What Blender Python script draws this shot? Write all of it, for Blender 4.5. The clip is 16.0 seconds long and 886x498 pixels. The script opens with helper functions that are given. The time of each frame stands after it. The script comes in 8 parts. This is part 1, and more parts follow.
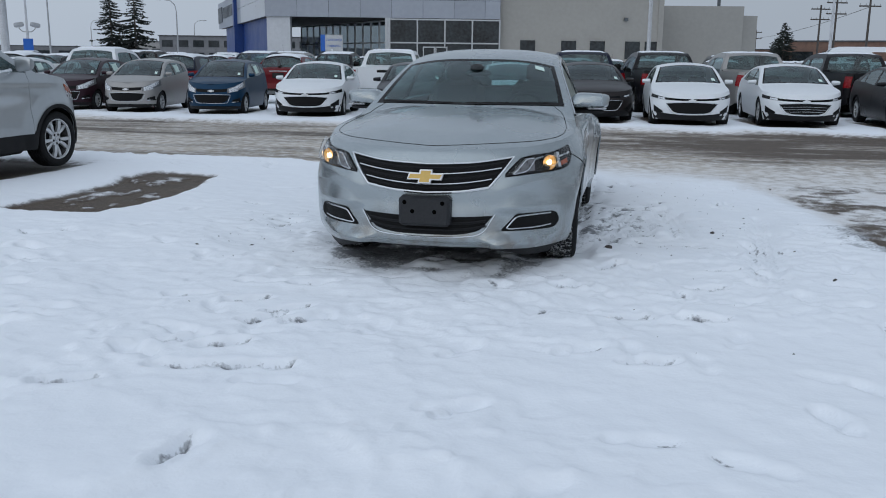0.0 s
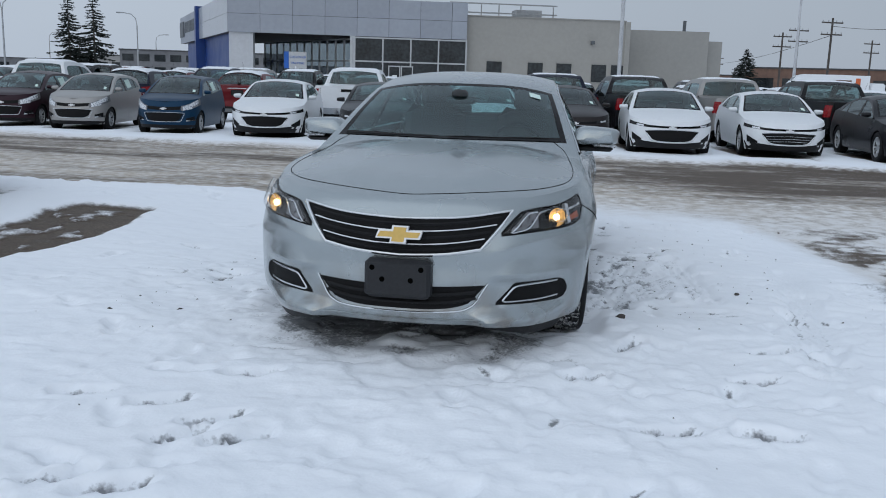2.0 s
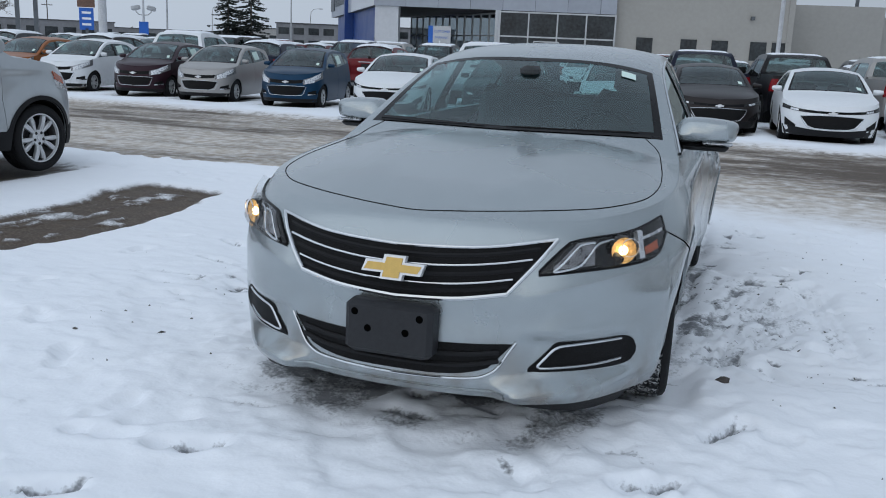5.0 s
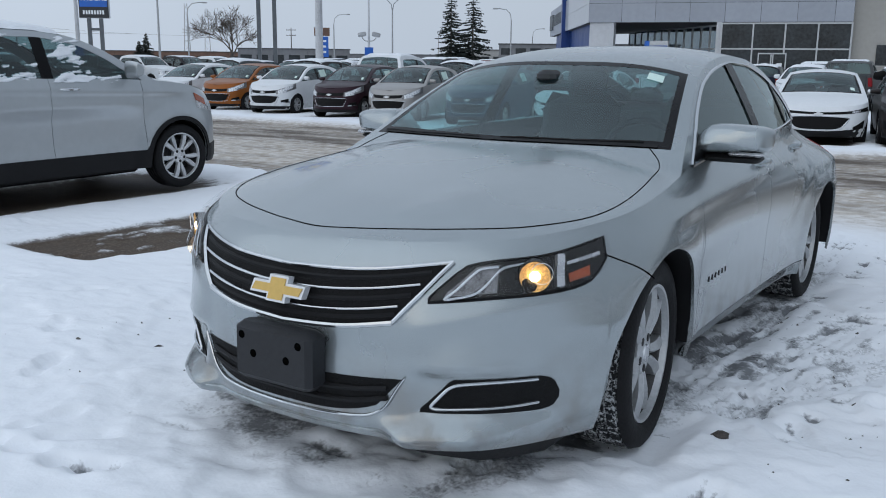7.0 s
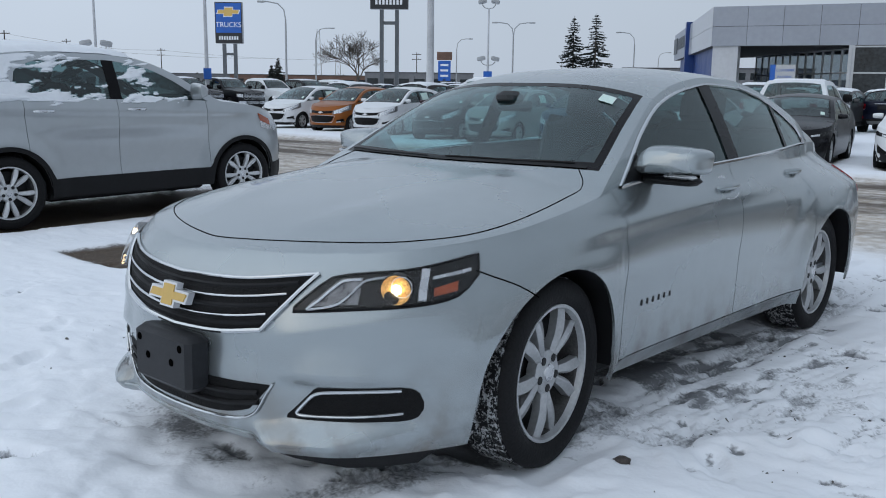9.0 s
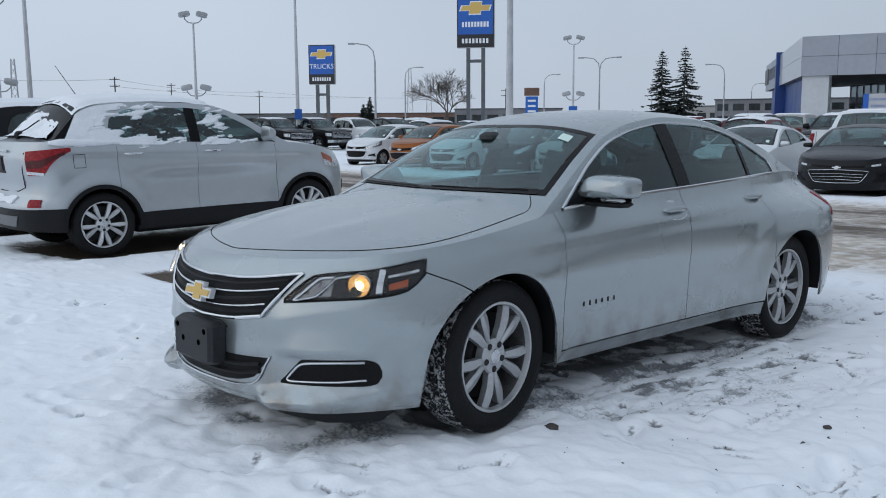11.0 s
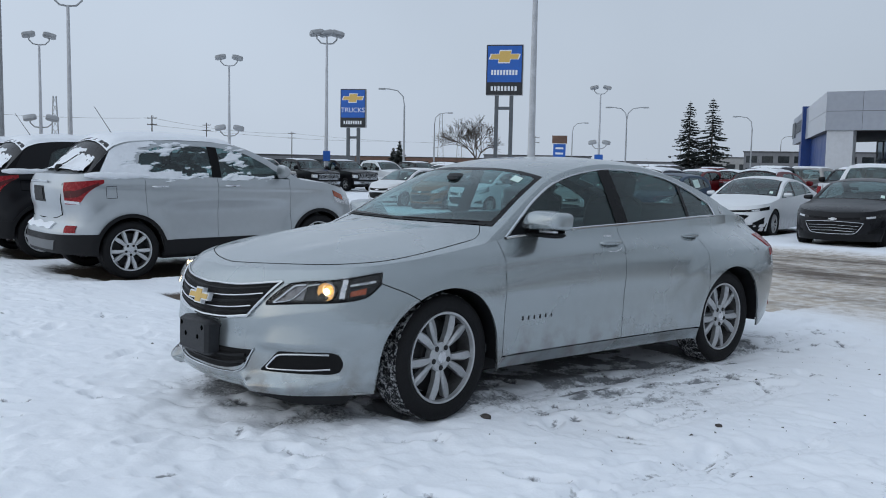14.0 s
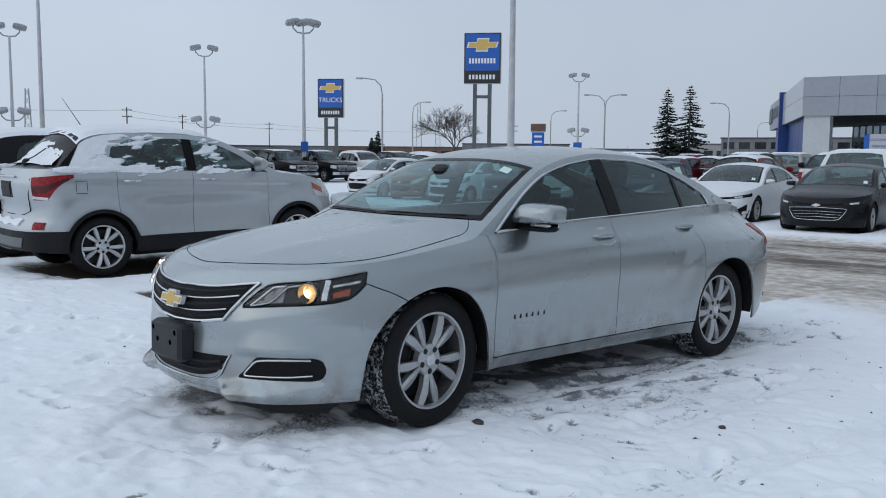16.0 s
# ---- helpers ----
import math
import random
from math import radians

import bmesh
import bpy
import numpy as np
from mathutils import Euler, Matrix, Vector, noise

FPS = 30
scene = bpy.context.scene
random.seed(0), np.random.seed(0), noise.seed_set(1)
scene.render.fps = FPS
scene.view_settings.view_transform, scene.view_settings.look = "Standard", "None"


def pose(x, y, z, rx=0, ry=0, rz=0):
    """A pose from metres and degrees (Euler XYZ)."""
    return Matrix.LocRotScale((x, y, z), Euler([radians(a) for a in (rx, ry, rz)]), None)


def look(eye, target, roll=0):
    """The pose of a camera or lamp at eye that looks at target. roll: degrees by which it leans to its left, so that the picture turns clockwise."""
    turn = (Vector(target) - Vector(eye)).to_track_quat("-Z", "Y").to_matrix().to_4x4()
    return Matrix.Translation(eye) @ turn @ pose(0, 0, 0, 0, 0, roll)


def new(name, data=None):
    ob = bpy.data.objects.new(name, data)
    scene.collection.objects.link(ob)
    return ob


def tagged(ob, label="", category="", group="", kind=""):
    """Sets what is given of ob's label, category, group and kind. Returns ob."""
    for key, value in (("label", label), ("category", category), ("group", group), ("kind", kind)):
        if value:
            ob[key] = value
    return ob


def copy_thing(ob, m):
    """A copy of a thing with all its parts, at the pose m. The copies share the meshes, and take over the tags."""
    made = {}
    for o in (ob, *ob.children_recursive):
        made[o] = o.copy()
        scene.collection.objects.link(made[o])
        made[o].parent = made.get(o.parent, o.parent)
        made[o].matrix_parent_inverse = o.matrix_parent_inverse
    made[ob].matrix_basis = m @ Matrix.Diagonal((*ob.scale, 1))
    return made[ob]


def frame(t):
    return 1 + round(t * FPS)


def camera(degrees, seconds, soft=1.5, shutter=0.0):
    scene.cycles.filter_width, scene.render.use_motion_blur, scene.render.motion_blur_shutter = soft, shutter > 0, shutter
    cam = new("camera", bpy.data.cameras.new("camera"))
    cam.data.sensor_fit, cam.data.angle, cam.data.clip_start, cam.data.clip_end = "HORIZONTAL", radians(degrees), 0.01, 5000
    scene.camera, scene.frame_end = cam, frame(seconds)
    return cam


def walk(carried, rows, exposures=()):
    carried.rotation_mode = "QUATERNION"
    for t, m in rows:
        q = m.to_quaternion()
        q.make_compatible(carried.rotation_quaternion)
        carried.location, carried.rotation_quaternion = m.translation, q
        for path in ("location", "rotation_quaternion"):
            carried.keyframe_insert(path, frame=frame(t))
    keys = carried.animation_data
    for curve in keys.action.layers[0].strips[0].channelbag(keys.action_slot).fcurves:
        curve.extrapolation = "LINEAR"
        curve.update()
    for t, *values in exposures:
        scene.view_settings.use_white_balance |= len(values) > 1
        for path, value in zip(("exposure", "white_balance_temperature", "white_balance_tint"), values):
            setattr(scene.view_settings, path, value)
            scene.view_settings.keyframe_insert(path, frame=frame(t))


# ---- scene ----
cam = camera(52.8, 16.0, soft=1.0)
PATH = [
    (0, (1.254, -5.381, 1.385), (0.857, -3.465, 0.97), 0.6),
    (0.5, (1.193, -5.046, 1.365), (0.77, -3.141, 0.926), 0.6),
    (1, (1.079, -4.719, 1.388), (0.671, -2.8, 0.997), 1.6),
    (1.5, (0.989, -4.538, 1.423), (0.634, -2.604, 1.06), 1.2),
    (2, (0.918, -4.158, 1.413), (0.601, -2.219, 1.041), 1.7),
    (2.5, (0.869, -3.989, 1.435), (0.552, -2.047, 1.078), 2.0),
    (3, (0.796, -3.831, 1.48), (0.469, -1.89, 1.125), 1.1),
    (3.5, (0.793, -3.53, 1.451), (0.425, -1.604, 1.057), 1.2),
    (4, (0.868, -3.261, 1.437), (0.4, -1.37, 0.985), 1.7),
    (6.3, (1.595, -2.245, 1.389), (0.74, -0.478, 1.006), 1.2),
    (6.5, (1.683, -2.167, 1.392), (0.768, -0.432, 1.003), 0.7),
    (7, (1.95, -2.025, 1.376), (0.882, -0.384, 0.97), 0.6),
    (7.5, (2.126, -1.849, 1.366), (1.011, -0.238, 0.965), 2.0),
    (8, (2.266, -1.647, 1.373), (1.106, -0.065, 0.983), 2.0),
    (8.2, (2.312, -1.599, 1.369), (1.108, -0.051, 0.976), 1.6),
    (9.25, (2.735, -1.64, 1.375), (1.435, -0.16, 1.023), 0.65),
    (10.3, (3.222, -1.82, 1.398), (1.831, -0.421, 1.069), 0.1),
    (10.5, (3.372, -1.83, 1.398), (1.944, -0.465, 1.087), -0.2),
    (11, (3.607, -1.884, 1.412), (2.161, -0.532, 1.13), -0.3),
    (11.5, (3.82, -1.979, 1.405), (2.343, -0.658, 1.139), 0.3),
    (12, (4.066, -2.02, 1.406), (2.522, -0.768, 1.184), 0.3),
    (12.5, (4.31, -2.041, 1.412), (2.761, -0.791, 1.215), 0.3),
    (13, (4.46, -2.164, 1.389), (2.935, -0.885, 1.195), 0.7),
    (13.5, (4.548, -2.238, 1.388), (3.045, -0.935, 1.184), 1.1),
    (14, (4.5, -2.195, 1.395), (3.003, -0.881, 1.211), 1.1),
    (14.5, (4.415, -2.091, 1.398), (2.908, -0.789, 1.212), 0.7),
    (15, (4.346, -2.037, 1.392), (2.828, -0.751, 1.178), 0.9),
    (15.5, (4.305, -2.044, 1.405), (2.806, -0.737, 1.196), 1.0),
    (16, (4.267, -2.045, 1.406), (2.803, -0.699, 1.199), 0.5),
]
walk(cam, [(t, look(eye, target, roll)) for t, eye, target, roll in PATH], exposures=((0.0, -0.29), (2.0, -0.21), (4.0, -0.17), (6.5, -0.12), (9.0, -0.14), (12.0, -0.18), (16.0, -0.19)))

# ---- world and light: flat overcast winter daylight ----
world = bpy.data.worlds.new("overcast_sky")
scene.world = world
world.use_nodes = True
wn, wl = world.node_tree.nodes, world.node_tree.links
wn.clear()
w_out = wn.new("ShaderNodeOutputWorld")
w_bg = wn.new("ShaderNodeBackground")
w_sky = wn.new("ShaderNodeTexSky")
w_sky.sky_type = "NISHITA"
w_sky.sun_disc = False
w_sky.sun_elevation, w_sky.sun_rotation = radians(23), radians(191)
w_sky.dust_density = 4.0
w_geo = wn.new("ShaderNodeTexCoord")
w_sep = wn.new("ShaderNodeSeparateXYZ")
w_ramp = wn.new("ShaderNodeValToRGB")
w_ramp.color_ramp.elements[0].position, w_ramp.color_ramp.elements[0].color = 0.0, (5.85, 6.75, 8.0, 1)
w_ramp.color_ramp.elements[1].position, w_ramp.color_ramp.elements[1].color = 0.95, (6.95, 8.1, 9.75, 1)
w_low = w_ramp.color_ramp.elements.new(0.22)
w_low.color = (6.0, 6.95, 8.25, 1)
w_noise = wn.new("ShaderNodeTexNoise")
w_noise.inputs["Scale"].default_value, w_noise.inputs["Detail"].default_value = 2.2, 4.0
w_cloud = wn.new("ShaderNodeMapRange")
w_cloud.inputs["From Min"].default_value, w_cloud.inputs["From Max"].default_value = 0.3, 0.7
w_cloud.inputs["To Min"].default_value, w_cloud.inputs["To Max"].default_value = 0.93, 1.05
w_mul = wn.new("ShaderNodeMix")
w_mul.data_type, w_mul.blend_type = "RGBA", "MULTIPLY"
w_mul.inputs[0].default_value = 1.0
w_mix = wn.new("ShaderNodeMix")
w_mix.data_type = "RGBA"
w_mix.inputs[0].default_value = 0.93
wl.new(w_geo.outputs["Generated"], w_sep.inputs[0])
wl.new(w_sep.outputs["Z"], w_ramp.inputs[0])
wl.new(w_geo.outputs["Generated"], w_noise.inputs["Vector"])
wl.new(w_noise.outputs[0], w_cloud.inputs["Value"])
w_side = wn.new("ShaderNodeVectorMath")
w_side.operation, w_side.inputs[1].default_value = "DOT_PRODUCT", (-0.20, -0.11, 0.0)
w_lean = wn.new("ShaderNodeMath")
w_lean.operation, w_lean.inputs[1].default_value = "ADD", 0.88
w_both = wn.new("ShaderNodeMath")
w_both.operation = "MULTIPLY"
wl.new(w_geo.outputs["Generated"], w_side.inputs[0])
wl.new(w_side.outputs["Value"], w_lean.inputs[0])
wl.new(w_lean.outputs[0], w_both.inputs[0])
wl.new(w_cloud.outputs[0], w_both.inputs[1])
wl.new(w_ramp.outputs[0], w_mul.inputs[6])
wl.new(w_both.outputs[0], w_mul.inputs[7])
wl.new(w_sky.outputs[0], w_mix.inputs[6])
wl.new(w_mul.outputs[2], w_mix.inputs[7])
wl.new(w_mix.outputs[2], w_bg.inputs["Color"])
w_bg.inputs["Strength"].default_value = 0.107
wl.new(w_bg.outputs[0], w_out.inputs[0])

sun = new("sun", bpy.data.lights.new("sun", "SUN"))
sun.data.energy, sun.data.angle, sun.data.color = 0.8, radians(115), (0.90, 0.96, 1.0)
sun.matrix_world = look((-6, -30, 16), (0, 0, 0))


# ---- materials ----
def material(name, color, rough=0.5, metal=0.0, vary=0.12, scale=6.0, bump=0.0, bump_scale=60.0, coat=0.0, spec=0.5, tint=None, per_object=0.0, uneven=1.0):
    """A plain surface with two scales of colour change, roughness change and fine relief."""
    m = bpy.data.materials.new(name)
    m.use_nodes = True
    nt = m.node_tree
    b = nt.nodes["Principled BSDF"]
    tc = nt.nodes.new("ShaderNodeTexCoord")
    n1 = nt.nodes.new("ShaderNodeTexNoise")
    n1.inputs["Scale"].default_value, n1.inputs["Detail"].default_value = scale, 6.0
    n2 = nt.nodes.new("ShaderNodeTexNoise")
    n2.inputs["Scale"].default_value, n2.inputs["Detail"].default_value = scale * 9, 3.0
    add = nt.nodes.new("ShaderNodeMath")
    add.operation = "ADD"
    rng = nt.nodes.new("ShaderNodeMapRange")
    rng.inputs["From Min"].default_value, rng.inputs["From Max"].default_value = 0.7, 1.3
    mix = nt.nodes.new("ShaderNodeMix")
    mix.data_type = "RGBA"
    dark = tint or [c * (1 - 2 * vary) for c in color]
    mix.inputs[6].default_value = (*dark, 1)
    mix.inputs[7].default_value = (*[min(1, c * (1 + vary)) for c in color], 1)
    nt.links.new(tc.outputs["Object"], n1.inputs["Vector"])
    nt.links.new(tc.outputs["Object"], n2.inputs["Vector"])
    nt.links.new(n1.outputs[0], add.inputs[0])
    nt.links.new(n2.outputs[0], add.inputs[1])
    nt.links.new(add.outputs[0], rng.inputs["Value"])
    nt.links.new(rng.outputs[0], mix.inputs[0])
    last = mix.outputs[2]
    if per_object:
        info = nt.nodes.new("ShaderNodeObjectInfo")
        r2 = nt.nodes.new("ShaderNodeMapRange")
        r2.inputs["To Min"].default_value, r2.inputs["To Max"].default_value = 1 - per_object, 1 + per_object
        hsv = nt.nodes.new("ShaderNodeHueSaturation")
        nt.links.new(info.outputs["Random"], r2.inputs["Value"])
        nt.links.new(r2.outputs[0], hsv.inputs["Value"])
        nt.links.new(last, hsv.inputs["Color"])
        last = hsv.outputs[0]
    nt.links.new(last, b.inputs["Base Color"])
    rr = nt.nodes.new("ShaderNodeMapRange")
    rr.inputs["From Min"].default_value, rr.inputs["From Max"].default_value = 0.3, 0.7
    rr.inputs["To Min"].default_value, rr.inputs["To Max"].default_value = max(0, rough - 0.06 * uneven), min(1, rough + 0.08 * uneven)
    nt.links.new(n1.outputs[0], rr.inputs["Value"])
    nt.links.new(rr.outputs[0], b.inputs["Roughness"])
    b.inputs["Metallic"].default_value = metal
    b.inputs["Coat Weight"].default_value = coat
    b.inputs["Coat Roughness"].default_value = 0.06
    b.inputs["Specular IOR Level"].default_value = spec
    if bump:
        n3 = nt.nodes.new("ShaderNodeTexNoise")
        n3.inputs["Scale"].default_value, n3.inputs["Detail"].default_value = bump_scale, 5.0
        bp = nt.nodes.new("ShaderNodeBump")
        bp.inputs["Strength"].default_value, bp.inputs["Distance"].default_value = bump, 0.01
        nt.links.new(tc.outputs["Object"], n3.inputs["Vector"])
        nt.links.new(n3.outputs[0], bp.inputs["Height"])
        nt.links.new(bp.outputs[0], b.inputs["Normal"])
    return m


def car_paint(name, color, metal=0.5, rough=0.33, dirt=0.5, coat=0.12):
    """Clear-coated paint with fine flake, and road salt that thins out up the body."""
    m = material(name, color, rough, metal, vary=0.02, scale=1.5, coat=coat, spec=0.5 if coat > 0.3 else 0.22, uneven=0.2)
    nt = m.node_tree
    b = nt.nodes["Principled BSDF"]
    old = b.inputs["Base Color"].links[0].from_socket
    tc = nt.nodes.new("ShaderNodeTexCoord")
    sep = nt.nodes.new("ShaderNodeSeparateXYZ")
    rng = nt.nodes.new("ShaderNodeMapRange")
    rng.inputs["From Min"].default_value, rng.inputs["From Max"].default_value = 0.55, 0.15
    noi = nt.nodes.new("ShaderNodeTexNoise")
    noi.inputs["Scale"].default_value, noi.inputs["Detail"].default_value = 9.0, 8.0
    th = nt.nodes.new("ShaderNodeMapRange")
    th.inputs["From Min"].default_value, th.inputs["From Max"].default_value = 0.42, 0.7
    mul = nt.nodes.new("ShaderNodeMath")
    mul.operation = "MULTIPLY"
    mul2 = nt.nodes.new("ShaderNodeMath")
    mul2.operation, mul2.inputs[1].default_value = "MULTIPLY", dirt
    mix = nt.nodes.new("ShaderNodeMix")
    mix.data_type = "RGBA"
    mix.inputs[7].default_value = (0.20, 0.178, 0.155, 1)
    nt.links.new(tc.outputs["Object"], sep.inputs[0])
    nt.links.new(sep.outputs["Z"], rng.inputs["Value"])
    nt.links.new(tc.outputs["Object"], noi.inputs["Vector"])
    nt.links.new(noi.outputs[0], th.inputs["Value"])
    nt.links.new(rng.outputs[0], mul.inputs[0])
    nt.links.new(th.outputs[0], mul.inputs[1])
    nt.links.new(mul.outputs[0], mul2.inputs[0])
    nt.links.new(mul2.outputs[0], mix.inputs[0])
    nt.links.new(old, mix.inputs[6])
    nt.links.new(mix.outputs[2], b.inputs["Base Color"])
    return m


def glass_material(name, tint, clear, rough=0.02, ior=1.55):
    """Tinted car glass: part see-through, with a mirror-like surface."""
    m = bpy.data.materials.new(name)
    m.use_nodes = True
    nt = m.node_tree
    nt.nodes.clear()
    out = nt.nodes.new("ShaderNodeOutputMaterial")
    tr = nt.nodes.new("ShaderNodeBsdfTransparent")
    tr.inputs[0].default_value = (*[c * clear for c in tint], 1)
    gl = nt.nodes.new("ShaderNodeBsdfGlossy")
    gl.inputs["Roughness"].default_value = rough
    gl.inputs["Color"].default_value = (0.62 + 0.38 * tint[0], 0.6 + 0.4 * tint[1], 0.6 + 0.4 * tint[2], 1)
    lw = nt.nodes.new("ShaderNodeLayerWeight")
    lw.inputs["Blend"].default_value = 0.5
    pw = nt.nodes.new("ShaderNodeMath")
    pw.operation, pw.inputs[1].default_value = "POWER", 4.5
    fr = nt.nodes.new("ShaderNodeMapRange")
    fr.inputs["To Min"].default_value = 1.15 * ((ior - 1) / (ior + 1)) ** 2
    nt.links.new(lw.outputs["Facing"], pw.inputs[0])
    nt.links.new(pw.outputs[0], fr.inputs["Value"])
    mx = nt.nodes.new("ShaderNodeMixShader")
    nt.links.new(fr.outputs[0], mx.inputs[0])
    nt.links.new(tr.outputs[0], mx.inputs[1])
    nt.links.new(gl.outputs[0], mx.inputs[2])
    nt.links.new(mx.outputs[0], out.inputs[0])
    return m


def glow(name, color, strength):
    m = bpy.data.materials.new(name)
    m.use_nodes = True
    b = m.node_tree.nodes["Principled BSDF"]
    b.inputs["Base Color"].default_value = (*color, 1)
    b.inputs["Emission Color"].default_value = (*color, 1)
    b.inputs["Emission Strength"].default_value = strength
    return m


M = {}
M["silver"] = car_paint("silver_paint", (0.365, 0.40, 0.412), 0.82, 0.27, 1.0, 0.5)
M["pale_silver"] = car_paint("pale_silver_paint", (0.45, 0.475, 0.492), 0.75, 0.31, 0.4, 0.35)
M["white"] = car_paint("white_paint", (0.72, 0.74, 0.76), 0.0, 0.38, 0.35)
M["black"] = car_paint("black_paint", (0.006, 0.006, 0.008), 0.0, 0.28, 0.02, 0.05)
M["maroon"] = car_paint("maroon_paint", (0.024, 0.008, 0.014), 0.2, 0.35, 0.03, 0.05)
M["beige"] = car_paint("champagne_paint", (0.34, 0.33, 0.32), 0.4, 0.36, 0.15)
M["blue"] = car_paint("blue_paint", (0.004, 0.033, 0.075), 0.3, 0.35, 0.03, 0.05)
M["orange"] = car_paint("orange_paint", (0.27, 0.085, 0.016), 0.3, 0.35, 0.1)
M["red"] = car_paint("red_paint", (0.12, 0.006, 0.010), 0.2, 0.35, 0.1)
M["brown"] = car_paint("brown_paint", (0.022, 0.018, 0.018), 0.3, 0.35, 0.03, 0.05)
M["navy"] = car_paint("navy_paint", (0.006, 0.009, 0.024), 0.2, 0.35, 0.03, 0.05)
M["grey"] = car_paint("grey_paint", (0.06, 0.063, 0.066), 0.3, 0.35, 0.1)
M["chrome"] = material("chrome", (0.60, 0.615, 0.63), 0.12, 1.0, vary=0.03)
M["bright"] = material("bright_satin_metal", (0.72, 0.73, 0.75), 0.35, 0.4, vary=0.03)
M["trim"] = material("black_plastic_trim", (0.0075, 0.0075, 0.0085), 0.55, vary=0.15, bump=0.15, bump_scale=400, spec=0.25)
M["gloss_black"] = material("gloss_black_trim", (0.007, 0.007, 0.008), 0.24, vary=0.1, spec=0.12)
M["grey_plastic"] = material("grey_bumper_plastic", (0.14, 0.145, 0.15), 0.5, vary=0.1)
M["mesh"] = material("dark_grille_mesh", (0.0035, 0.0035, 0.004), 0.6, vary=0.2, bump=0.6, bump_scale=160, spec=0.2)
M["rubber"] = material("tyre_rubber", (0.009, 0.009, 0.010), 0.75, vary=0.25, scale=12, bump=0.3, bump_scale=90, spec=0.25)
M["alloy"] = material("silver_alloy", (0.47, 0.48, 0.49), 0.36, 0.6, vary=0.08, scale=8)
M["alloy_bright"] = material("bright_silver_alloy", (0.62, 0.63, 0.64), 0.34, 0.5, vary=0.08, scale=8)
# barrel alloy darkened to paint in the shade behind the spokes, plus brake dust
M["shaded_dusty_alloy"] = material("brake_dusted_alloy", (0.085, 0.083, 0.082), 0.6, 0.3, vary=0.25, scale=14)
M["dark_metal"] = material("dark_brake_metal", (0.016, 0.016, 0.017), 0.6, 0.2, vary=0.3, scale=20)
M["gold"] = material("gold_emblem", (0.62, 0.41, 0.12), 0.4, 0.3, vary=0.04, bump=0.2, bump_scale=250)
M["red_lamp"] = material("red_lamp_lens", (0.27, 0.004, 0.009), 0.25, vary=0.2, scale=30, coat=0.1, spec=0.3)
M["red_dark"] = material("dark_red_lamp_band", (0.075, 0.002, 0.004), 0.2, vary=0.2, scale=30, coat=0.2, spec=0.3)
M["amber"] = material("amber_lens", (0.34, 0.065, 0.018), 0.2, vary=0.15, scale=30, coat=0.5)
M["lamp_silver"] = material("lamp_reflector", (0.66, 0.67, 0.69), 0.28, 0.8, vary=0.1, scale=30)
M["lamp_dark"] = material("lamp_housing", (0.014, 0.014, 0.014), 0.22, 0.3, vary=0.3, scale=25)
M["lamp_grey"] = material("grey_lamp_reflector", (0.24, 0.24, 0.25), 0.3, 0.6, vary=0.3, scale=25)
M["bulb"] = glow("lit_halogen_bulb", (1.0, 0.74, 0.40), 9.0)
M["shroud"] = material("smoked_lamp_shroud", (0.035, 0.033, 0.032), 0.25, 0.6, vary=0.2, scale=40)
M["bowl"] = material("amber_lit_projector_bowl", (0.74, 0.48, 0.20), 0.32, 0.35, vary=0.4, scale=110, bump=0.8, bump_scale=180)
M["tread"] = None
M["lens"] = glass_material("clear_lamp_lens", (1, 1, 1), 0.95, ior=1.28)
M["windscreen"] = glass_material("windscreen_glass", (0.64, 0.93, 0.95), 0.90, ior=1.78)
M["side_glass"] = glass_material("side_window_glass", (0.70, 0.95, 0.95), 0.62)
M["dark_glass"] = glass_material("dark_window_glass", (0.64, 0.86, 0.87), 0.58, ior=1.68)
M["cloth"] = material("charcoal_seat_cloth", (0.045, 0.048, 0.051), 0.85, vary=0.25, scale=20, bump=0.2, bump_scale=300)
M["dash"] = material("grey_dashboard_vinyl", (0.085, 0.092, 0.096), 0.6, vary=0.15, bump=0.2, bump_scale=300)
M["paper"] = material("pale_green_sticker_paper", (0.62, 0.78, 0.72), 0.6, vary=0.05)
M["bracket"] = material("black_bracket_plastic", (0.021, 0.022, 0.025), 0.5, vary=0.12, bump=0.15, bump_scale=400, spec=0.3)
M["plate_hole"] = material("dark_screw_hole", (0.002, 0.002, 0.002), 0.95, vary=0.1, spec=0.0)
M["white_plain"] = material("white_sign_paint", (0.75, 0.76, 0.78), 0.5, vary=0.05)
M["blue_sign"] = material("blue_sign_panel", (0.008, 0.10, 0.42), 0.4, vary=0.08, scale=1.5)
M["black_sign"] = material("black_sign_panel", (0.012, 0.013, 0.016), 0.4, vary=0.1)
M["galv"] = material("galvanised_steel", (0.36, 0.37, 0.38), 0.5, 0.4, vary=0.12, scale=3)
M["white_pole"] = material("weathered_white_pole_paint", (0.50, 0.51, 0.53), 0.55, vary=0.12, scale=2)
M["dark_post"] = material("grey_steel_post", (0.10, 0.11, 0.12), 0.5, 0.3, vary=0.15, scale=2)
M["timber"] = material("weathered_pole_timber", (0.075, 0.065, 0.058), 0.9, vary=0.25, scale=3, bump=0.5, bump_scale=40)
M["needle"] = material("spruce_needles", (0.022, 0.030, 0.026), 0.85, vary=0.35, scale=0.6)
M["bark"] = material("bare_tree_bark", (0.085, 0.072, 0.062), 0.9, vary=0.25, scale=3)
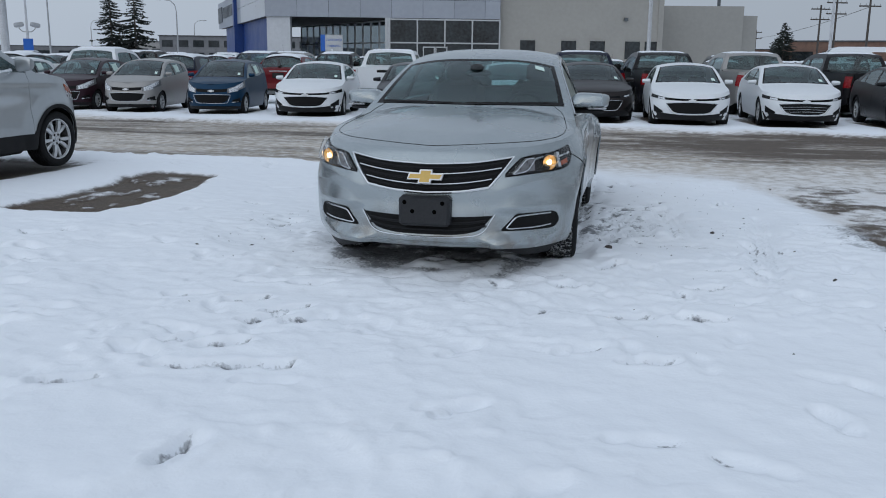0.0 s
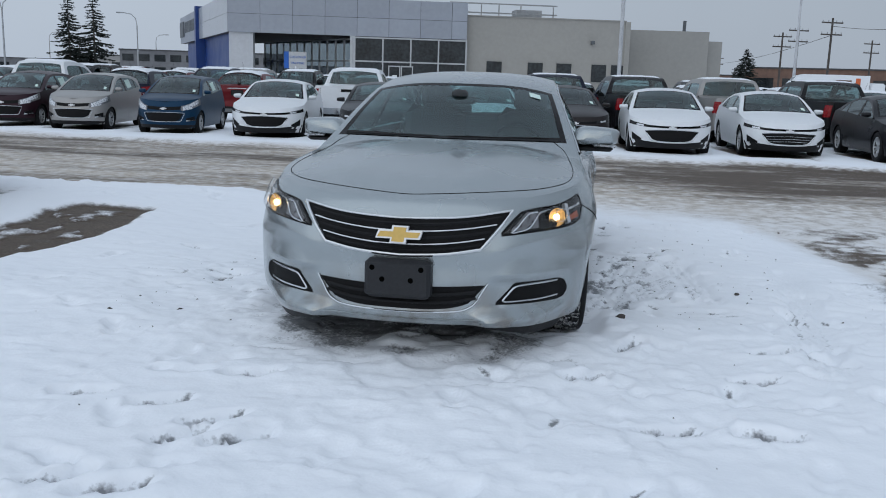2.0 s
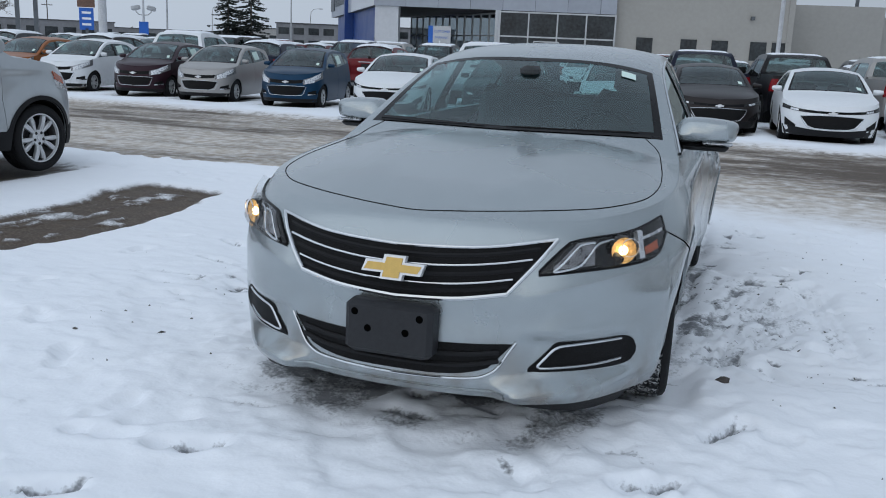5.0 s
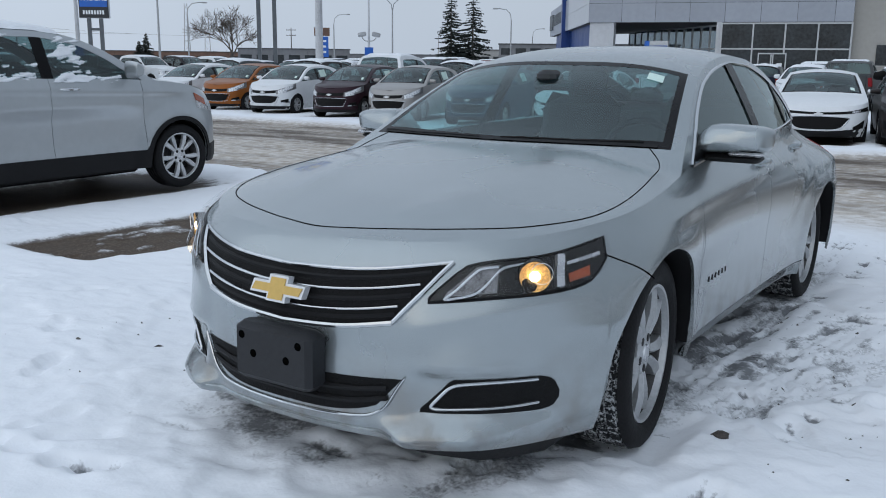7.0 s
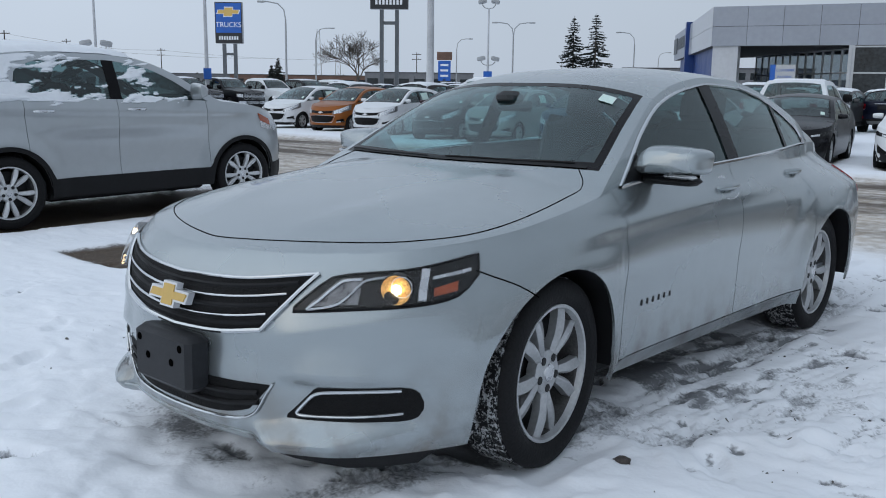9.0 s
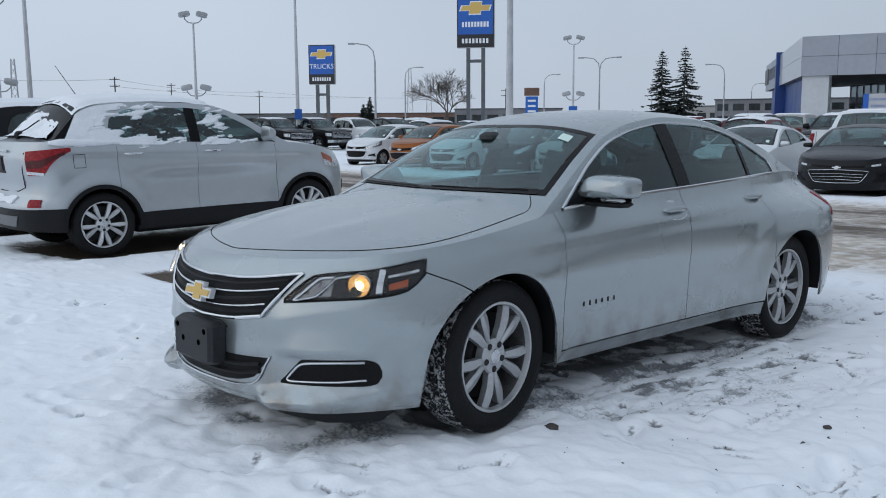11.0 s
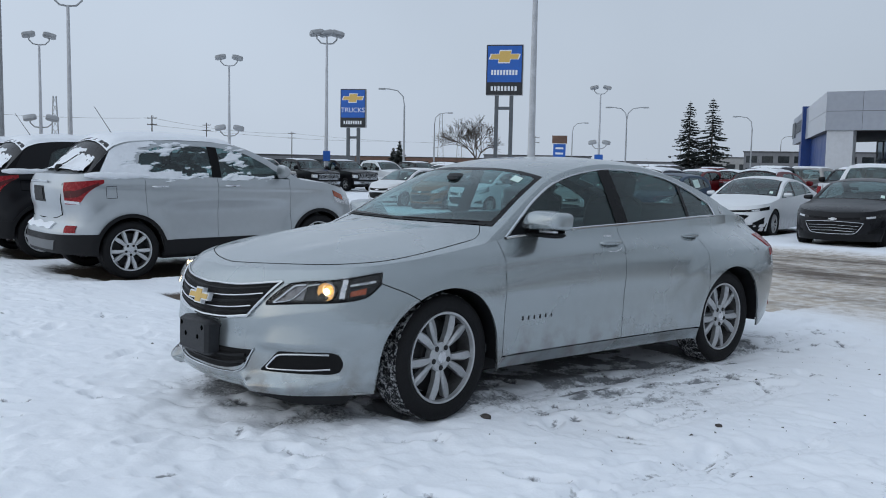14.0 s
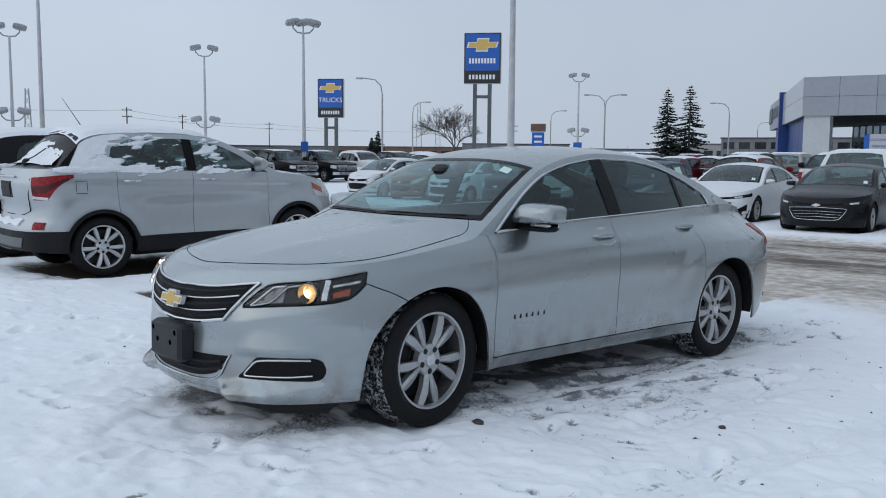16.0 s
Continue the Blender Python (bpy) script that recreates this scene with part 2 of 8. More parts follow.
M["panel"] = material("silver_metal_panel", (0.30, 0.32, 0.36), 0.42, 0.25, vary=0.04, scale=0.3, per_object=0.05)
M["panel_light"] = material("pale_grey_cladding", (0.48, 0.49, 0.51), 0.5, 0.1, vary=0.05, scale=0.4)
M["stucco"] = material("tan_stucco", (0.325, 0.313, 0.288), 0.9, vary=0.035, scale=0.35, bump=0.3, bump_scale=12)
M["stucco_grey"] = material("grey_tan_stucco", (0.295, 0.287, 0.268), 0.9, vary=0.035, scale=0.35, bump=0.3, bump_scale=12)
M["blue_wall"] = material("blue_cladding", (0.003, 0.034, 0.17), 0.4, vary=0.08, scale=0.5)
M["shop_glass"] = material("dark_shop_glass", (0.025, 0.03, 0.033), 0.08, vary=0.4, scale=0.5, spec=0.35)
M["clear_shop"] = glass_material("clear_shop_glass", (0.80, 0.86, 0.88), 0.75)
M["frame_alu"] = material("aluminium_frame", (0.45, 0.46, 0.47), 0.4, 0.6, vary=0.06)
M["soffit"] = material("dark_soffit", (0.045, 0.043, 0.042), 0.8, vary=0.2, scale=0.8)
M["roof_dark"] = material("dark_flat_roofing", (0.06, 0.06, 0.062), 0.9, vary=0.2, scale=0.5)
M["concrete"] = material("grey_concrete", (0.30, 0.295, 0.285), 0.9, vary=0.12, scale=0.6, bump=0.3, bump_scale=20)
M["brick_red"] = material("brown_brick_wall", (0.16, 0.095, 0.07), 0.9, vary=0.2, scale=1.2, bump=0.3, bump_scale=20)
M["far_wall"] = material("far_grey_wall", (0.17, 0.172, 0.18), 0.9, vary=0.12, scale=0.15)


def snow_material(name, dirty=0.0):
    m = material(name, (0.80, 0.825, 0.86), 0.65, vary=0.02, scale=2.0, bump=0.35, bump_scale=45, spec=0.3)
    b = m.node_tree.nodes["Principled BSDF"]
    b.inputs["Subsurface Weight"].default_value = 0.0
    return m


M["snow"] = snow_material("fresh_snow")


def snowy_tread():
    """Black rubber with snow packed between the tread blocks."""
    m = material("snow_packed_tread", (0.012, 0.012, 0.013), 0.75, vary=0.25, scale=12, bump=0.5, bump_scale=70, spec=0.25)
    nt = m.node_tree
    b = nt.nodes["Principled BSDF"]
    old = b.inputs["Base Color"].links[0].from_socket
    tc = nt.nodes.new("ShaderNodeTexCoord")
    total = None
    for scale, weight in ((34.0, 0.55), (105.0, 0.45)):
        n = nt.nodes.new("ShaderNodeTexNoise")
        n.inputs["Scale"].default_value, n.inputs["Detail"].default_value, n.inputs["Distortion"].default_value = scale, 4.0, 0.8
        nt.links.new(tc.outputs["Object"], n.inputs["Vector"])
        mu = nt.nodes.new("ShaderNodeMath")
        mu.operation, mu.inputs[1].default_value = "MULTIPLY", weight
        nt.links.new(n.outputs[0], mu.inputs[0])
        if total is None:
            total = mu.outputs[0]
        else:
            ad = nt.nodes.new("ShaderNodeMath")
            ad.operation = "ADD"
            nt.links.new(total, ad.inputs[0])
            nt.links.new(mu.outputs[0], ad.inputs[1])
            total = ad.outputs[0]
    rg = nt.nodes.new("ShaderNodeMapRange")
    rg.inputs["From Min"].default_value, rg.inputs["From Max"].default_value = 0.495, 0.575
    mix = nt.nodes.new("ShaderNodeMix")
    mix.data_type = "RGBA"
    mix.inputs[7].default_value = (0.50, 0.51, 0.52, 1)
    nt.links.new(total, rg.inputs["Value"])
    nt.links.new(rg.outputs[0], mix.inputs[0])
    nt.links.new(old, mix.inputs[6])
    nt.links.new(mix.outputs[2], b.inputs["Base Color"])
    return m


M["tread"] = snowy_tread()


# ---- mesh helpers ----
def join(*geos):
    vs, fs = [], []
    for v, f in geos:
        n = len(vs)
        vs.extend(tuple(p) for p in v)
        fs.extend(tuple(i + n for i in q) for q in f)
    return vs, fs


def moved(geo, m):
    return [tuple(m @ Vector(p)) for p in geo[0]], geo[1]


def mirrored(geo):
    return [(-p[0], p[1], p[2]) for p in geo[0]], [tuple(reversed(f)) for f in geo[1]]


def both(geo):
    return join(geo, mirrored(geo))


def box(x0, x1, y0, y1, z0, z1, bevel=0.0):
    """A box; bevel cuts its upright and level edges."""
    b = min(bevel, (x1 - x0) * 0.45, (y1 - y0) * 0.45, (z1 - z0) * 0.45)
    if b <= 0:
        v = [(x, y, z) for z in (z0, z1) for x, y in ((x0, y0), (x1, y0), (x1, y1), (x0, y1))]
        return v, [(3, 2, 1, 0), (4, 5, 6, 7), (0, 1, 5, 4), (1, 2, 6, 5), (2, 3, 7, 6), (3, 0, 4, 7)]
    rings = []
    for z, i in ((z0, b), (z0 + b, 0), (z1 - b, 0), (z1, b)):
        rings.append([(x0 + b + i, y0 + i, z), (x1 - b - i, y0 + i, z), (x1 - i, y0 + b + i, z), (x1 - i, y1 - b - i, z),
                      (x1 - b - i, y1 - i, z), (x0 + b + i, y1 - i, z), (x0 + i, y1 - b - i, z), (x0 + i, y0 + b + i, z)])
    v = [p for r in rings for p in r]
    f = [tuple(reversed(range(8))), tuple(range(24, 32))]
    for k in range(3):
        f += [(k * 8 + i, k * 8 + (i + 1) % 8, k * 8 + 8 + (i + 1) % 8, k * 8 + 8 + i) for i in range(8)]
    return v, f


def tube(path, radius, sides=8, caps=True):
    """A round bar along points; radius is one number or one per point."""
    pts = [Vector(p) for p in path]
    rad = list(radius) if hasattr(radius, "__len__") else [radius] * len(pts)
    v, f, up = [], [], None
    for i, p in enumerate(pts):
        d = (pts[min(i + 1, len(pts) - 1)] - pts[max(i - 1, 0)]).normalized()
        if up is None:
            up = d.orthogonal().normalized()
        up = (up - d * up.dot(d)).normalized()
        s = d.cross(up)
        v += [tuple(p + (up * math.cos(a) + s * math.sin(a)) * rad[i]) for a in (2 * math.pi * k / sides for k in range(sides))]
    for i in range(len(pts) - 1):
        f += [(i * sides + k, i * sides + (k + 1) % sides, (i + 1) * sides + (k + 1) % sides, (i + 1) * sides + k) for k in range(sides)]
    if caps:
        f += [tuple(reversed(range(sides))), tuple(range(len(v) - sides, len(v)))]
    return v, f


def lathe(profile, n=32, axis="x"):
    """Turns (along, radius) pairs round an axis."""
    v, f = [], []
    m = len(profile)
    for k in range(n):
        c, s = math.cos(2 * math.pi * k / n), math.sin(2 * math.pi * k / n)
        for a, r in profile:
            v.append((a, r * c, r * s) if axis == "x" else (r * c, r * s, a) if axis == "z" else (r * s, a, r * c))
    for k in range(n):
        k2 = (k + 1) % n
        f += [(k * m + i, k2 * m + i, k2 * m + i + 1, k * m + i + 1) for i in range(m - 1)]
    return v, f


def prism(poly, y0, y1):
    """An outline of (x, z) pairs, anticlockwise seen from -y, drawn out along y."""
    n = len(poly)
    v = [(x, y0, z) for x, z in poly] + [(x, y1, z) for x, z in poly]
    f = [tuple(range(n)), tuple(reversed(range(n, 2 * n)))]
    f += [(i, n + i, n + (i + 1) % n, (i + 1) % n) for i in range(n)]
    return v, f


def sheet(p, centre=(0, 2.5, 0.6), flange=0.0, offset=0.0):
    """A grid of points as a surface facing away from centre, with turned-in edges."""
    p = np.array(p, dtype=float)
    na, nb = p.shape[:2]
    da, db = np.gradient(p, axis=0), np.gradient(p, axis=1)
    n = np.cross(da, db)
    n /= np.maximum(np.linalg.norm(n, axis=2, keepdims=True), 1e-9)
    out = p - np.array(centre)
    flip = np.sum(n * out) < 0
    if flip:
        n = -n
    p = p + n * offset
    v = [tuple(q) for q in p.reshape(-1, 3)]
    f = []
    for i in range(na - 1):
        for j in range(nb - 1):
            q = (i * nb + j, (i + 1) * nb + j, (i + 1) * nb + j + 1, i * nb + j + 1)
            f.append(q[::-1] if flip else q)
    if flange:
        ring = [(i, 0) for i in range(na)] + [(na - 1, j) for j in range(1, nb)] + [(i, nb - 1) for i in range(na - 2, -1, -1)] + [(0, j) for j in range(nb - 2, 0, -1)]
        base = len(v)
        v += [tuple(p[i, j]) for i, j in ring] + [tuple(p[i, j] - n[i, j] * flange) for i, j in ring]
        m = len(ring)
        for k in range(m):
            q = (base + k, base + m + k, base + m + (k + 1) % m, base + (k + 1) % m)
            f.append(q[::-1] if flip else q)
    return v, f


def curve(pts):
    """A smooth curve through (x, y) pairs that does not overshoot."""
    xs, ys = np.array([a for a, _ in pts], float), np.array([b for _, b in pts], float)
    h, d = np.diff(xs), np.diff(ys) / np.diff(xs)
    m = np.zeros(len(xs))
    m[0], m[-1] = d[0], d[-1]
    for i in range(1, len(xs) - 1):
        if d[i - 1] * d[i] > 0:
            w1, w2 = 2 * h[i] + h[i - 1], h[i] + 2 * h[i - 1]
            m[i] = (w1 + w2) / (w1 / d[i - 1] + w2 / d[i])

    def at(x):
        x = np.clip(np.asarray(x, float), xs[0], xs[-1])
        i = np.clip(np.searchsorted(xs, x) - 1, 0, len(xs) - 2)
        t = (x - xs[i]) / h[i]
        return ys[i] * (1 + 2 * t) * (1 - t) ** 2 + h[i] * m[i] * t * (1 - t) ** 2 + ys[i + 1] * t * t * (3 - 2 * t) + h[i] * m[i + 1] * t * t * (t - 1)
    return at


def part(name, geo, mat, parent=None, label="", smooth=40.0, m=None):
    """Links one mesh object, under a thing or part where one is given."""
    me = bpy.data.meshes.new(name)
    me.from_pydata([tuple(map(float, p)) for p in geo[0]], [], geo[1])
    me.validate()
    me.materials.append(mat)
    me.update()
    if smooth:
        me.shade_smooth()
        me.set_sharp_from_angle(angle=radians(smooth))
    ob = new(name, me)
    if parent:
        ob.parent = parent
    if m is not None:
        ob.matrix_basis = m
    return tagged(ob, label) if label else ob


def thing(name, label, category, group="", kind="", m=None):
    ob = new(name)
    ob.empty_display_size = 0.2
    if m is not None:
        ob.matrix_basis = m
    return tagged(ob, label, category, group, kind)


def recolour(ob, swaps):
    """Gives a copied thing other materials, on the objects and not on the shared meshes."""
    for o in (ob, *ob.children_recursive):
        for slot in o.material_slots:
            if slot.material and slot.material.name in swaps:
                mat = swaps[slot.material.name]
                slot.link = "OBJECT"
                slot.material = mat


# ---- car bodies ----
class Shape:
    """Outer surface of a car that faces -y with its nose near y = 0. side(s, z): s runs 0 to 1 round the front corner, to 2 along the flank,
    to 3 round the rear corner. top(y, u): bonnet, screens, roof and boot; u is -1 to 1 across. flank(y, z): the window band."""

    def __init__(self, hw, front, rear, corner_f, corner_r, width, belt, spine, edge, y_a, y_c, sill, axles, tyre, arch, tumble=0.36, p=2.4, q=2.2, pr=2.6, qr=2.4, crown=2.3, features=None):
        self.hw, self.front, self.rear = hw, curve(front), curve(rear)
        self.y1, self.y2 = corner_f, corner_r
        self.width, self.belt, self.spine, self.edge_z = curve(width), curve(belt), curve(spine), curve(edge)
        self.y_a, self.y_c, self.sill_z, self.axles, self.tyre, self.arch = y_a, y_c, curve(sill), axles, tyre, arch
        self.tumble, self.p, self.q, self.pr, self.qr, self.crown, self.features = tumble, p, q, pr, qr, crown, features
        self.ridge = None
        self.nose = None
        self.fore = 1.0

    def wide(self, y, z):
        w = self.hw * self.width(z)
        return w + self.features(y, z) if self.features else w

    def half(self, y, z):
        f, r = self.front(z), self.rear(z)
        a = np.clip((self.y1 - y) / (self.y1 - f), 0, 1)
        b = np.clip((y - self.y2) / (r - self.y2), 0, 1)
        return self.wide(y, z) * (1 - a ** self.q) ** (1 / self.p) * (1 - b ** self.qr) ** (1 / self.pr)

    def side(self, s, z):
        s, z = np.broadcast_arrays(np.asarray(s, float), np.asarray(z, float))
        f, r = self.front(z), self.rear(z)
        a = np.clip(s, 0, 1) * math.pi / 2
        c = np.clip(3 - s, 0, 1) * math.pi / 2
        yf = self.y1 - (self.y1 - f) * np.cos(a) ** (2 / self.q)
        yr = self.y2 + (r - self.y2) * np.cos(c) ** (2 / self.qr)
        y = np.where(s <= 1, yf, np.where(s >= 2, yr, self.y1 + (s - 1) * (self.y2 - self.y1)))
        k = np.where(s <= 1, np.sin(a) ** (2 / self.p), np.where(s >= 2, np.sin(c) ** (2 / self.pr), 1.0))
        x = self.wide(y, z) * k
        if self.nose:
            y = y - self.nose(x, z) * (s < 1)
        return np.stack([x, y, z], axis=-1)

    def s_at_y(self, y, z=0.55):
        if y <= self.y1:
            a = max(0.0, min(1.0, (self.y1 - y) / (self.y1 - float(self.front(z)))))
            return math.acos(a ** (self.q / 2)) / (math.pi / 2)
        if y >= self.y2:
            b = max(0.0, min(1.0, (y - self.y2) / (float(self.rear(z)) - self.y2)))
            return 3 - math.acos(b ** (self.qr / 2)) / (math.pi / 2)
        return 1 + (y - self.y1) / (self.y2 - self.y1)

    def s_at_x(self, x, z=0.55, back=False):
        k = min(0.999, abs(x) / (self.hw * float(self.width(z))))
        s = math.asin(k ** ((self.pr if back else self.p) / 2)) / (math.pi / 2)
        return 3 - s if back else s

    def low(self, y):
        z = self.sill_z(y)
        for c in self.axles:
            d = np.clip(1 - ((y - c) / np.where((y < c) & (c < 2), self.arch * self.fore, self.arch)) ** 2, 0, None)
            z = np.where(d > 0, np.maximum(z, self.tyre + self.arch * np.sqrt(d)), z)
        return z

    def rail(self, y):
        y = np.asarray(y, float)
        zb = self.belt(y)
        ze = np.where((y > self.y_a) & (y < self.y_c), np.maximum(self.edge_z(y), zb), zb)
        return zb, ze

    def flank(self, y, z):
        y, z = np.broadcast_arrays(np.asarray(y, float), np.asarray(z, float))
        zb = self.belt(y)
        d = np.maximum(z - zb, 0)
        return np.stack([self.half(y, zb) - self.tumble * d - 0.22 * d * d, y, z], axis=-1)

    def top(self, y, u):
        y, u = np.broadcast_arrays(np.asarray(y, float), np.asarray(u, float))
        zb, ze = self.rail(y)
        d = ze - zb
        xe = self.half(y, zb) - self.tumble * d - 0.22 * d * d
        z = ze + (self.spine(y) - ze) * (1 - np.abs(u) ** self.crown)
        if self.ridge:
            z = z + self.ridge(y, u)
        return np.stack([u * xe, y, z], axis=-1)


def sedan_features(y, z):
    """Shoulder crease, arch flares and rear haunch of the large sedan."""
    y, z = np.asarray(y, float), np.asarray(z, float)
    front = np.exp(-((y - 1.0) / 0.75) ** 2)
    lower = np.exp(-((z - 0.36) / 0.10) ** 2)
    doors = np.where(y < 2.4, np.exp(-((y - 2.4) / 1.25) ** 4), np.exp(-((y - 2.4) / 1.15) ** 6)) * np.exp(-((z - 0.48) / 0.30) ** 4)
    crest = np.interp(y, (0.7, 1.5, 2.4, 3.1, 3.4), (0.815, 0.872, 0.912, 0.94, 0.95))
    shoulder = np.where(z > crest, np.clip(1 - (z - crest) / 0.12, 0, 1), np.clip(1 - (crest - z) / 0.06, 0, 1) ** 1.3)
    shoulder = 0.014 * shoulder * ease(0.75, 1.25, y) * ease(3.55, 3.15, y)
    corner = 0.040 * np.exp(-((y - 0.46) / 0.26) ** 2) * np.clip((0.74 - z) / 0.16, 0, 1) * np.clip((z - 0.12) / 0.14, 0, 1)
    cabin = 0.13 * np.clip((y - 2.4) / 1.5, 0, 1.2) ** 2 * np.clip((z - 0.86) / 0.17, 0, 1)
    shelf = np.interp(y, (2.95, 3.1, 3.25, 3.4, 3.55, 3.75, 4.0, 4.4, 4.7), (0.45, 0.60, 0.74, 0.86, 0.945, 0.99, 1.005, 0.99, 0.96))
    haunch = ease(-0.03, 0.10, shelf - z) * ease(3.0, 3.5, y) * ease(4.75, 4.3, y) * (0.55 + 0.45 * ease(0.45, 0.80, z))
    flare = 0.0
    for c, k in ((0.98, 1.16), (3.827, 1.0)):
        r = np.hypot(np.where(y < c, (y - c) / k, y - c), z - 0.352)
        flare = flare + 0.009 * (1 - ease(0.40, 0.56, r))
    return 0.016 * front * np.exp(-((z - 0.70) / 0.13) ** 2) + 0.014 * haunch + flare + shoulder - 0.036 * doors + 0.006 * lower + corner - cabin - 0.045 * ease(0.32, 0.225, z) * ease(1.36, 1.46, y) * ease(3.46, 3.36, y) - 0.018 * ease(0.77, 0.90, z) * ease(1.15, 0.65, y) - 0.075 * ease(3.95, 4.75, y)


def ease(a, b, x):
    t = np.clip((x - a) / (b - a), 0, 1)
    return t * t * (3 - 2 * t)


def bumper_blocks(x, z):
    """Corner blocks of the bumper that stand forward of its middle, and the jutting lower blades."""
    block = ease(0.36, 0.54, x - 0.30 * (z - 0.36)) * ease(0.20, 0.30, z) * (1 - ease(0.42, 0.60, z)) * (1 - ease(0.62, 0.88, x))
    blade = ease(0.34, 0.46, x) * (1 - ease(0.235, 0.30, z)) * (1 - ease(0.60, 0.85, x))
    chin = (1 - ease(0.36, 0.46, x)) * np.exp(-((z - 0.245) / 0.035) ** 2)
    under = ease(0.0, 0.30, 0.60 - x) * np.exp(-((z - 0.50) / 0.055) ** 2)
    fold = 0.575 + 0.26 * (x - 0.42)
    crease = 0.017 * np.where(z > fold, np.clip(1 - (z - fold) / 0.10, 0, 1), np.clip(1 - (fold - z) / 0.15, 0, 1) ** 1.2) * ease(0.38, 0.50, x) * (1 - ease(0.80, 0.95, x))
    pocket = ease(0.42, 0.49, x) * (1 - ease(0.755, 0.82, x)) * ease(0.280, 0.318, z) * (1 - ease(0.418, 0.462, z))
    return 0.032 * block + 0.085 * blade + 0.020 * chin - 0.005 * under + crease - 0.028 * pocket


SEDAN = Shape(
    hw=0.918, front=[(0.15, 0.10), (0.22, 0.035), (0.30, 0.0), (0.50, 0.0), (0.60, 0.005), (0.72, 0.03), (0.79, 0.07), (0.85, 0.14), (1.0, 0.3)],
    rear=[(0.15, 4.66), (0.28, 4.78), (0.42, 4.93), (0.60, 5.05), (0.85, 5.05), (1.0, 5.01), (1.1, 4.98)],
    corner_f=0.92, corner_r=4.30, pr=2.5, qr=2.2,
    width=[(0.12, 0.94), (0.25, 0.972), (0.40, 0.988), (0.55, 0.998), (0.68, 1.0), (0.80, 0.98), (0.90, 0.945), (1.0, 0.882), (1.1, 0.86)],
    belt=[(0.0, 0.80), (0.35, 0.845), (0.8, 0.90), (1.3, 0.965), (1.49, 0.994), (2.13, 1.042), (2.66, 1.064), (3.1, 1.081), (3.92, 1.107), (4.3, 1.105), (4.7, 1.075), (5.1, 1.04)],
    spine=[(0.05, 0.80), (0.2, 0.85), (0.45, 0.917), (0.8, 0.978), (1.15, 1.030), (1.30, 1.052), (1.80, 1.340), (2.0, 1.425), (2.15, 1.463), (2.35, 1.490), (2.75, 1.513), (3.2, 1.506), (3.6, 1.447), (4.0, 1.345), (4.4, 1.215), (4.65, 1.15), (4.9, 1.12), (5.1, 1.085)],
    edge=[(1.28, 0.95), (1.5, 1.07), (1.80, 1.235), (2.07, 1.36), (2.38, 1.432), (2.69, 1.462), (3.0, 1.457), (3.32, 1.418), (3.58, 1.36), (3.9, 1.275), (4.2, 1.185), (4.45, 1.105), (4.6, 1.06)],
    y_a=1.28, y_c=4.58, sill=[(0.0, 0.215), (0.3, 0.205), (0.62, 0.215), (1.5, 0.232), (3.5, 0.225), (4.2, 0.25), (4.5, 0.34), (5.1, 0.42)],
    axles=(0.98, 3.827), tyre=0.352, arch=0.392, features=sedan_features, tumble=0.45, crown=2.8)


def bonnet_ridges(y, u):
    """Two long ridges and a soft centre line pressed into the bonnet."""
    on = np.clip((y - 0.25) / 0.3, 0, 1) * np.clip((1.36 - y) / 0.15, 0, 1)
    a = np.abs(u)
    q = a - 0.50 + 0.10 * (1.3 - y)
    return on * 0.009 * np.clip(1 - np.abs(q) / np.where(q > 0, 0.22, 0.16), 0, 1)


SEDAN.ridge = bonnet_ridges
SEDAN.nose, SEDAN.fore = bumper_blocks, 1.16


def patch(shape, fn, a, lo, hi, nb=4, flange=0.0, offset=0.0):
    """A panel on a shape's surface: fn(a, b) with b from lo(a) to hi(a)."""
    a = np.asarray(a, float)
    l = np.array([float(lo(k)) if callable(lo) else lo for k in a])
    h = np.array([float(hi(k)) if callable(hi) else hi for k in a])
    t = np.linspace(0, 1, nb)
    b = l[:, None] + (h - l)[:, None] * t[None, :]
    aa = np.broadcast_to(a[:, None], b.shape)
    return sheet(fn(aa, b), flange=flange, offset=offset)


def pair(name, geo, mat, car, label=""):
    """The same part on either side of a car."""
    return [part(name, g, mat, car, label) for g in (geo, mirrored(geo))]


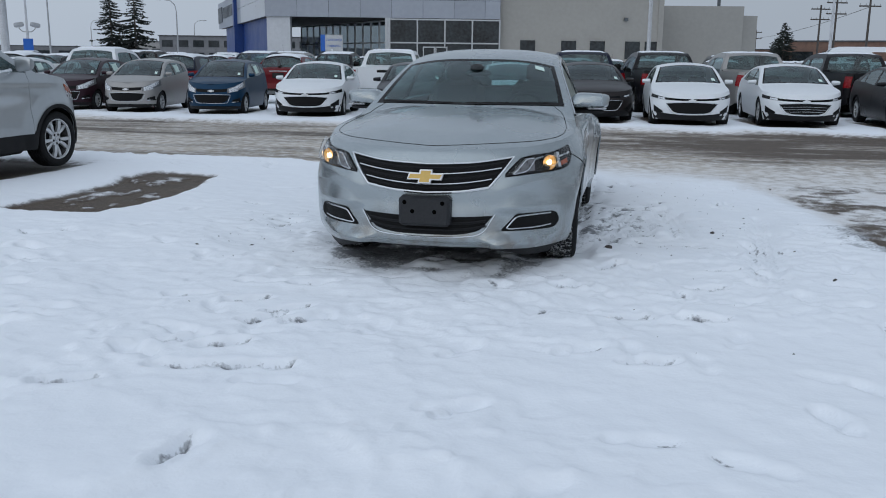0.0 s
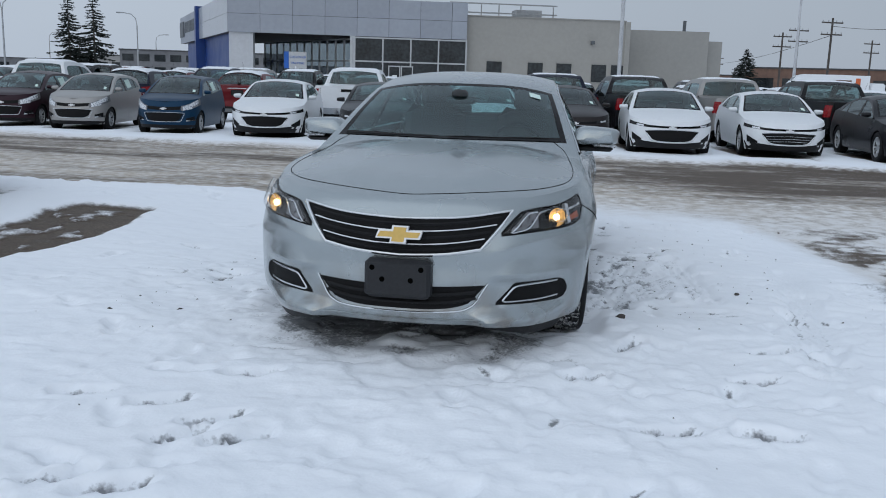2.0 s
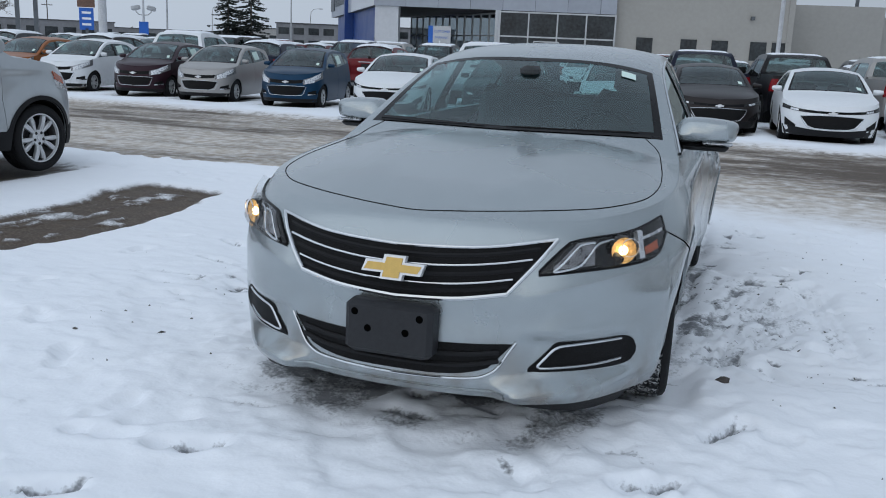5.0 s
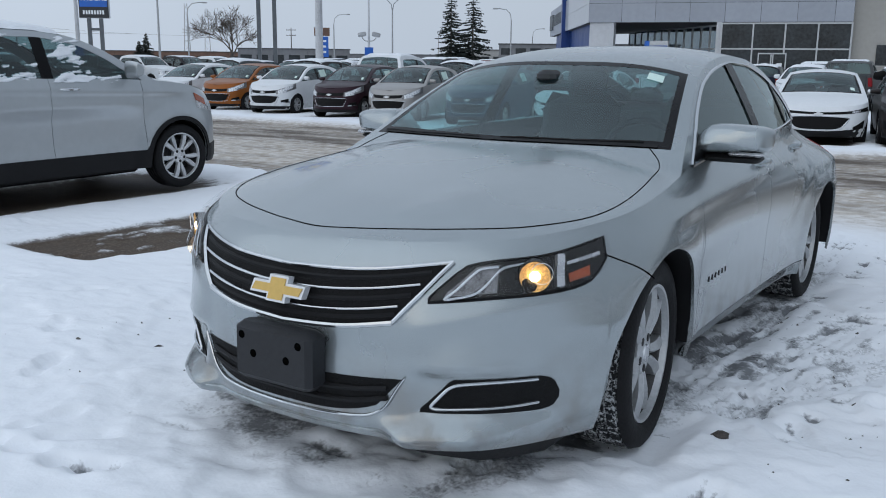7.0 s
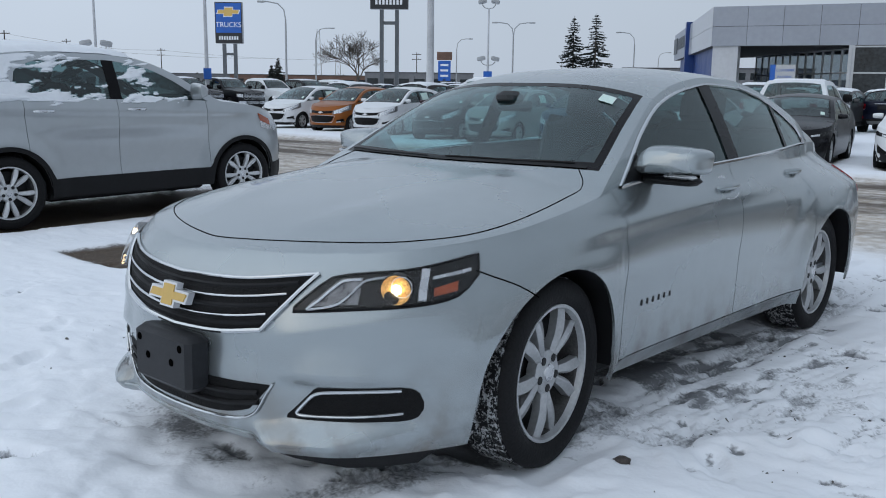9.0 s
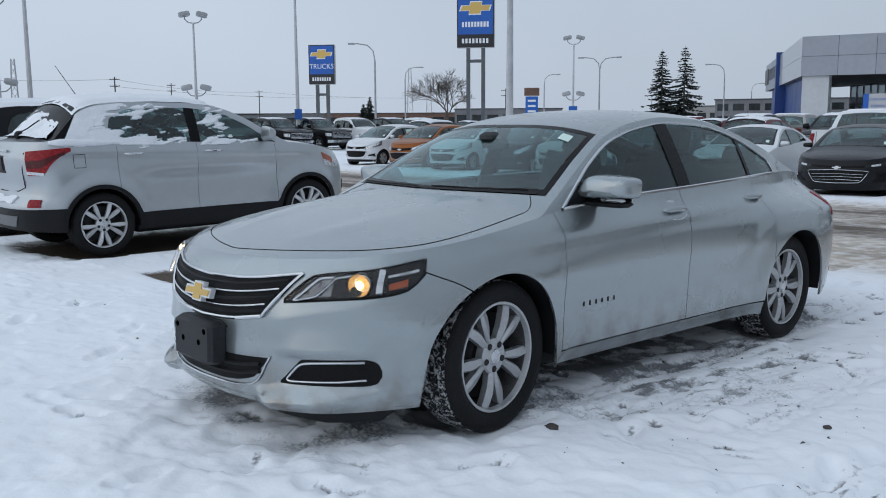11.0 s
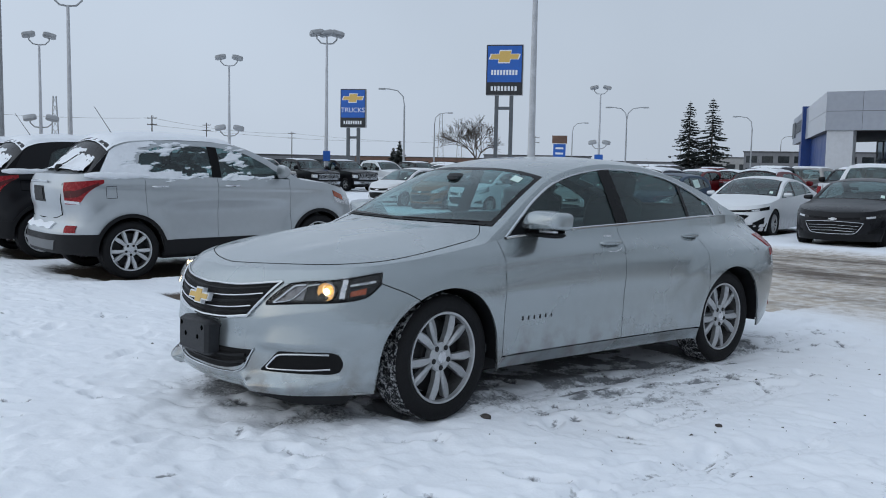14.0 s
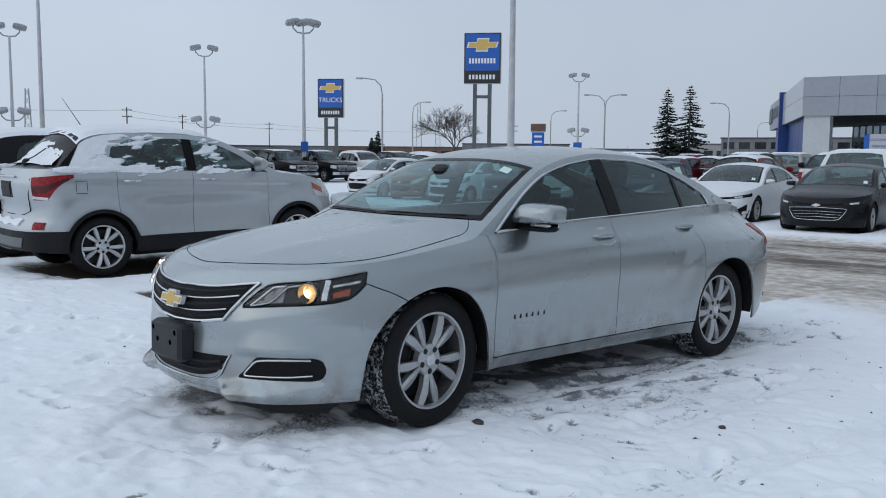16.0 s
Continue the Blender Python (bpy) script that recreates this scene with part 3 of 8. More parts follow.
def spoke_wheel(radius, width, rim, count, twin=True, n=40, ribs=0):
    """Tyre, rim with spokes and hub of one wheel, its outer face towards +x."""
    w = width / 2
    tyre = lathe([(w * 0.72, radius * 0.992), (w * 0.88, radius * 0.972), (w * 0.97, radius * 0.925), (w, radius * 0.87), (w * 0.99, radius * 0.80), (w * 0.98, rim * 1.10), (w * 0.9, rim * 1.04), (w * 0.78, rim * 0.985)], n)
    inner = lathe([(-w * 0.72, rim * 0.99), (-w * 0.95, rim * 1.06), (-w, radius * 0.90), (-w * 0.9, radius * 0.965), (-w * 0.74, radius * 0.992)], n)
    groove = []
    for k in range(4):
        a = -0.74 + 1.46 * k / 4
        groove += [(w * (a + 0.02), radius), (w * (a + 0.31), radius), (w * (a + 0.315), radius * 0.975), (w * (a + 0.355), radius * 0.975)]
    tread = lathe([(-w * 0.74, radius * 0.992)] + groove + [(w * 0.72, radius * 0.992)], n)
    ring = lathe([(w * 0.74, rim * 1.01), (w * 0.87, rim * 1.0), (w * 0.86, rim * 0.955), (w * 0.66, rim * 0.93)], n)
    barrel = lathe([(w * 0.66, rim * 0.932), (w * 0.5, rim * 0.915), (-w * 0.7, rim * 0.9)], n)
    spokes = []
    for k in range(count):
        a0 = 2 * math.pi * k / count - math.pi / 2
        offs = (-0.25, 0.25) if twin else (0.0,)
        for o in offs:
            rings = []
            for t in (0.0, 0.25, 0.5, 0.65, 0.80, 1.0):
                r = rim * (0.15 + 0.81 * t)
                a = a0 + o * (0.62 + 0.42 * t) * (1 if twin else 0)
                hw_ = rim * ((0.042 + 0.056 * min(t / 0.70, 1.0) - 0.022 * max(0.0, (t - 0.70) / 0.30)) if twin else (0.10 + 0.05 * t))
                x = w * (0.60 + 0.15 * math.sin(math.pi * t * 0.9) + 0.07 * t)
                lean = (0.45 if o > 0 else -0.45) * hw_ * min(1.0, t * 1.6)
                c, s = math.cos(a), math.sin(a)
                at_ = lambda q, dx: (x + dx, r * c + q * s, r * s - q * c)
                rings.append([at_(hw_, -0.045), at_(hw_, -0.013), at_(lean + 0.003, 0.0), at_(lean - 0.003, 0.0), at_(-hw_, -0.013), at_(-hw_, -0.045)])
            v = [p for q in rings for p in q]
            f = [tuple(range(6)), tuple(reversed(range(30, 36)))]
            for i in range(5):
                f += [(i * 6 + j, i * 6 + 6 + j, i * 6 + 6 + (j + 1) % 6, i * 6 + (j + 1) % 6) for j in range(6)]
            spokes.append((v, f))
    hub = lathe([(w * 0.3, rim * 0.33), (w * 0.62, rim * 0.325), (w * 0.67, rim * 0.29), (w * 0.67, rim * 0.17), (w * 0.70, rim * 0.15), (w * 0.70, 0.0)], 24)
    disc = lathe([(w * 0.05, rim * 0.80), (w * 0.08, rim * 0.78), (w * 0.08, rim * 0.42), (w * 0.2, rim * 0.38), (w * 0.2, 0.0)], 24)
    cap = lathe([(w * 0.69, rim * 0.135), (w * 0.75, rim * 0.125), (w * 0.765, rim * 0.05), (w * 0.765, 0.0)], 20)
    nuts = []
    for k in range(5):
        a = 2 * math.pi * k / 5 - math.pi / 2
        nuts.append(moved(lathe([(w * 0.5, 0.017), (w * 0.69, 0.016), (w * 0.70, 0.0)], 8), Matrix.Translation((0, rim * 0.235 * math.cos(a), rim * 0.235 * math.sin(a)))))
    return dict(tyre=join(tyre, inner), tread=tread, rim=join(ring, *spokes, hub), barrel=barrel, brake=disc, cap=cap, nuts=nuts)


def put_wheels(car, shape, track, radius, width, rim, count, twin=True, n=32, fine=False, far=False, steer=0, tread="rubber", rear_track=None):
    g = spoke_wheel(radius, width, rim, count, twin, n)
    made = None
    for ya in shape.axles:
        for sgn in (1, -1):
            m = pose(sgn * (rear_track if rear_track and ya > 2 else track), ya, radius, rz=(0 if sgn > 0 else 180) + (steer if ya < 2 else 0))
            if made is None:
                w = part("wheel", g["tyre"], M["rubber"], car, m=m)
                w.name = "wheel"
                subs = [part("tread", g["tread"], M[tread], w, "tread packed with snow" if tread == "tread" else "")]
                subs += [part("rim", g["rim"], M["alloy"], w, "silver alloy rim", smooth=14)]
                if not far:
                    subs.append(part("barrel", g["barrel"], M["shaded_dusty_alloy"], w, "rim barrel darkened for shade and brake dust"))
                    subs.append(part("brake_disc", g["brake"], M["dark_metal"], w, "dark brake disc"))
                if fine:
                    subs.append(part("hub_cap", g["cap"], M["lamp_silver"], w, "bright centre cap"))
                    subs += [part("wheel_nut", q, M["dark_metal"], w) for q in g["nuts"]]
                made = (w, subs)
            else:
                w = new("wheel", made[0].data)
                w.parent, w.matrix_basis = car, m
                for o in made[1]:
                    c = new(o.name.split(".")[0], o.data)
                    c.parent = w
                    if "label" in o:
                        c["label"] = o["label"]
    for ya in () if far else shape.axles:
        well = []
        for k in range(17):
            a = math.pi * (k - 0.6) / 14.8
            wy = ya - (shape.arch + 0.004) * (shape.fore if ya < 2 and math.cos(a) > 0 else 1.0) * math.cos(a)
            wz = shape.tyre + (shape.arch + 0.004) * math.sin(a)
            x0 = float(shape.half(wy, max(0.22, wz))) - 0.014
            well.append([(x, wy, wz) for x in (x0, x0 - 0.10, x0 - 0.32)])
        geo = sheet(np.array(well), centre=(0, ya, 5))
        pair("wheel_well", geo, M["trim"], car, "black wheel arch liner")


def s_samples(shape, s0, s1, step=0.03):
    """Stations round the body, closer together at the wheel arches."""
    out = [s0, s1]
    n = 60
    ss = np.linspace(0, 1, n)
    pts = list(ss[ss > 0]) + list(1 + np.linspace(0, 1, int((shape.y2 - shape.y1) / step) + 2)) + list(2 + ss)
    for c in shape.axles:
        pts += [shape.s_at_y(c - shape.arch * (shape.fore if c < 2 and k < 11 else 1.0) * math.cos(math.pi * k / 22)) for k in range(23)]
        pts += [shape.s_at_y(c + sg * (shape.arch + 0.001)) for sg in (-1, 1)]
    out += [p for p in pts if s0 < p < s1]
    out = sorted(out)
    keep = [out[0]]
    for p in out[1:]:
        if p - keep[-1] > 0.0035 or p == s1:
            keep.append(p)
    return keep


def zone(shape, s0, s1, zlo=None, zhi=None, nz=12, step=0.03, flange=0.012, offset=0.0, every=1, crest=0.0):
    ss = s_samples(shape, s0, s1, step)
    if every > 1:
        ss = ss[:1] + ss[1:-1][::every] + ss[-1:]
    ys = shape.side(np.array(ss), np.full(len(ss), 0.6))[:, 1]
    yt = shape.side(np.array(ss), np.full(len(ss), 0.82))[:, 1]
    lo = shape.low(ys) if zlo is None else np.maximum(shape.low(ys), zlo)
    hi = shape.belt(yt) + 0.003 + crest * (yt < 0.25) if zhi is None else np.full(len(ss), zhi, float)
    t = np.linspace(0, 1, nz)
    zz = lo[:, None] + (hi - lo)[:, None] * t[None, :]
    return sheet(shape.side(np.array(ss)[:, None], zz), centre=(0, (shape.y1 + shape.y2) / 2, 0.5), flange=flange, offset=offset)


def arc_rows(shape, y0, y1, n):
    yy = np.linspace(y0, y1, 400)
    z = shape.spine(yy)
    d = np.concatenate([[0], np.cumsum(np.hypot(np.diff(yy), np.diff(z)))])
    return np.interp(np.linspace(0, d[-1], n), d, yy)


def top_patch(shape, ylo, yhi, u0, u1, nu, ny, flange=0.01, offset=0.0):
    """A panel on the bonnet, screens, roof or boot, from ylo(u) to yhi(u)."""
    us = np.linspace(u0, u1, nu)
    rows = []
    for u in us:
        a, b = (ylo(u) if callable(ylo) else ylo), (yhi(u) if callable(yhi) else yhi)
        rows.append(shape.top(arc_rows(shape, a, b, ny), u))
    return sheet(np.array(rows), centre=(0, (shape.y1 + shape.y2) / 2, 0.4), flange=flange, offset=offset)


def flank_patch(shape, y0, y1, lo, hi, ny=24, nz=6, flange=0.008, offset=0.0):
    return patch(shape, shape.flank, np.linspace(y0, y1, ny), lo, hi, nz, flange, offset)


def line_on(shape, fn, pts, r=0.003, offset=0.0, sides=6):
    """A thin bar along (a, b) points of a surface."""
    p = [tuple(fn(a, b)) for a, b in pts]
    return tube(p, r, sides)


def smooth_pts(pts, n=6):
    """More points along a smooth line through the given ones."""
    t = list(range(len(pts)))
    cs = [curve(list(zip(t, [p[k] for p in pts]))) for k in range(len(pts[0]))]
    return [tuple(float(c(x)) for c in cs) for x in np.linspace(0, len(pts) - 1, (len(pts) - 1) * n + 1)]


def build_car(shape, car, st):
    """Body, glass and lamps common to all the cars; st holds what sets one apart."""
    paint, q = st["paint"], st.get("q", 1.0)
    step, nz, ev = 0.03 / q, st.get("rows", max(6, int(12 * q))), st.get("every", 1)
    glass, screen = st.get("glass", M["dark_glass"]), st.get("screen", M["dark_glass"])
    dlo = curve(st["dlo"])
    yd0, yd1 = st["dlo"][0][0], st["dlo"][-1][0]
    seams = st["seams"]
    clad = st.get("clad")
    # painted side panels, split at the door gaps
    ends = [0.0] + [shape.s_at_y(y) for y in seams] + [3.0]
    names = st.get("panel_names", ["front_wing", "front_door", "rear_door", "rear_wing"])
    for i, nm in enumerate(names):
        g = 0.0022 / max(0.5, (shape.y2 - shape.y1))
        a, b = ends[i] + (g if i else 0), ends[i + 1] - (g if i < len(names) - 1 else 0)
        lo = st["sill_top"] if "door" in nm else None
        geo = zone(shape, a, b, lo, None, nz, step, 0.012, 0.0, ev, st.get("crest", 0.0))
        if "door" in nm:
            part(nm, geo, paint, car)
            part(nm, mirrored(geo), paint, car)
        else:
            pair(nm, geo, paint, car)
    doors = [i for i, nm in enumerate(names) if "door" in nm]
    far = st.get("far", False)
    sill_a = shape.s_at_y(shape.axles[0] + shape.arch + 0.012)
    sill_b = shape.s_at_y(shape.axles[1] - shape.arch - 0.012)
    sill = zone(shape, max(sill_a, ends[doors[0]] + 0.002), sill_b, None, st["sill_top"] - st.get("sill_gap", 0.004), 4, step, 0.012, -0.004, ev)
    if not clad:
        pair("sill_panel", sill, paint, car)
    if not far:
        dark = zone(shape, sill_a, sill_b, st["sill_top"] - 0.03, st.get("inner_top"), 8, 0.06, 0.0, -0.03, ev)
        pair("inner_panel", dark, M["trim"], car, "dark inner body in the door gaps")
    if clad:
        bands = []
        for s0, s1 in ((0.0, 3.0),):
            ss = s_samples(shape, s0, s1, step)
            ys = shape.side(np.array(ss), np.full(len(ss), 0.6))[:, 1]
            lo = shape.low(ys)
            hi = np.full(len(ss), clad) + 0.10 * ease(3.66, 3.80, ys)
            for c in shape.axles:
                d = np.clip(1 - ((ys - c) / (shape.arch + 0.043)) ** 2, 0, None)
                hi = np.where(d > 0, np.maximum(hi, shape.tyre + (shape.arch + 0.043) * np.sqrt(d)), hi)
            hi = np.maximum(hi, lo + 0.03)
            zz = lo[:, None] + (hi - lo)[:, None] * np.linspace(0, 1, 5)[None, :]
            bands.append(sheet(shape.side(np.array(ss)[:, None], zz), centre=(0, (shape.y1 + shape.y2) / 2, 0.5), flange=0.015, offset=0.012))
        pair("lower_cladding", bands[0], M["trim"], car, "black plastic lower cladding")
    # bonnet, cowl, screen, roof
    cw, hd = st["cowl"], st["header"]
    cowl = lambda u: cw[0] + (cw[1] - cw[0]) * abs(u) ** 2
    head = lambda u: hd[0] + (hd[1] - hd[0]) * abs(u) ** 2
    y_nose = float(shape.front(float(shape.belt(0.05)))) + 0.001
    nu = max(9, int(21 * q)) | 1
    part("bonnet", top_patch(shape, y_nose - st.get("tuck", 0.0), cowl, -1, 1, nu, max(10, int(26 * q))), paint, car)
    us = st.get("screen_u", 0.90)
    scr = top_patch(shape, lambda u: cowl(u) + 0.05, lambda u: head(u) - 0.04, -us + 0.05, us - 0.05, nu, max(6, int(14 * q)), 0.004, -0.002)
    part("windscreen", scr, screen, car, "tinted windscreen glass")
    frit = join(top_patch(shape, cowl, lambda u: cowl(u) + 0.05, -us, us, nu, 3, 0.0, -0.001), top_patch(shape, lambda u: head(u) - 0.04, head, -us, us, nu, 3, 0.0, -0.001),
                both(top_patch(shape, cowl, head, us - 0.05, us, 3, max(6, int(14 * q)), 0.0, -0.001)))
    part("screen_border", frit, M["gloss_black"], car, "black screen border")
    pair("screen_pillar", top_patch(shape, cowl, head, us, 1.0, 4, max(8, int(18 * q))), paint, car)
    bl = st.get("backlight")
    y_end = float(shape.rear(float(shape.belt(9.0)))) - 0.004
    if bl:
        b0 = lambda u: bl[0][0] + (bl[0][1] - bl[0][0]) * u * u
        b1 = lambda u: bl[1][0] + (bl[1][1] - bl[1][0]) * u * u
        part("roof", top_patch(shape, head, b0, -1, 1, nu, max(8, int(20 * q))), paint, car)
        ub = st.get("back_u", 0.86)
        part("rear_window", top_patch(shape, b0, b1, -ub, ub, nu, max(6, int(12 * q)), 0.004, -0.002), glass, car, "dark rear window glass")
        pair("rear_pillar", top_patch(shape, b0, b1, ub, 1.0, 4, max(8, int(14 * q))), paint, car)
        part(st.get("tail_name", "boot_lid"), top_patch(shape, b1, y_end, -1, 1, nu, max(8, int(14 * q))), paint, car)
    # window band
    zb = shape.belt
    rail = flank_patch(shape, shape.y_a + 0.002, shape.y_c - 0.002, lambda y: max(float(zb(y)), float(dlo(y)) if yd0 < y < yd1 else float(zb(y))), lambda y: float(shape.rail(y)[1]), max(24, int(70 * q)), 4, 0.006)
    pair("roof_rail", rail, paint, car)
    panes = st["panes"]
    for k, (a, b) in enumerate(panes):
        g = flank_patch(shape, a, b, lambda y: float(zb(y)) + 0.004, lambda y: max(float(zb(y)) + 0.006, float(dlo(y)) - 0.003), max(10, int(22 * q)), 5, 0.0, -0.004)
        for geo in (g, mirrored(g)):
            part("side_window", geo, glass, car, "tinted side window glass")
    posts = []
    for a, b in st["posts"]:
        posts.append(flank_patch(shape, a, b, lambda y: float(zb(y)) + 0.002, lambda y: max(float(zb(y)) + 0.004, float(dlo(y))), 5, 6, 0.004, 0.002))
    for g in posts:
        pair("window_pillar", g, M["gloss_black"], car, "gloss black door pillar")
    if far:
        return
    # floor of the cabin and underside
    y0, y1 = shape.axles
    tray = box(-shape.hw * 0.8, shape.hw * 0.8, y0 + 0.42, y1 - 0.42, 0.2, 0.34, 0.02)
    nose = box(-shape.hw * 0.62, shape.hw * 0.62, 0.28, y0 + 0.6, 0.26, 0.5, 0.02)
    tail = box(-shape.hw * 0.62, shape.hw * 0.62, y1 - 0.5, y_end - 0.3, 0.28, 0.5, 0.02)
    part("underbody", join(tray, nose, tail), M["trim"], car, "dark underbody")


def lamp_patch(shape, s0, s1, lo, hi, n=14, nb=5, offset=0.004, flange=0.03):
    ss = np.linspace(s0, s1, n)
    t = np.linspace(0, 1, n)
    l = np.array([float(lo(k)) for k in t])
    h = np.array([float(hi(k)) for k in t])
    zz = l[:, None] + (h - l)[:, None] * np.linspace(0, 1, nb)[None, :]
    return sheet(shape.side(np.broadcast_to(ss[:, None], zz.shape), zz), centre=(0, (shape.y1 + shape.y2) / 2, 0.5), flange=flange, offset=offset)


def front_panel(shape, x_lo, x_hi, z_lo, z_hi, nx=21, nz=6, offset=0.003, flange=0.02, back=False):
    """A panel across the nose or tail: half-widths at its foot and head, heights z_lo(u), z_hi(u)."""
    us = np.linspace(-1, 1, nx)
    rows = []
    for u in us:
        col = []
        for t in np.linspace(0, 1, nz):
            z = z_lo(u) + (z_hi(u) - z_lo(u)) * t
            x = u * (x_lo + (x_hi - x_lo) * t)
            s = shape.s_at_x(x, z, back)
            p = shape.side(s, z)
            col.append((math.copysign(float(p[0]), x) if x else 0.0, float(p[1]), z))
        rows.append(col)
    return sheet(np.array(rows), centre=(0, (shape.y1 + shape.y2) / 2, 0.5), flange=flange, offset=offset)


def front_point(shape, x, z, out=0.0, back=False):
    p = shape.side(shape.s_at_x(x, z, back), z)
    return (math.copysign(float(p[0]), x), float(p[1]) + (out if back else -out), z)


def front_bar(shape, pts, r, out=0.0, sides=8, back=False, n=5):
    return tube([front_point(shape, x, z, out, back) for x, z in smooth_pts(pts, n)], r, sides)


def mirror_geo(w, h, d):
    """A door mirror shell, its root at the origin and reaching out along +x."""
    rings = []
    for t in np.linspace(0, 1, 9):
        k = (1 - (2 * t - 1) ** 4) ** 0.5 if 0 < t < 1 else 0.25
        x = 0.06 + w * t
        hh, dd = h / 2 * (0.72 + 0.28 * k) * (1 - 0.22 * t), d * (0.55 + 0.45 * k)
        rings.append([(x, -dd * math.cos(a) * (1.0 if math.cos(a) > 0 else 0.25), h / 2 + hh * math.sin(a)) for a in (2 * math.pi * i / 14 for i in range(14))])
    v = [p for r in rings for p in r]
    f = [tuple(range(14)), tuple(reversed(range(len(v) - 14, len(v))))]
    for i in range(8):
        f += [(i * 14 + j, i * 14 + 14 + j, i * 14 + 14 + (j + 1) % 14, i * 14 + (j + 1) % 14) for j in range(14)]
    return v, f


def wedge_mirror():
    """A door mirror shell with a flat outer end, tall at its middle and pointed inboard."""
    big = 1.10
    out = [(0.0, 0.030), (0.03, 0.075), (0.062, 0.122), (0.085, 0.140), (0.13, 0.143), (0.20, 0.138), (0.240, 0.128), (0.252, 0.110), (0.250, 0.075), (0.245, 0.048), (0.225, 0.034), (0.15, 0.028), (0.06, 0.024)]
    cx, cz = 0.14, 0.08
    v, f, n = [], [], len(out)
    for y, k in ((-0.112, 0.30), (-0.104, 0.66), (-0.082, 0.88), (-0.04, 0.985), (0.0, 1.0), (0.028, 0.98)):
        v += [(cx + (x - cx) * k, y + 0.05 * (x - 0.05) * (1 if y < 0 else 0.4), cz + (z - cz) * k) for x, z in smooth_ring(out, 3)]
    n = len(smooth_ring(out, 3))
    for i in range(5):
        f += [(i * n + j, i * n + n + j, i * n + n + (j + 1) % n, i * n + (j + 1) % n) for j in range(n)]
    f += [tuple(range(n)), tuple(reversed(range(5 * n, 6 * n)))]
    return [(x * big * 1.30, y * big, z * big * 0.95) for x, y, z in v], f


def smooth_ring(pts, m):
    """A closed smooth outline through points."""
    n, res = len(pts), []
    for i in range(n):
        p0, p1, p2, p3 = pts[i - 1], pts[i], pts[(i + 1) % n], pts[(i + 2) % n]
        for k in range(m):
            t = k / m
            res.append(tuple(0.5 * (2 * p1[a] + (p2[a] - p0[a]) * t + (2 * p0[a] - 5 * p1[a] + 4 * p2[a] - p3[a]) * t * t + (3 * p1[a] - p0[a] - 3 * p2[a] + p3[a]) * t ** 3) for a in (0, 1)))
    return res


def merge_parts(car):
    """Joins the parts of a far-off car that are too small to tell apart, by material."""
    groups = {}
    for o in list(car.children_recursive):
        if o.type == "MESH":
            groups.setdefault(o.data.materials[0].name, []).append(o)
    words = {"tyre_rubber": "running_gear", "silver_alloy": "rim_set", "dark_window_glass": "glazing", "fresh_snow": "snow_cover", "chrome": "bright_trim", "red_lamp_lens": "rear_lighting", "black_plastic_trim": "black_trim", "gloss_black_trim": "pillar_trim", "dark_grille_mesh": "grille_trim", "lamp_reflector": "front_lighting"}
    bpy.context.view_layer.update()
    inv = car.matrix_world.inverted()
    for mat, obs in groups.items():
        geos = []
        for o in obs:
            m = inv @ o.matrix_world
            geos.append(([tuple(m @ v.co) for v in o.data.vertices], [tuple(p.vertices) for p in o.data.polygons]))
        geo = join(*geos)
        mm = obs[0].data.materials[0]
        label = obs[0].get("label", "")
        for o in obs:
            bpy.data.objects.remove(o)
        ob = part(words.get(mat, "body" if "paint" in mat else "fitting"), geo, mm, car)
        if mat == "fresh_snow":
            tagged(ob, "snow lying on the car", kind="stuff")
        elif "paint" not in mat:
            tagged(ob, kind="stuff")
    return car


# ---- the silver sedan ----
DLO = [(1.488, 0.996), (1.62, 1.085), (1.803, 1.203), (2.074, 1.327), (2.382, 1.397), (2.688, 1.428), (3.0, 1.422), (3.32, 1.379), (3.58, 1.312), (3.78, 1.238), (3.915, 1.170), (3.94, 1.112)]


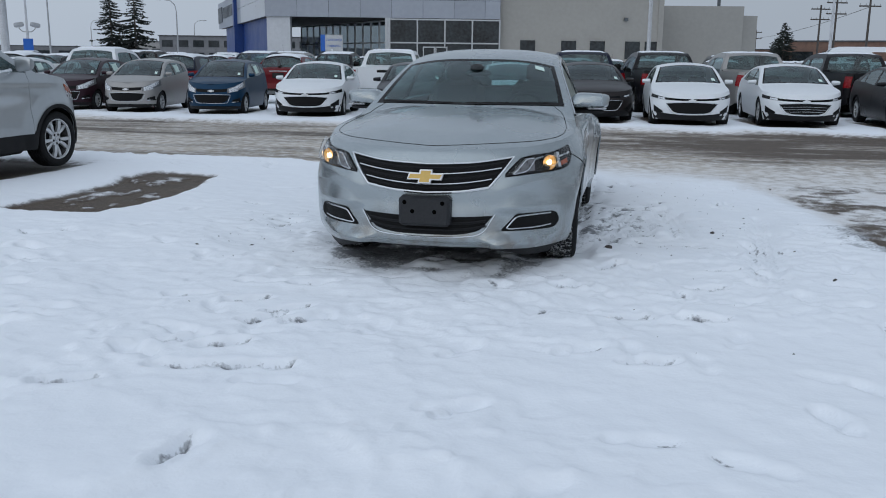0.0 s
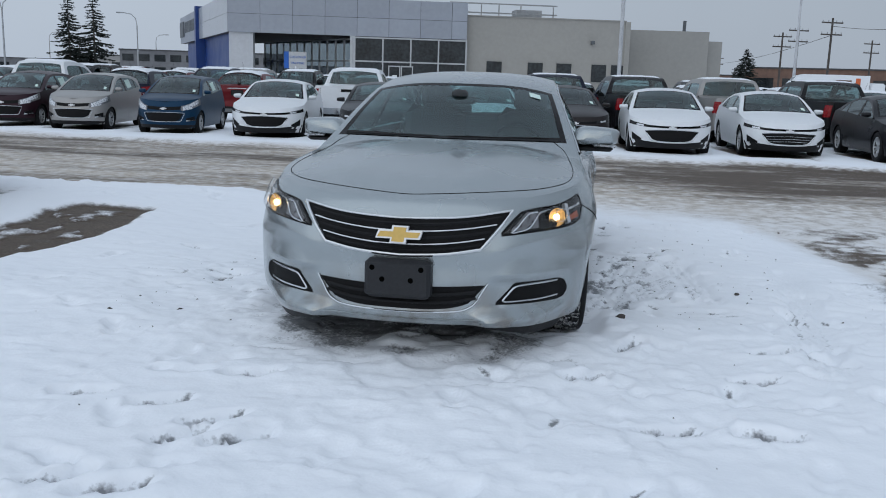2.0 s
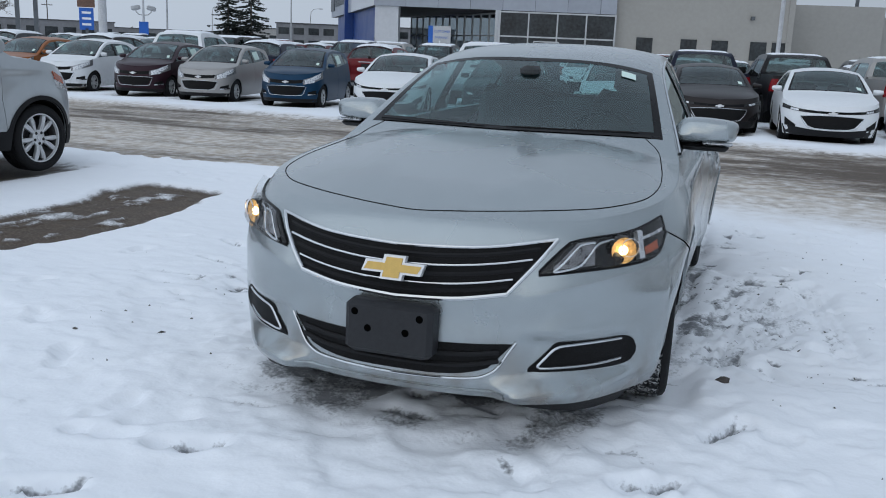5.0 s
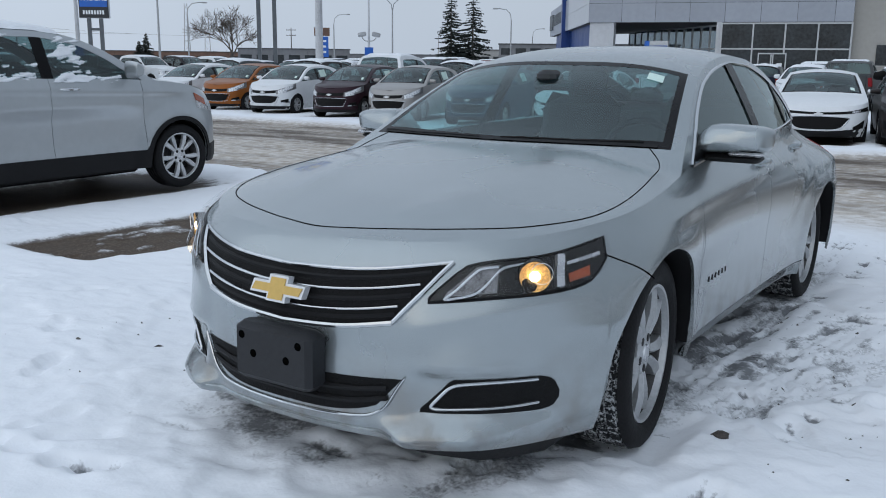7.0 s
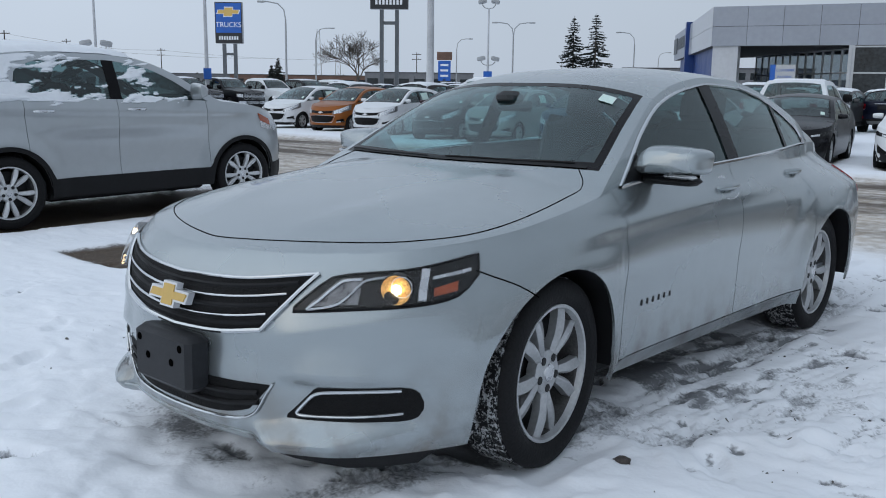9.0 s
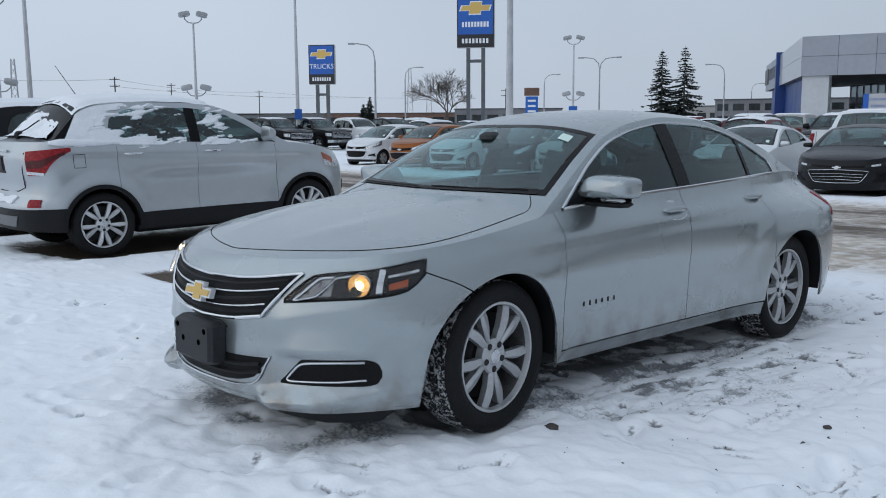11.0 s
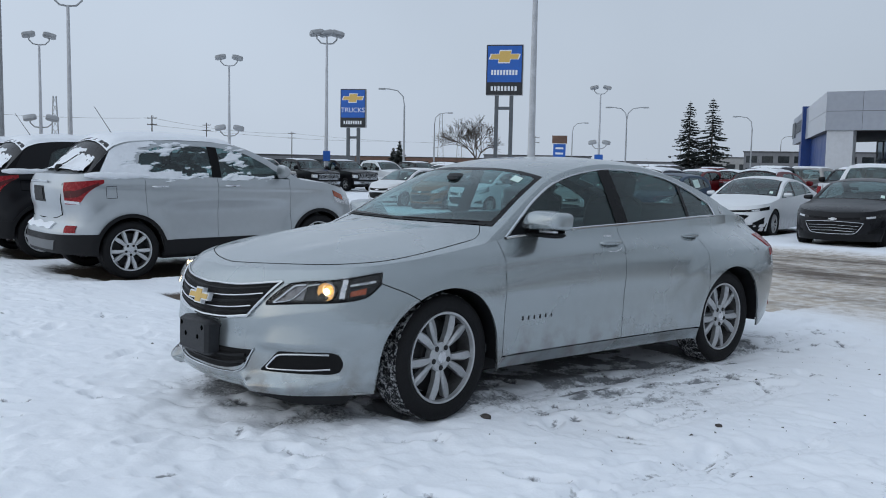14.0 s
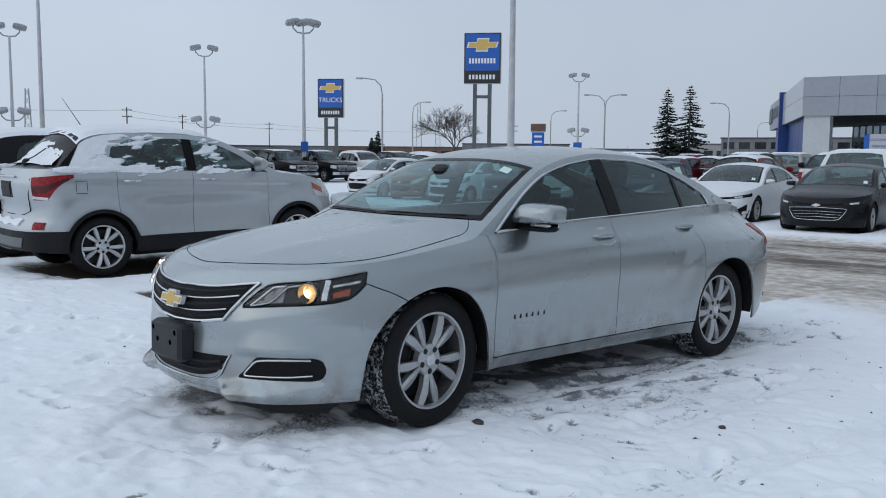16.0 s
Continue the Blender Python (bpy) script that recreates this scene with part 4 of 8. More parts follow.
def large_sedan(m):
    sh = SEDAN
    car = thing("sedan_car", "silver four-door sedan with lit headlamps on snow", "car", m=m)
    P = M["silver"]
    build_car(sh, car, dict(
        paint=P, q=1.5, rows=46, tuck=-0.012, crest=0.004, glass=M["side_glass"], screen=M["windscreen"], sill_top=0.318, sill_gap=0.012, inner_top=0.86,
        dlo=DLO,
        seams=[1.415, 2.545, 3.50], cowl=(1.33, 1.47), header=(1.96, 2.03), screen_u=0.93, backlight=((3.55, 3.72), (4.50, 4.46)), back_u=0.86,
        panes=[(1.51, 2.54), (2.67, 3.46), (3.50, 3.93)], posts=[(2.54, 2.67), (3.46, 3.50)]))
    put_wheels(car, sh, 0.766, 0.352, 0.235, 0.254, 5, True, 72, True, steer=5, tread="tread", rear_track=0.738)
    # bonnet gap
    gap = smooth_pts([(1.43, -0.82), (1.34, -0.89), (1.15, -0.905), (0.92, -0.925), (0.64, -0.945), (0.42, -0.90), (0.27, -0.73), (0.185, -0.40), (0.157, 0.0), (0.185, 0.40), (0.27, 0.73), (0.42, 0.90), (0.64, 0.945), (0.92, 0.925), (1.15, 0.905), (1.34, 0.89), (1.43, 0.82)], 8)
    part("bonnet_gap", tube([tuple(sh.top(y, u)) for y, u in gap], 0.0022, 5), M["plate_hole"], car, "dark gap round the bonnet")
    # grille
    g_lo, g_hi = lambda u: 0.560 + 0.034 * u * u, lambda u: 0.728 + 0.045 * u * u
    part("grille", front_panel(sh, 0.375, 0.515, g_lo, g_hi, 31, 6, 0.003), M["mesh"], car, "black slatted grille")
    rim = [(x, z) for x, z in ((0.0, 0.733), (0.26, 0.745), (0.525, 0.780), (0.48, 0.715), (0.43, 0.65), (0.385, 0.595), (0.2, 0.567), (0.0, 0.556))]
    for sg in (1, -1):
        part("grille_surround", front_bar(sh, [(sg * x, z) for x, z in rim[:3]], 0.006, 0.008), M["chrome"], car, "chrome grille surround")
        part("grille_surround", front_bar(sh, [(sg * x, z) for x, z in rim[2:6]], 0.008, 0.008), M["chrome"], car, "chrome grille surround")
        part("grille_surround", front_bar(sh, [(sg * x, z) for x, z in rim[5:]], 0.010, 0.008), M["chrome"], car, "chrome grille surround")
    for k, (t, hwid) in enumerate(((0.30, 0.40), (0.68, 0.455))):
        zz = lambda u: g_lo(u) + (g_hi(u) - g_lo(u)) * t
        for sg in (1, -1):
            part("grille_bar", front_bar(sh, [(sg * hwid * a, zz(a)) for a in (0.0, 0.25, 0.5, 0.75, 1.0)], 0.0045, 0.012), M["chrome"], car, "chrome grille bar")
    for t in (0.14, 0.48, 0.86):
        zz = lambda u: g_lo(u) + (g_hi(u) - g_lo(u)) * t
        hwid = 0.37 + 0.12 * t
        part("grille_slat", join(*[front_bar(sh, [(sg * hwid * a, zz(a)) for a in (0.0, 0.25, 0.5, 0.75, 1.0)], 0.008, 0.000, 6) for sg in (1, -1)]), M["trim"], car)
    # gold emblem, a slanted bar and a slanted block
    def emblem(kx, kz, y0, y1):
        grow = lambda x, z: (x + kx * (1 if x > 0 else -1), z + kz * (1 if z > 0 else -1))
        pts = [(-0.122, -0.019), (-0.048, -0.019), (-0.052, -0.041), (0.040, -0.041), (0.044, -0.019), (0.108, -0.019), (0.122, 0.019), (0.048, 0.019), (0.052, 0.041), (-0.040, 0.041), (-0.044, 0.019), (-0.108, 0.019)]
        return prism([grow(x, z) for x, z in pts], y0, y1)
    tilt = pose(0, -0.034, 0.660, rx=-8)
    part("emblem", moved(emblem(-0.016, -0.006, -0.005, 0.004), tilt), M["gold"], car, "gold emblem plaque", smooth=0)
    part("emblem_rim", moved(emblem(-0.006, 0.002, -0.001, 0.024), tilt), M["bright"], car, "bright emblem rim", smooth=0)
    # lower intake and its bright lip
    i_lo, i_hi = lambda u: 0.292 + 0.035 * u ** 4, lambda u: 0.405 + 0.012 * u * u
    part("lower_intake", front_panel(sh, 0.335, 0.412, i_lo, i_hi, 25, 5, 0.003), M["mesh"], car, "black lower air intake")
    for t in (0.3, 0.65):
        zz = lambda u: i_lo(u) + (i_hi(u) - i_lo(u)) * t
        part("intake_bar", join(*[front_bar(sh, [(sg * 0.37 * a, zz(a)) for a in (0.0, 0.33, 0.66, 1.0)], 0.009, 0.006, 6) for sg in (1, -1)]), M["trim"], car)
    fog_end = lambda t: max(0.0, (t - 0.80) / 0.20)
    fog_lo = lambda t: 0.318 + 0.042 * (1 - math.sqrt(max(0.0, 1 - fog_end(t) ** 2)))
    fog_hi = lambda t: 0.330 + 0.095 * min(1.0, t / 0.22) + 0.006 * t - 0.048 * (1 - math.sqrt(max(0.0, 1 - fog_end(t) ** 2)))
    for sg in (1, -1):
        part("intake_trim", front_bar(sh, [(sg * x, z) for x, z in ((0.425, 0.425), (0.40, 0.385), (0.355, 0.315), (0.29, 0.288), (0.15, 0.279), (0.0, 0.276))], 0.0045, 0.006), M["chrome"], car, "chrome intake trim")
        # fog lamp recess with its bright bracket
        part("fog_recess", lamp_patch(sh, sh.s_at_x(0.465, 0.37), sh.s_at_x(0.766, 0.37), fog_lo, fog_hi, 26, 5, 0.003, 0.02) if sg > 0 else
             mirrored(lamp_patch(sh, sh.s_at_x(0.465, 0.37), sh.s_at_x(0.766, 0.37), fog_lo, fog_hi, 26, 5, 0.003, 0.02)), M["mesh"], car, "black fog lamp recess")
        part("fog_trim", front_bar(sh, [(sg * x, z) for x, z in ((0.728, 0.346), (0.66, 0.338), (0.51, 0.333), (0.495, 0.340), (0.515, 0.368), (0.545, 0.402), (0.565, 0.411), (0.66, 0.419), (0.728, 0.420))], 0.0055, 0.008), M["chrome"], car, "chrome fog recess bracket")
    chin = front_panel(sh, 0.40, 0.40, lambda u: 0.218, lambda u: 0.245, 21, 3, 0.006, 0.03)
    part("bumper_lip", chin, P, car)
    under = front_panel(sh, 0.74, 0.80, lambda u: 0.200 - 0.055 * max(0.0, min(1.0, (abs(u) - 0.55) / 0.3)), lambda u: 0.225, 25, 3, -0.010, 0.06)
    part("front_valance", under, M["trim"], car, "black front valance")
    # plate bracket
    bracket = part("plate_bracket", box(-0.160, 0.165, -0.075, 0.02, 0.352, 0.540, 0.018), M["bracket"], car, "blank black plate bracket")
    for x, z in ((-0.120, 0.500), (0.120, 0.500), (-0.070, 0.445), (0.070, 0.445)):
        part("screw_hole", moved(lathe([(0.0, 0.0135), (0.001, 0.013), (0.001, 0.0)], 14, "y"), pose(x, -0.0752, z, rz=180)), M["plate_hole"], bracket)
    # headlamps
    s0, s1 = sh.s_at_x(0.478, 0.72), sh.s_at_y(0.55, 0.76)
    lo = curve([(0, 0.662), (0.3, 0.678), (0.7, 0.695), (0.86, 0.712), (0.95, 0.742), (1, 0.776)])
    hi = curve([(0, 0.676), (0.10, 0.735), (0.19, 0.772), (0.6, 0.797), (1, 0.836)])
    shell = lamp_patch(sh, s0, s1, lo, hi, 24, 7, 0.002, 0.02)
    face = lambda t, f, o: sh.side(s0 + (s1 - s0) * t, float(lo(t)) + (float(hi(t)) - float(lo(t))) * f) + o
    for sg in (1, -1):
        lamp = part("headlamp", shell if sg > 0 else mirrored(shell), M["lamp_dark"], car, "dark headlamp with a lit bulb")
        fl = (lambda g: g) if sg > 0 else mirrored
        panel = lamp_patch(sh, s0 + (s1 - s0) * 0.08, s0 + (s1 - s0) * 0.34, lambda t: float(lo(0.08 + 0.26 * t)) + 0.014, lambda t: float(lo(0.08 + 0.26 * t)) + 0.022 + 0.070 * min(1.0, t / 0.55), 10, 4, 0.005, 0.01)
        part("inner_reflector", fl(panel), M["lamp_grey"], lamp, "grey inner reflector")
        vee = [face(t, f, 0) for t, f in ((0.335, 0.86), (0.25, 0.86), (0.20, 0.70), (0.13, 0.42), (0.075, 0.16), (0.10, 0.13), (0.19, 0.14), (0.24, 0.22), (0.30, 0.50), (0.335, 0.70), (0.37, 0.82), (0.50, 0.88))]
        part("vee_trim", tube([(sg * float(p[0]) * 1.012, float(p[1]) - 0.012, float(p[2])) for p in smooth_pts([tuple(p) for p in vee], 3)], 0.0042, 6), M["chrome"], lamp, "bright line round the inner reflector")
        post = lamp_patch(sh, s0 + (s1 - s0) * 0.70, s0 + (s1 - s0) * 0.725, lambda t: float(lo(0.6)) + 0.018, lambda t: float(hi(0.6)) - 0.008, 5, 4, 0.008, 0.02)
        part("divider", fl(post), M["shroud"], lamp, "smoked divider")
        amb = lamp_patch(sh, s0 + (s1 - s0) * 0.745, s0 + (s1 - s0) * 0.88, lambda t: 0.716 + 0.014 * t, lambda t: 0.740 + 0.020 * t, 8, 3, 0.005, 0.01)
        part("side_marker", fl(amb), M["amber"], lamp, "amber side marker")
        rod = lamp_patch(sh, s0 + (s1 - s0) * 0.70, s0 + (s1 - s0) * 0.95, lambda t: 0.763 + 0.022 * t, lambda t: 0.772 + 0.024 * t, 8, 3, 0.006, 0.01)
        part("light_strip", fl(rod), M["lamp_silver"], lamp, "bright strip")
        c = Vector(sh.side(s0 + (s1 - s0) * 0.545, 0.746))
        c.x *= sg
        turn = Vector((1, 0, 0)).rotation_difference(Vector((0.52 * sg, -0.854, 0))).to_matrix().to_4x4()
        base = Matrix.Translation(c + Vector((0.010 * sg, -0.021, -0.004))) @ turn
        part("projector", moved(lathe([(-0.030, 0.051), (0.006, 0.050), (0.009, 0.049), (0.008, 0.0470), (0.002, 0.0465)], 32), base), M["shroud"], lamp, "smoked projector ring")
        part("bowl", moved(lathe([(0.007, 0.0475), (0.001, 0.042), (-0.006, 0.030), (-0.010, 0.0)], 32), base), M["bowl"], lamp, "amber lit reflector bowl")
        part("bulb", moved(lathe([(-0.011, 0.012), (0.000, 0.017), (0.006, 0.015), (0.010, 0.007), (0.011, 0.0)], 20), base), M["bulb"], lamp, "glowing warm bulb")
        ring_m = base @ Matrix.Translation((0.014, 0.020 * sg, 0.012))
        part("projector_ring", moved(lathe([(0.000, 0.034), (0.004, 0.0335), (0.004, 0.0315), (0.000, 0.031)], 32), ring_m), M["lamp_silver"], lamp, "thin bright projector ring")
        blade = lamp_patch(sh, s0 + (s1 - s0) * 0.655, s0 + (s1 - s0) * 0.70, lambda t: float(lo(0.62)) + 0.012, lambda t: float(hi(0.66)) - 0.008, 5, 5, 0.022, 0.02)
        part("bright_blade", fl(blade), M["lamp_silver"], lamp, "bright upright blade")
        edge = [face(t, 1.0, 0) for t in np.linspace(0, 1, 18)] + [face(t, 0.0, 0) for t in np.linspace(1, 0, 18)]
        edge = [(sg * float(p[0]) * 1.003, float(p[1]) - 0.003, float(p[2])) for p in edge]
        part("lamp_seal", tube(edge + edge[:1], 0.0045, 6, False), M["gloss_black"], lamp, "black lamp seal")
        lens = lamp_patch(sh, s0 + 0.004, s1 - 0.004, lambda t: float(lo(t)) + 0.003, lambda t: float(hi(t)) - 0.003, 24, 6, 0.032, 0.028)
        lens_ob = part("lens", fl(lens), M["lens"], lamp, "clear lamp lens")
        lens_ob.visible_shadow = False
        # seam from the lamp to the wheel arch
        part("wing_seam", tube([(sg * (float(p[0]) + 0.0005), float(p[1]), float(p[2])) for p in (sh.side(sh.s_at_y(y, z), z) for y, z in smooth_pts(((0.548, 0.788), (0.60, 0.766), (0.68, 0.733), (0.775, 0.680)), 6))], 0.0025, 5), M["plate_hole"], car, "dark bumper seam")
        # chrome round the side windows
        dl = curve(DLO)
        up = [sh.flank(y, float(dl(y))) for y in list(np.linspace(1.488, 3.78, 46)) + [3.82, 3.86, 3.89, 3.915, 3.93, 3.94]]
        dn = [sh.flank(y, float(sh.belt(y)) + 0.001) for y in np.linspace(3.94, 1.488, 40)]
        part("window_trim", tube([(sg * (float(p[0]) + 0.002), float(p[1]), float(p[2])) for p in up + dn], 0.0085, 6, False), M["chrome"], car, "chrome window surround")
        tri = flank_patch(sh, 1.50, 1.70, lambda y: float(sh.belt(y)) + 0.004, lambda y: float(dl(y)) - 0.003, 6, 4, 0.003, 0.003)
        part("mirror_sail", fl(tri), M["gloss_black"], car, "black sail panel")
        # door mirror
        mm = pose(sg * 0.697, 1.765, 1.01)
        mir = part("door_mirror", moved(wedge_mirror() if sg > 0 else mirrored(wedge_mirror()), mm), P, car, "silver door mirror")
        part("mirror_base", moved((box(0.02, 0.325, -0.085, 0.03, -0.008, 0.026, 0.016) if sg > 0 else mirrored(box(0.02, 0.325, -0.085, 0.03, -0.008, 0.026, 0.016))), mm), M["trim"], mir, "black mirror base")
        rep = box(0.20, 0.345, -0.095, -0.07, 0.020, 0.038, 0.008)
        part("indicator_strip", moved(rep if sg > 0 else mirrored(rep), mm), M["lamp_silver"], mir, "clear indicator strip")
        gl = box(0.10, 0.31, 0.024, 0.030, 0.02, 0.12, 0.003)
        part("mirror_glass", moved(gl if sg > 0 else mirrored(gl), mm), M["chrome"], mir, "mirror glass")
        # handles
        for yh, zh in ((2.42, 0.950), (3.40, 0.975)):
            x = float(sh.half(yh, zh))
            grip = tube([(sg * (x + d), yh + a, zh + b) for a, d, b in ((-0.105, -0.004, -0.004), (-0.085, 0.018, 0.0), (-0.03, 0.030, 0.003), (0.04, 0.030, 0.004), (0.085, 0.016, 0.003), (0.105, -0.004, 0.0))], [0.009, 0.016, 0.019, 0.019, 0.016, 0.009], 10)
            hd = part("door_handle", grip, P, car)
            cup = [[(sg * (float(sh.half(yh + r * 0.112 * math.cos(a), zh + r * 0.056 * math.sin(a))) + 0.0015), yh + r * 0.112 * math.cos(a), zh - 0.004 + r * 0.056 * math.sin(a)) for a in (2 * math.pi * i / 20 for i in range(21))] for r in (0.02, 0.5, 1.0)]
            part("handle_cup", sheet(np.array(cup), centre=(0, yh, zh)), M["lamp_silver"], hd, "shaded handle cup")
        # model badge as plain bars
        for k in range(6):
            y = 1.575 + k * 0.051
            x = float(sh.half(y, 0.525))
            b = box(0, 0.003, y, y + 0.011, 0.513 + 0.0004 * k, 0.538, 0.001)
            part("badge_bar", [(sg * (p[0] + x), p[1], p[2]) for p in b[0]] and ([(sg * (p[0] + x), p[1], p[2]) for p in b[0]], b[1] if sg > 0 else [tuple(reversed(f)) for f in b[1]]), M["dark_metal"], car, "small dark badge bar")
        em = [(float(sh.flank(4.10 + 0.03 * math.cos(a), 1.15 + 0.026 * math.sin(a))[0]), 4.10 + 0.03 * math.cos(a), 1.15 + 0.026 * math.sin(a)) for a in (math.pi * (0.25 + i / 8) for i in range(14))]
        part("pillar_badge", tube([(sg * (p[0] + 0.002), p[1], p[2]) for p in em], 0.004, 6), M["chrome"], car, "small chrome pillar badge")
        # tail lamp wrapping the corner
        tl = lamp_patch(sh, sh.s_at_y(4.50, 0.9), sh.s_at_x(0.52, 0.9, True), lambda t: 0.80 + 0.03 * t, lambda t: 0.955 - 0.01 * t, 14, 5, 0.006, 0.02)
        part("tail_lamp", fl(tl), M["red_lamp"], car, "red tail lamp")
        sm = lamp_patch(sh, sh.s_at_y(4.50, 0.4), sh.s_at_y(4.60, 0.4), lambda t: 0.40, lambda t: 0.425, 5, 3, 0.004, 0.01)
        part("rear_marker", fl(sm), M["red_lamp"], car, "small red side marker")
    part("rear_valance", front_panel(sh, 0.72, 0.72, lambda u: 0.26, lambda u: 0.40, 17, 3, 0.004, 0.03, True), M["trim"], car, "black rear valance")
    # wipers and cowl
    part("cowl_panel", top_patch(sh, lambda u: 1.335 + 0.14 * u * u, lambda u: 1.358 + 0.135 * u * u, -0.86, 0.86, 17, 3, 0.0, 0.004), M["trim"], car, "black wiper cowl")
    for pts in (((0.62, 1.47), (0.34, 1.405), (0.0, 1.385)), ((-0.10, 1.375), (-0.42, 1.405), (-0.68, 1.475))):
        arm = [(x, y - 0.02, float(sh.top(y - 0.02, x / float(sh.top(y - 0.02, 1.0)[0]))[2]) + 0.004) for x, y in smooth_pts(pts, 4)]
        wiper = part("wiper_arm", tube(arm, [0.0045] * len(arm), 6), M["trim"], car, "black wiper arm")
        part("wiper_blade", tube([(x, y + 0.010, z - 0.002) for x, y, z in arm[3:]], 0.004, 5), M["rubber"], wiper)
    # cabin
    part("dashboard", join(box(-0.70, 0.70, 1.52, 1.98, 0.72, 1.0, 0.06), both(box(0.20, 0.55, 1.72, 1.98, 0.92, 1.03, 0.04))), M["dash"], car, "grey dashboard")
    part("cabin_floor", box(-0.80, 0.80, 1.3, 4.2, 0.33, 0.38), M["dash"], car)
    part("parcel_shelf", box(-0.60, 0.60, 3.85, 4.45, 0.98, 1.02, 0.02), M["dash"], car)
    pair("door_card", box(0.74, 0.77, 1.5, 3.65, 0.36, 0.965, 0.01), M["dash"], car)
    wheel_path = [(0.36 + 0.185 * math.cos(a), 2.06 + 0.07 * math.sin(a), 0.97 + 0.17 * math.sin(a)) for a in (2 * math.pi * k / 24 for k in range(25))]
    part("steering_wheel", join(tube(wheel_path, 0.016, 8, False), box(0.29, 0.43, 2.04, 2.08, 0.92, 1.0, 0.02), box(0.19, 0.53, 2.05, 2.07, 0.955, 0.985, 0.01)), M["trim"], car, "black steering wheel")
    def seat(x, y):
        return join(moved(box(-0.26, 0.26, -0.27, 0.27, -0.08, 0.1, 0.06), pose(x, y, 0.60)), moved(box(-0.25, 0.25, -0.07, 0.08, 0.0, 0.62, 0.07), pose(x, y + 0.26, 0.64, rx=-16)), moved(box(-0.13, 0.13, -0.05, 0.05, 0.0, 0.2, 0.045), pose(x, y + 0.46, 1.215, rx=-12)))
    for x in (0.38, -0.38):
        part("front_seat", seat(x, 2.62), M["cloth"], car, "charcoal cloth front seat")
    part("rear_seat", join(box(-0.62, 0.62, 3.25, 3.8, 0.45, 0.68, 0.06), moved(box(-0.60, 0.60, -0.07, 0.08, 0.0, 0.56, 0.07), pose(0, 3.78, 0.64, rx=-20)), both(moved(box(0.22, 0.48, -0.05, 0.05, 0.0, 0.14, 0.045), pose(0, 4.0, 1.14, rx=-12)))), M["cloth"], car, "charcoal rear bench")
    mz = sh.top(1.86, 0.0)
    part("cabin_mirror", join(moved(box(-0.105, 0.105, -0.02, 0.02, -0.095, -0.045, 0.02), Matrix.Translation(mz)), moved(box(-0.05, 0.05, -0.10, 0.02, -0.06, 0.0, 0.02), Matrix.Translation(mz))), M["cloth"], car, "dark grey interior mirror")
    su = 0.495 / float(sh.top(1.88, 1.0)[0])
    stick = np.array([[sh.top(1.89 + 0.030 * b, su + 0.055 * a) for b in (-1, 0, 1)] for a in (-1, 0, 1)])
    part("sticker", sheet(stick, flange=0.0, offset=0.003), M["paper"], car, "pale inspection sticker on the screen")
    return car


SEDAN_CAR = large_sedan(pose(0.025, 0.0, 0.017, rx=-1.0))


STONES = ((1.14, 1.08, 0.036), (1.95, 2.05, 0.022))
M["rock"] = material("dark_brown_stone", (0.07, 0.06, 0.055), 0.85, vary=0.3, scale=25, bump=0.5, bump_scale=60)


# ---- ground: trodden snow, slushy driving lane, bare patch ----
def lattice(ix, iy, seed):
    n = (ix.astype(np.int64) * 374761393 + iy.astype(np.int64) * 668265263 + seed * 1442695041) & 0xFFFFFFFF
    n = ((n ^ (n >> 13)) * 1274126177) & 0xFFFFFFFF
    return ((n ^ (n >> 16)) & 0xFFFF) / 65535.0


def soft_noise(x, y, scale, seed=0, octaves=4):
    """Smooth noise from 0 to 1."""
    total, amp, norm = np.zeros_like(x), 1.0, 0.0
    for o in range(octaves):
        fx, fy = x * scale, y * scale
        ix, iy = np.floor(fx), np.floor(fy)
        tx, ty = fx - ix, fy - iy
        tx, ty = tx * tx * (3 - 2 * tx), ty * ty * (3 - 2 * ty)
        a, b = lattice(ix, iy, seed + o), lattice(ix + 1, iy, seed + o)
        c, d = lattice(ix, iy + 1, seed + o), lattice(ix + 1, iy + 1, seed + o)
        total += amp * ((a * (1 - tx) + b * tx) * (1 - ty) + (c * (1 - tx) + d * tx) * ty)
        norm += amp
        amp *= 0.5
        scale *= 2.03
    return total / norm


def step(a, b, x):
    t = np.clip((x - a) / (b - a), 0, 1)
    return t * t * (3 - 2 * t)


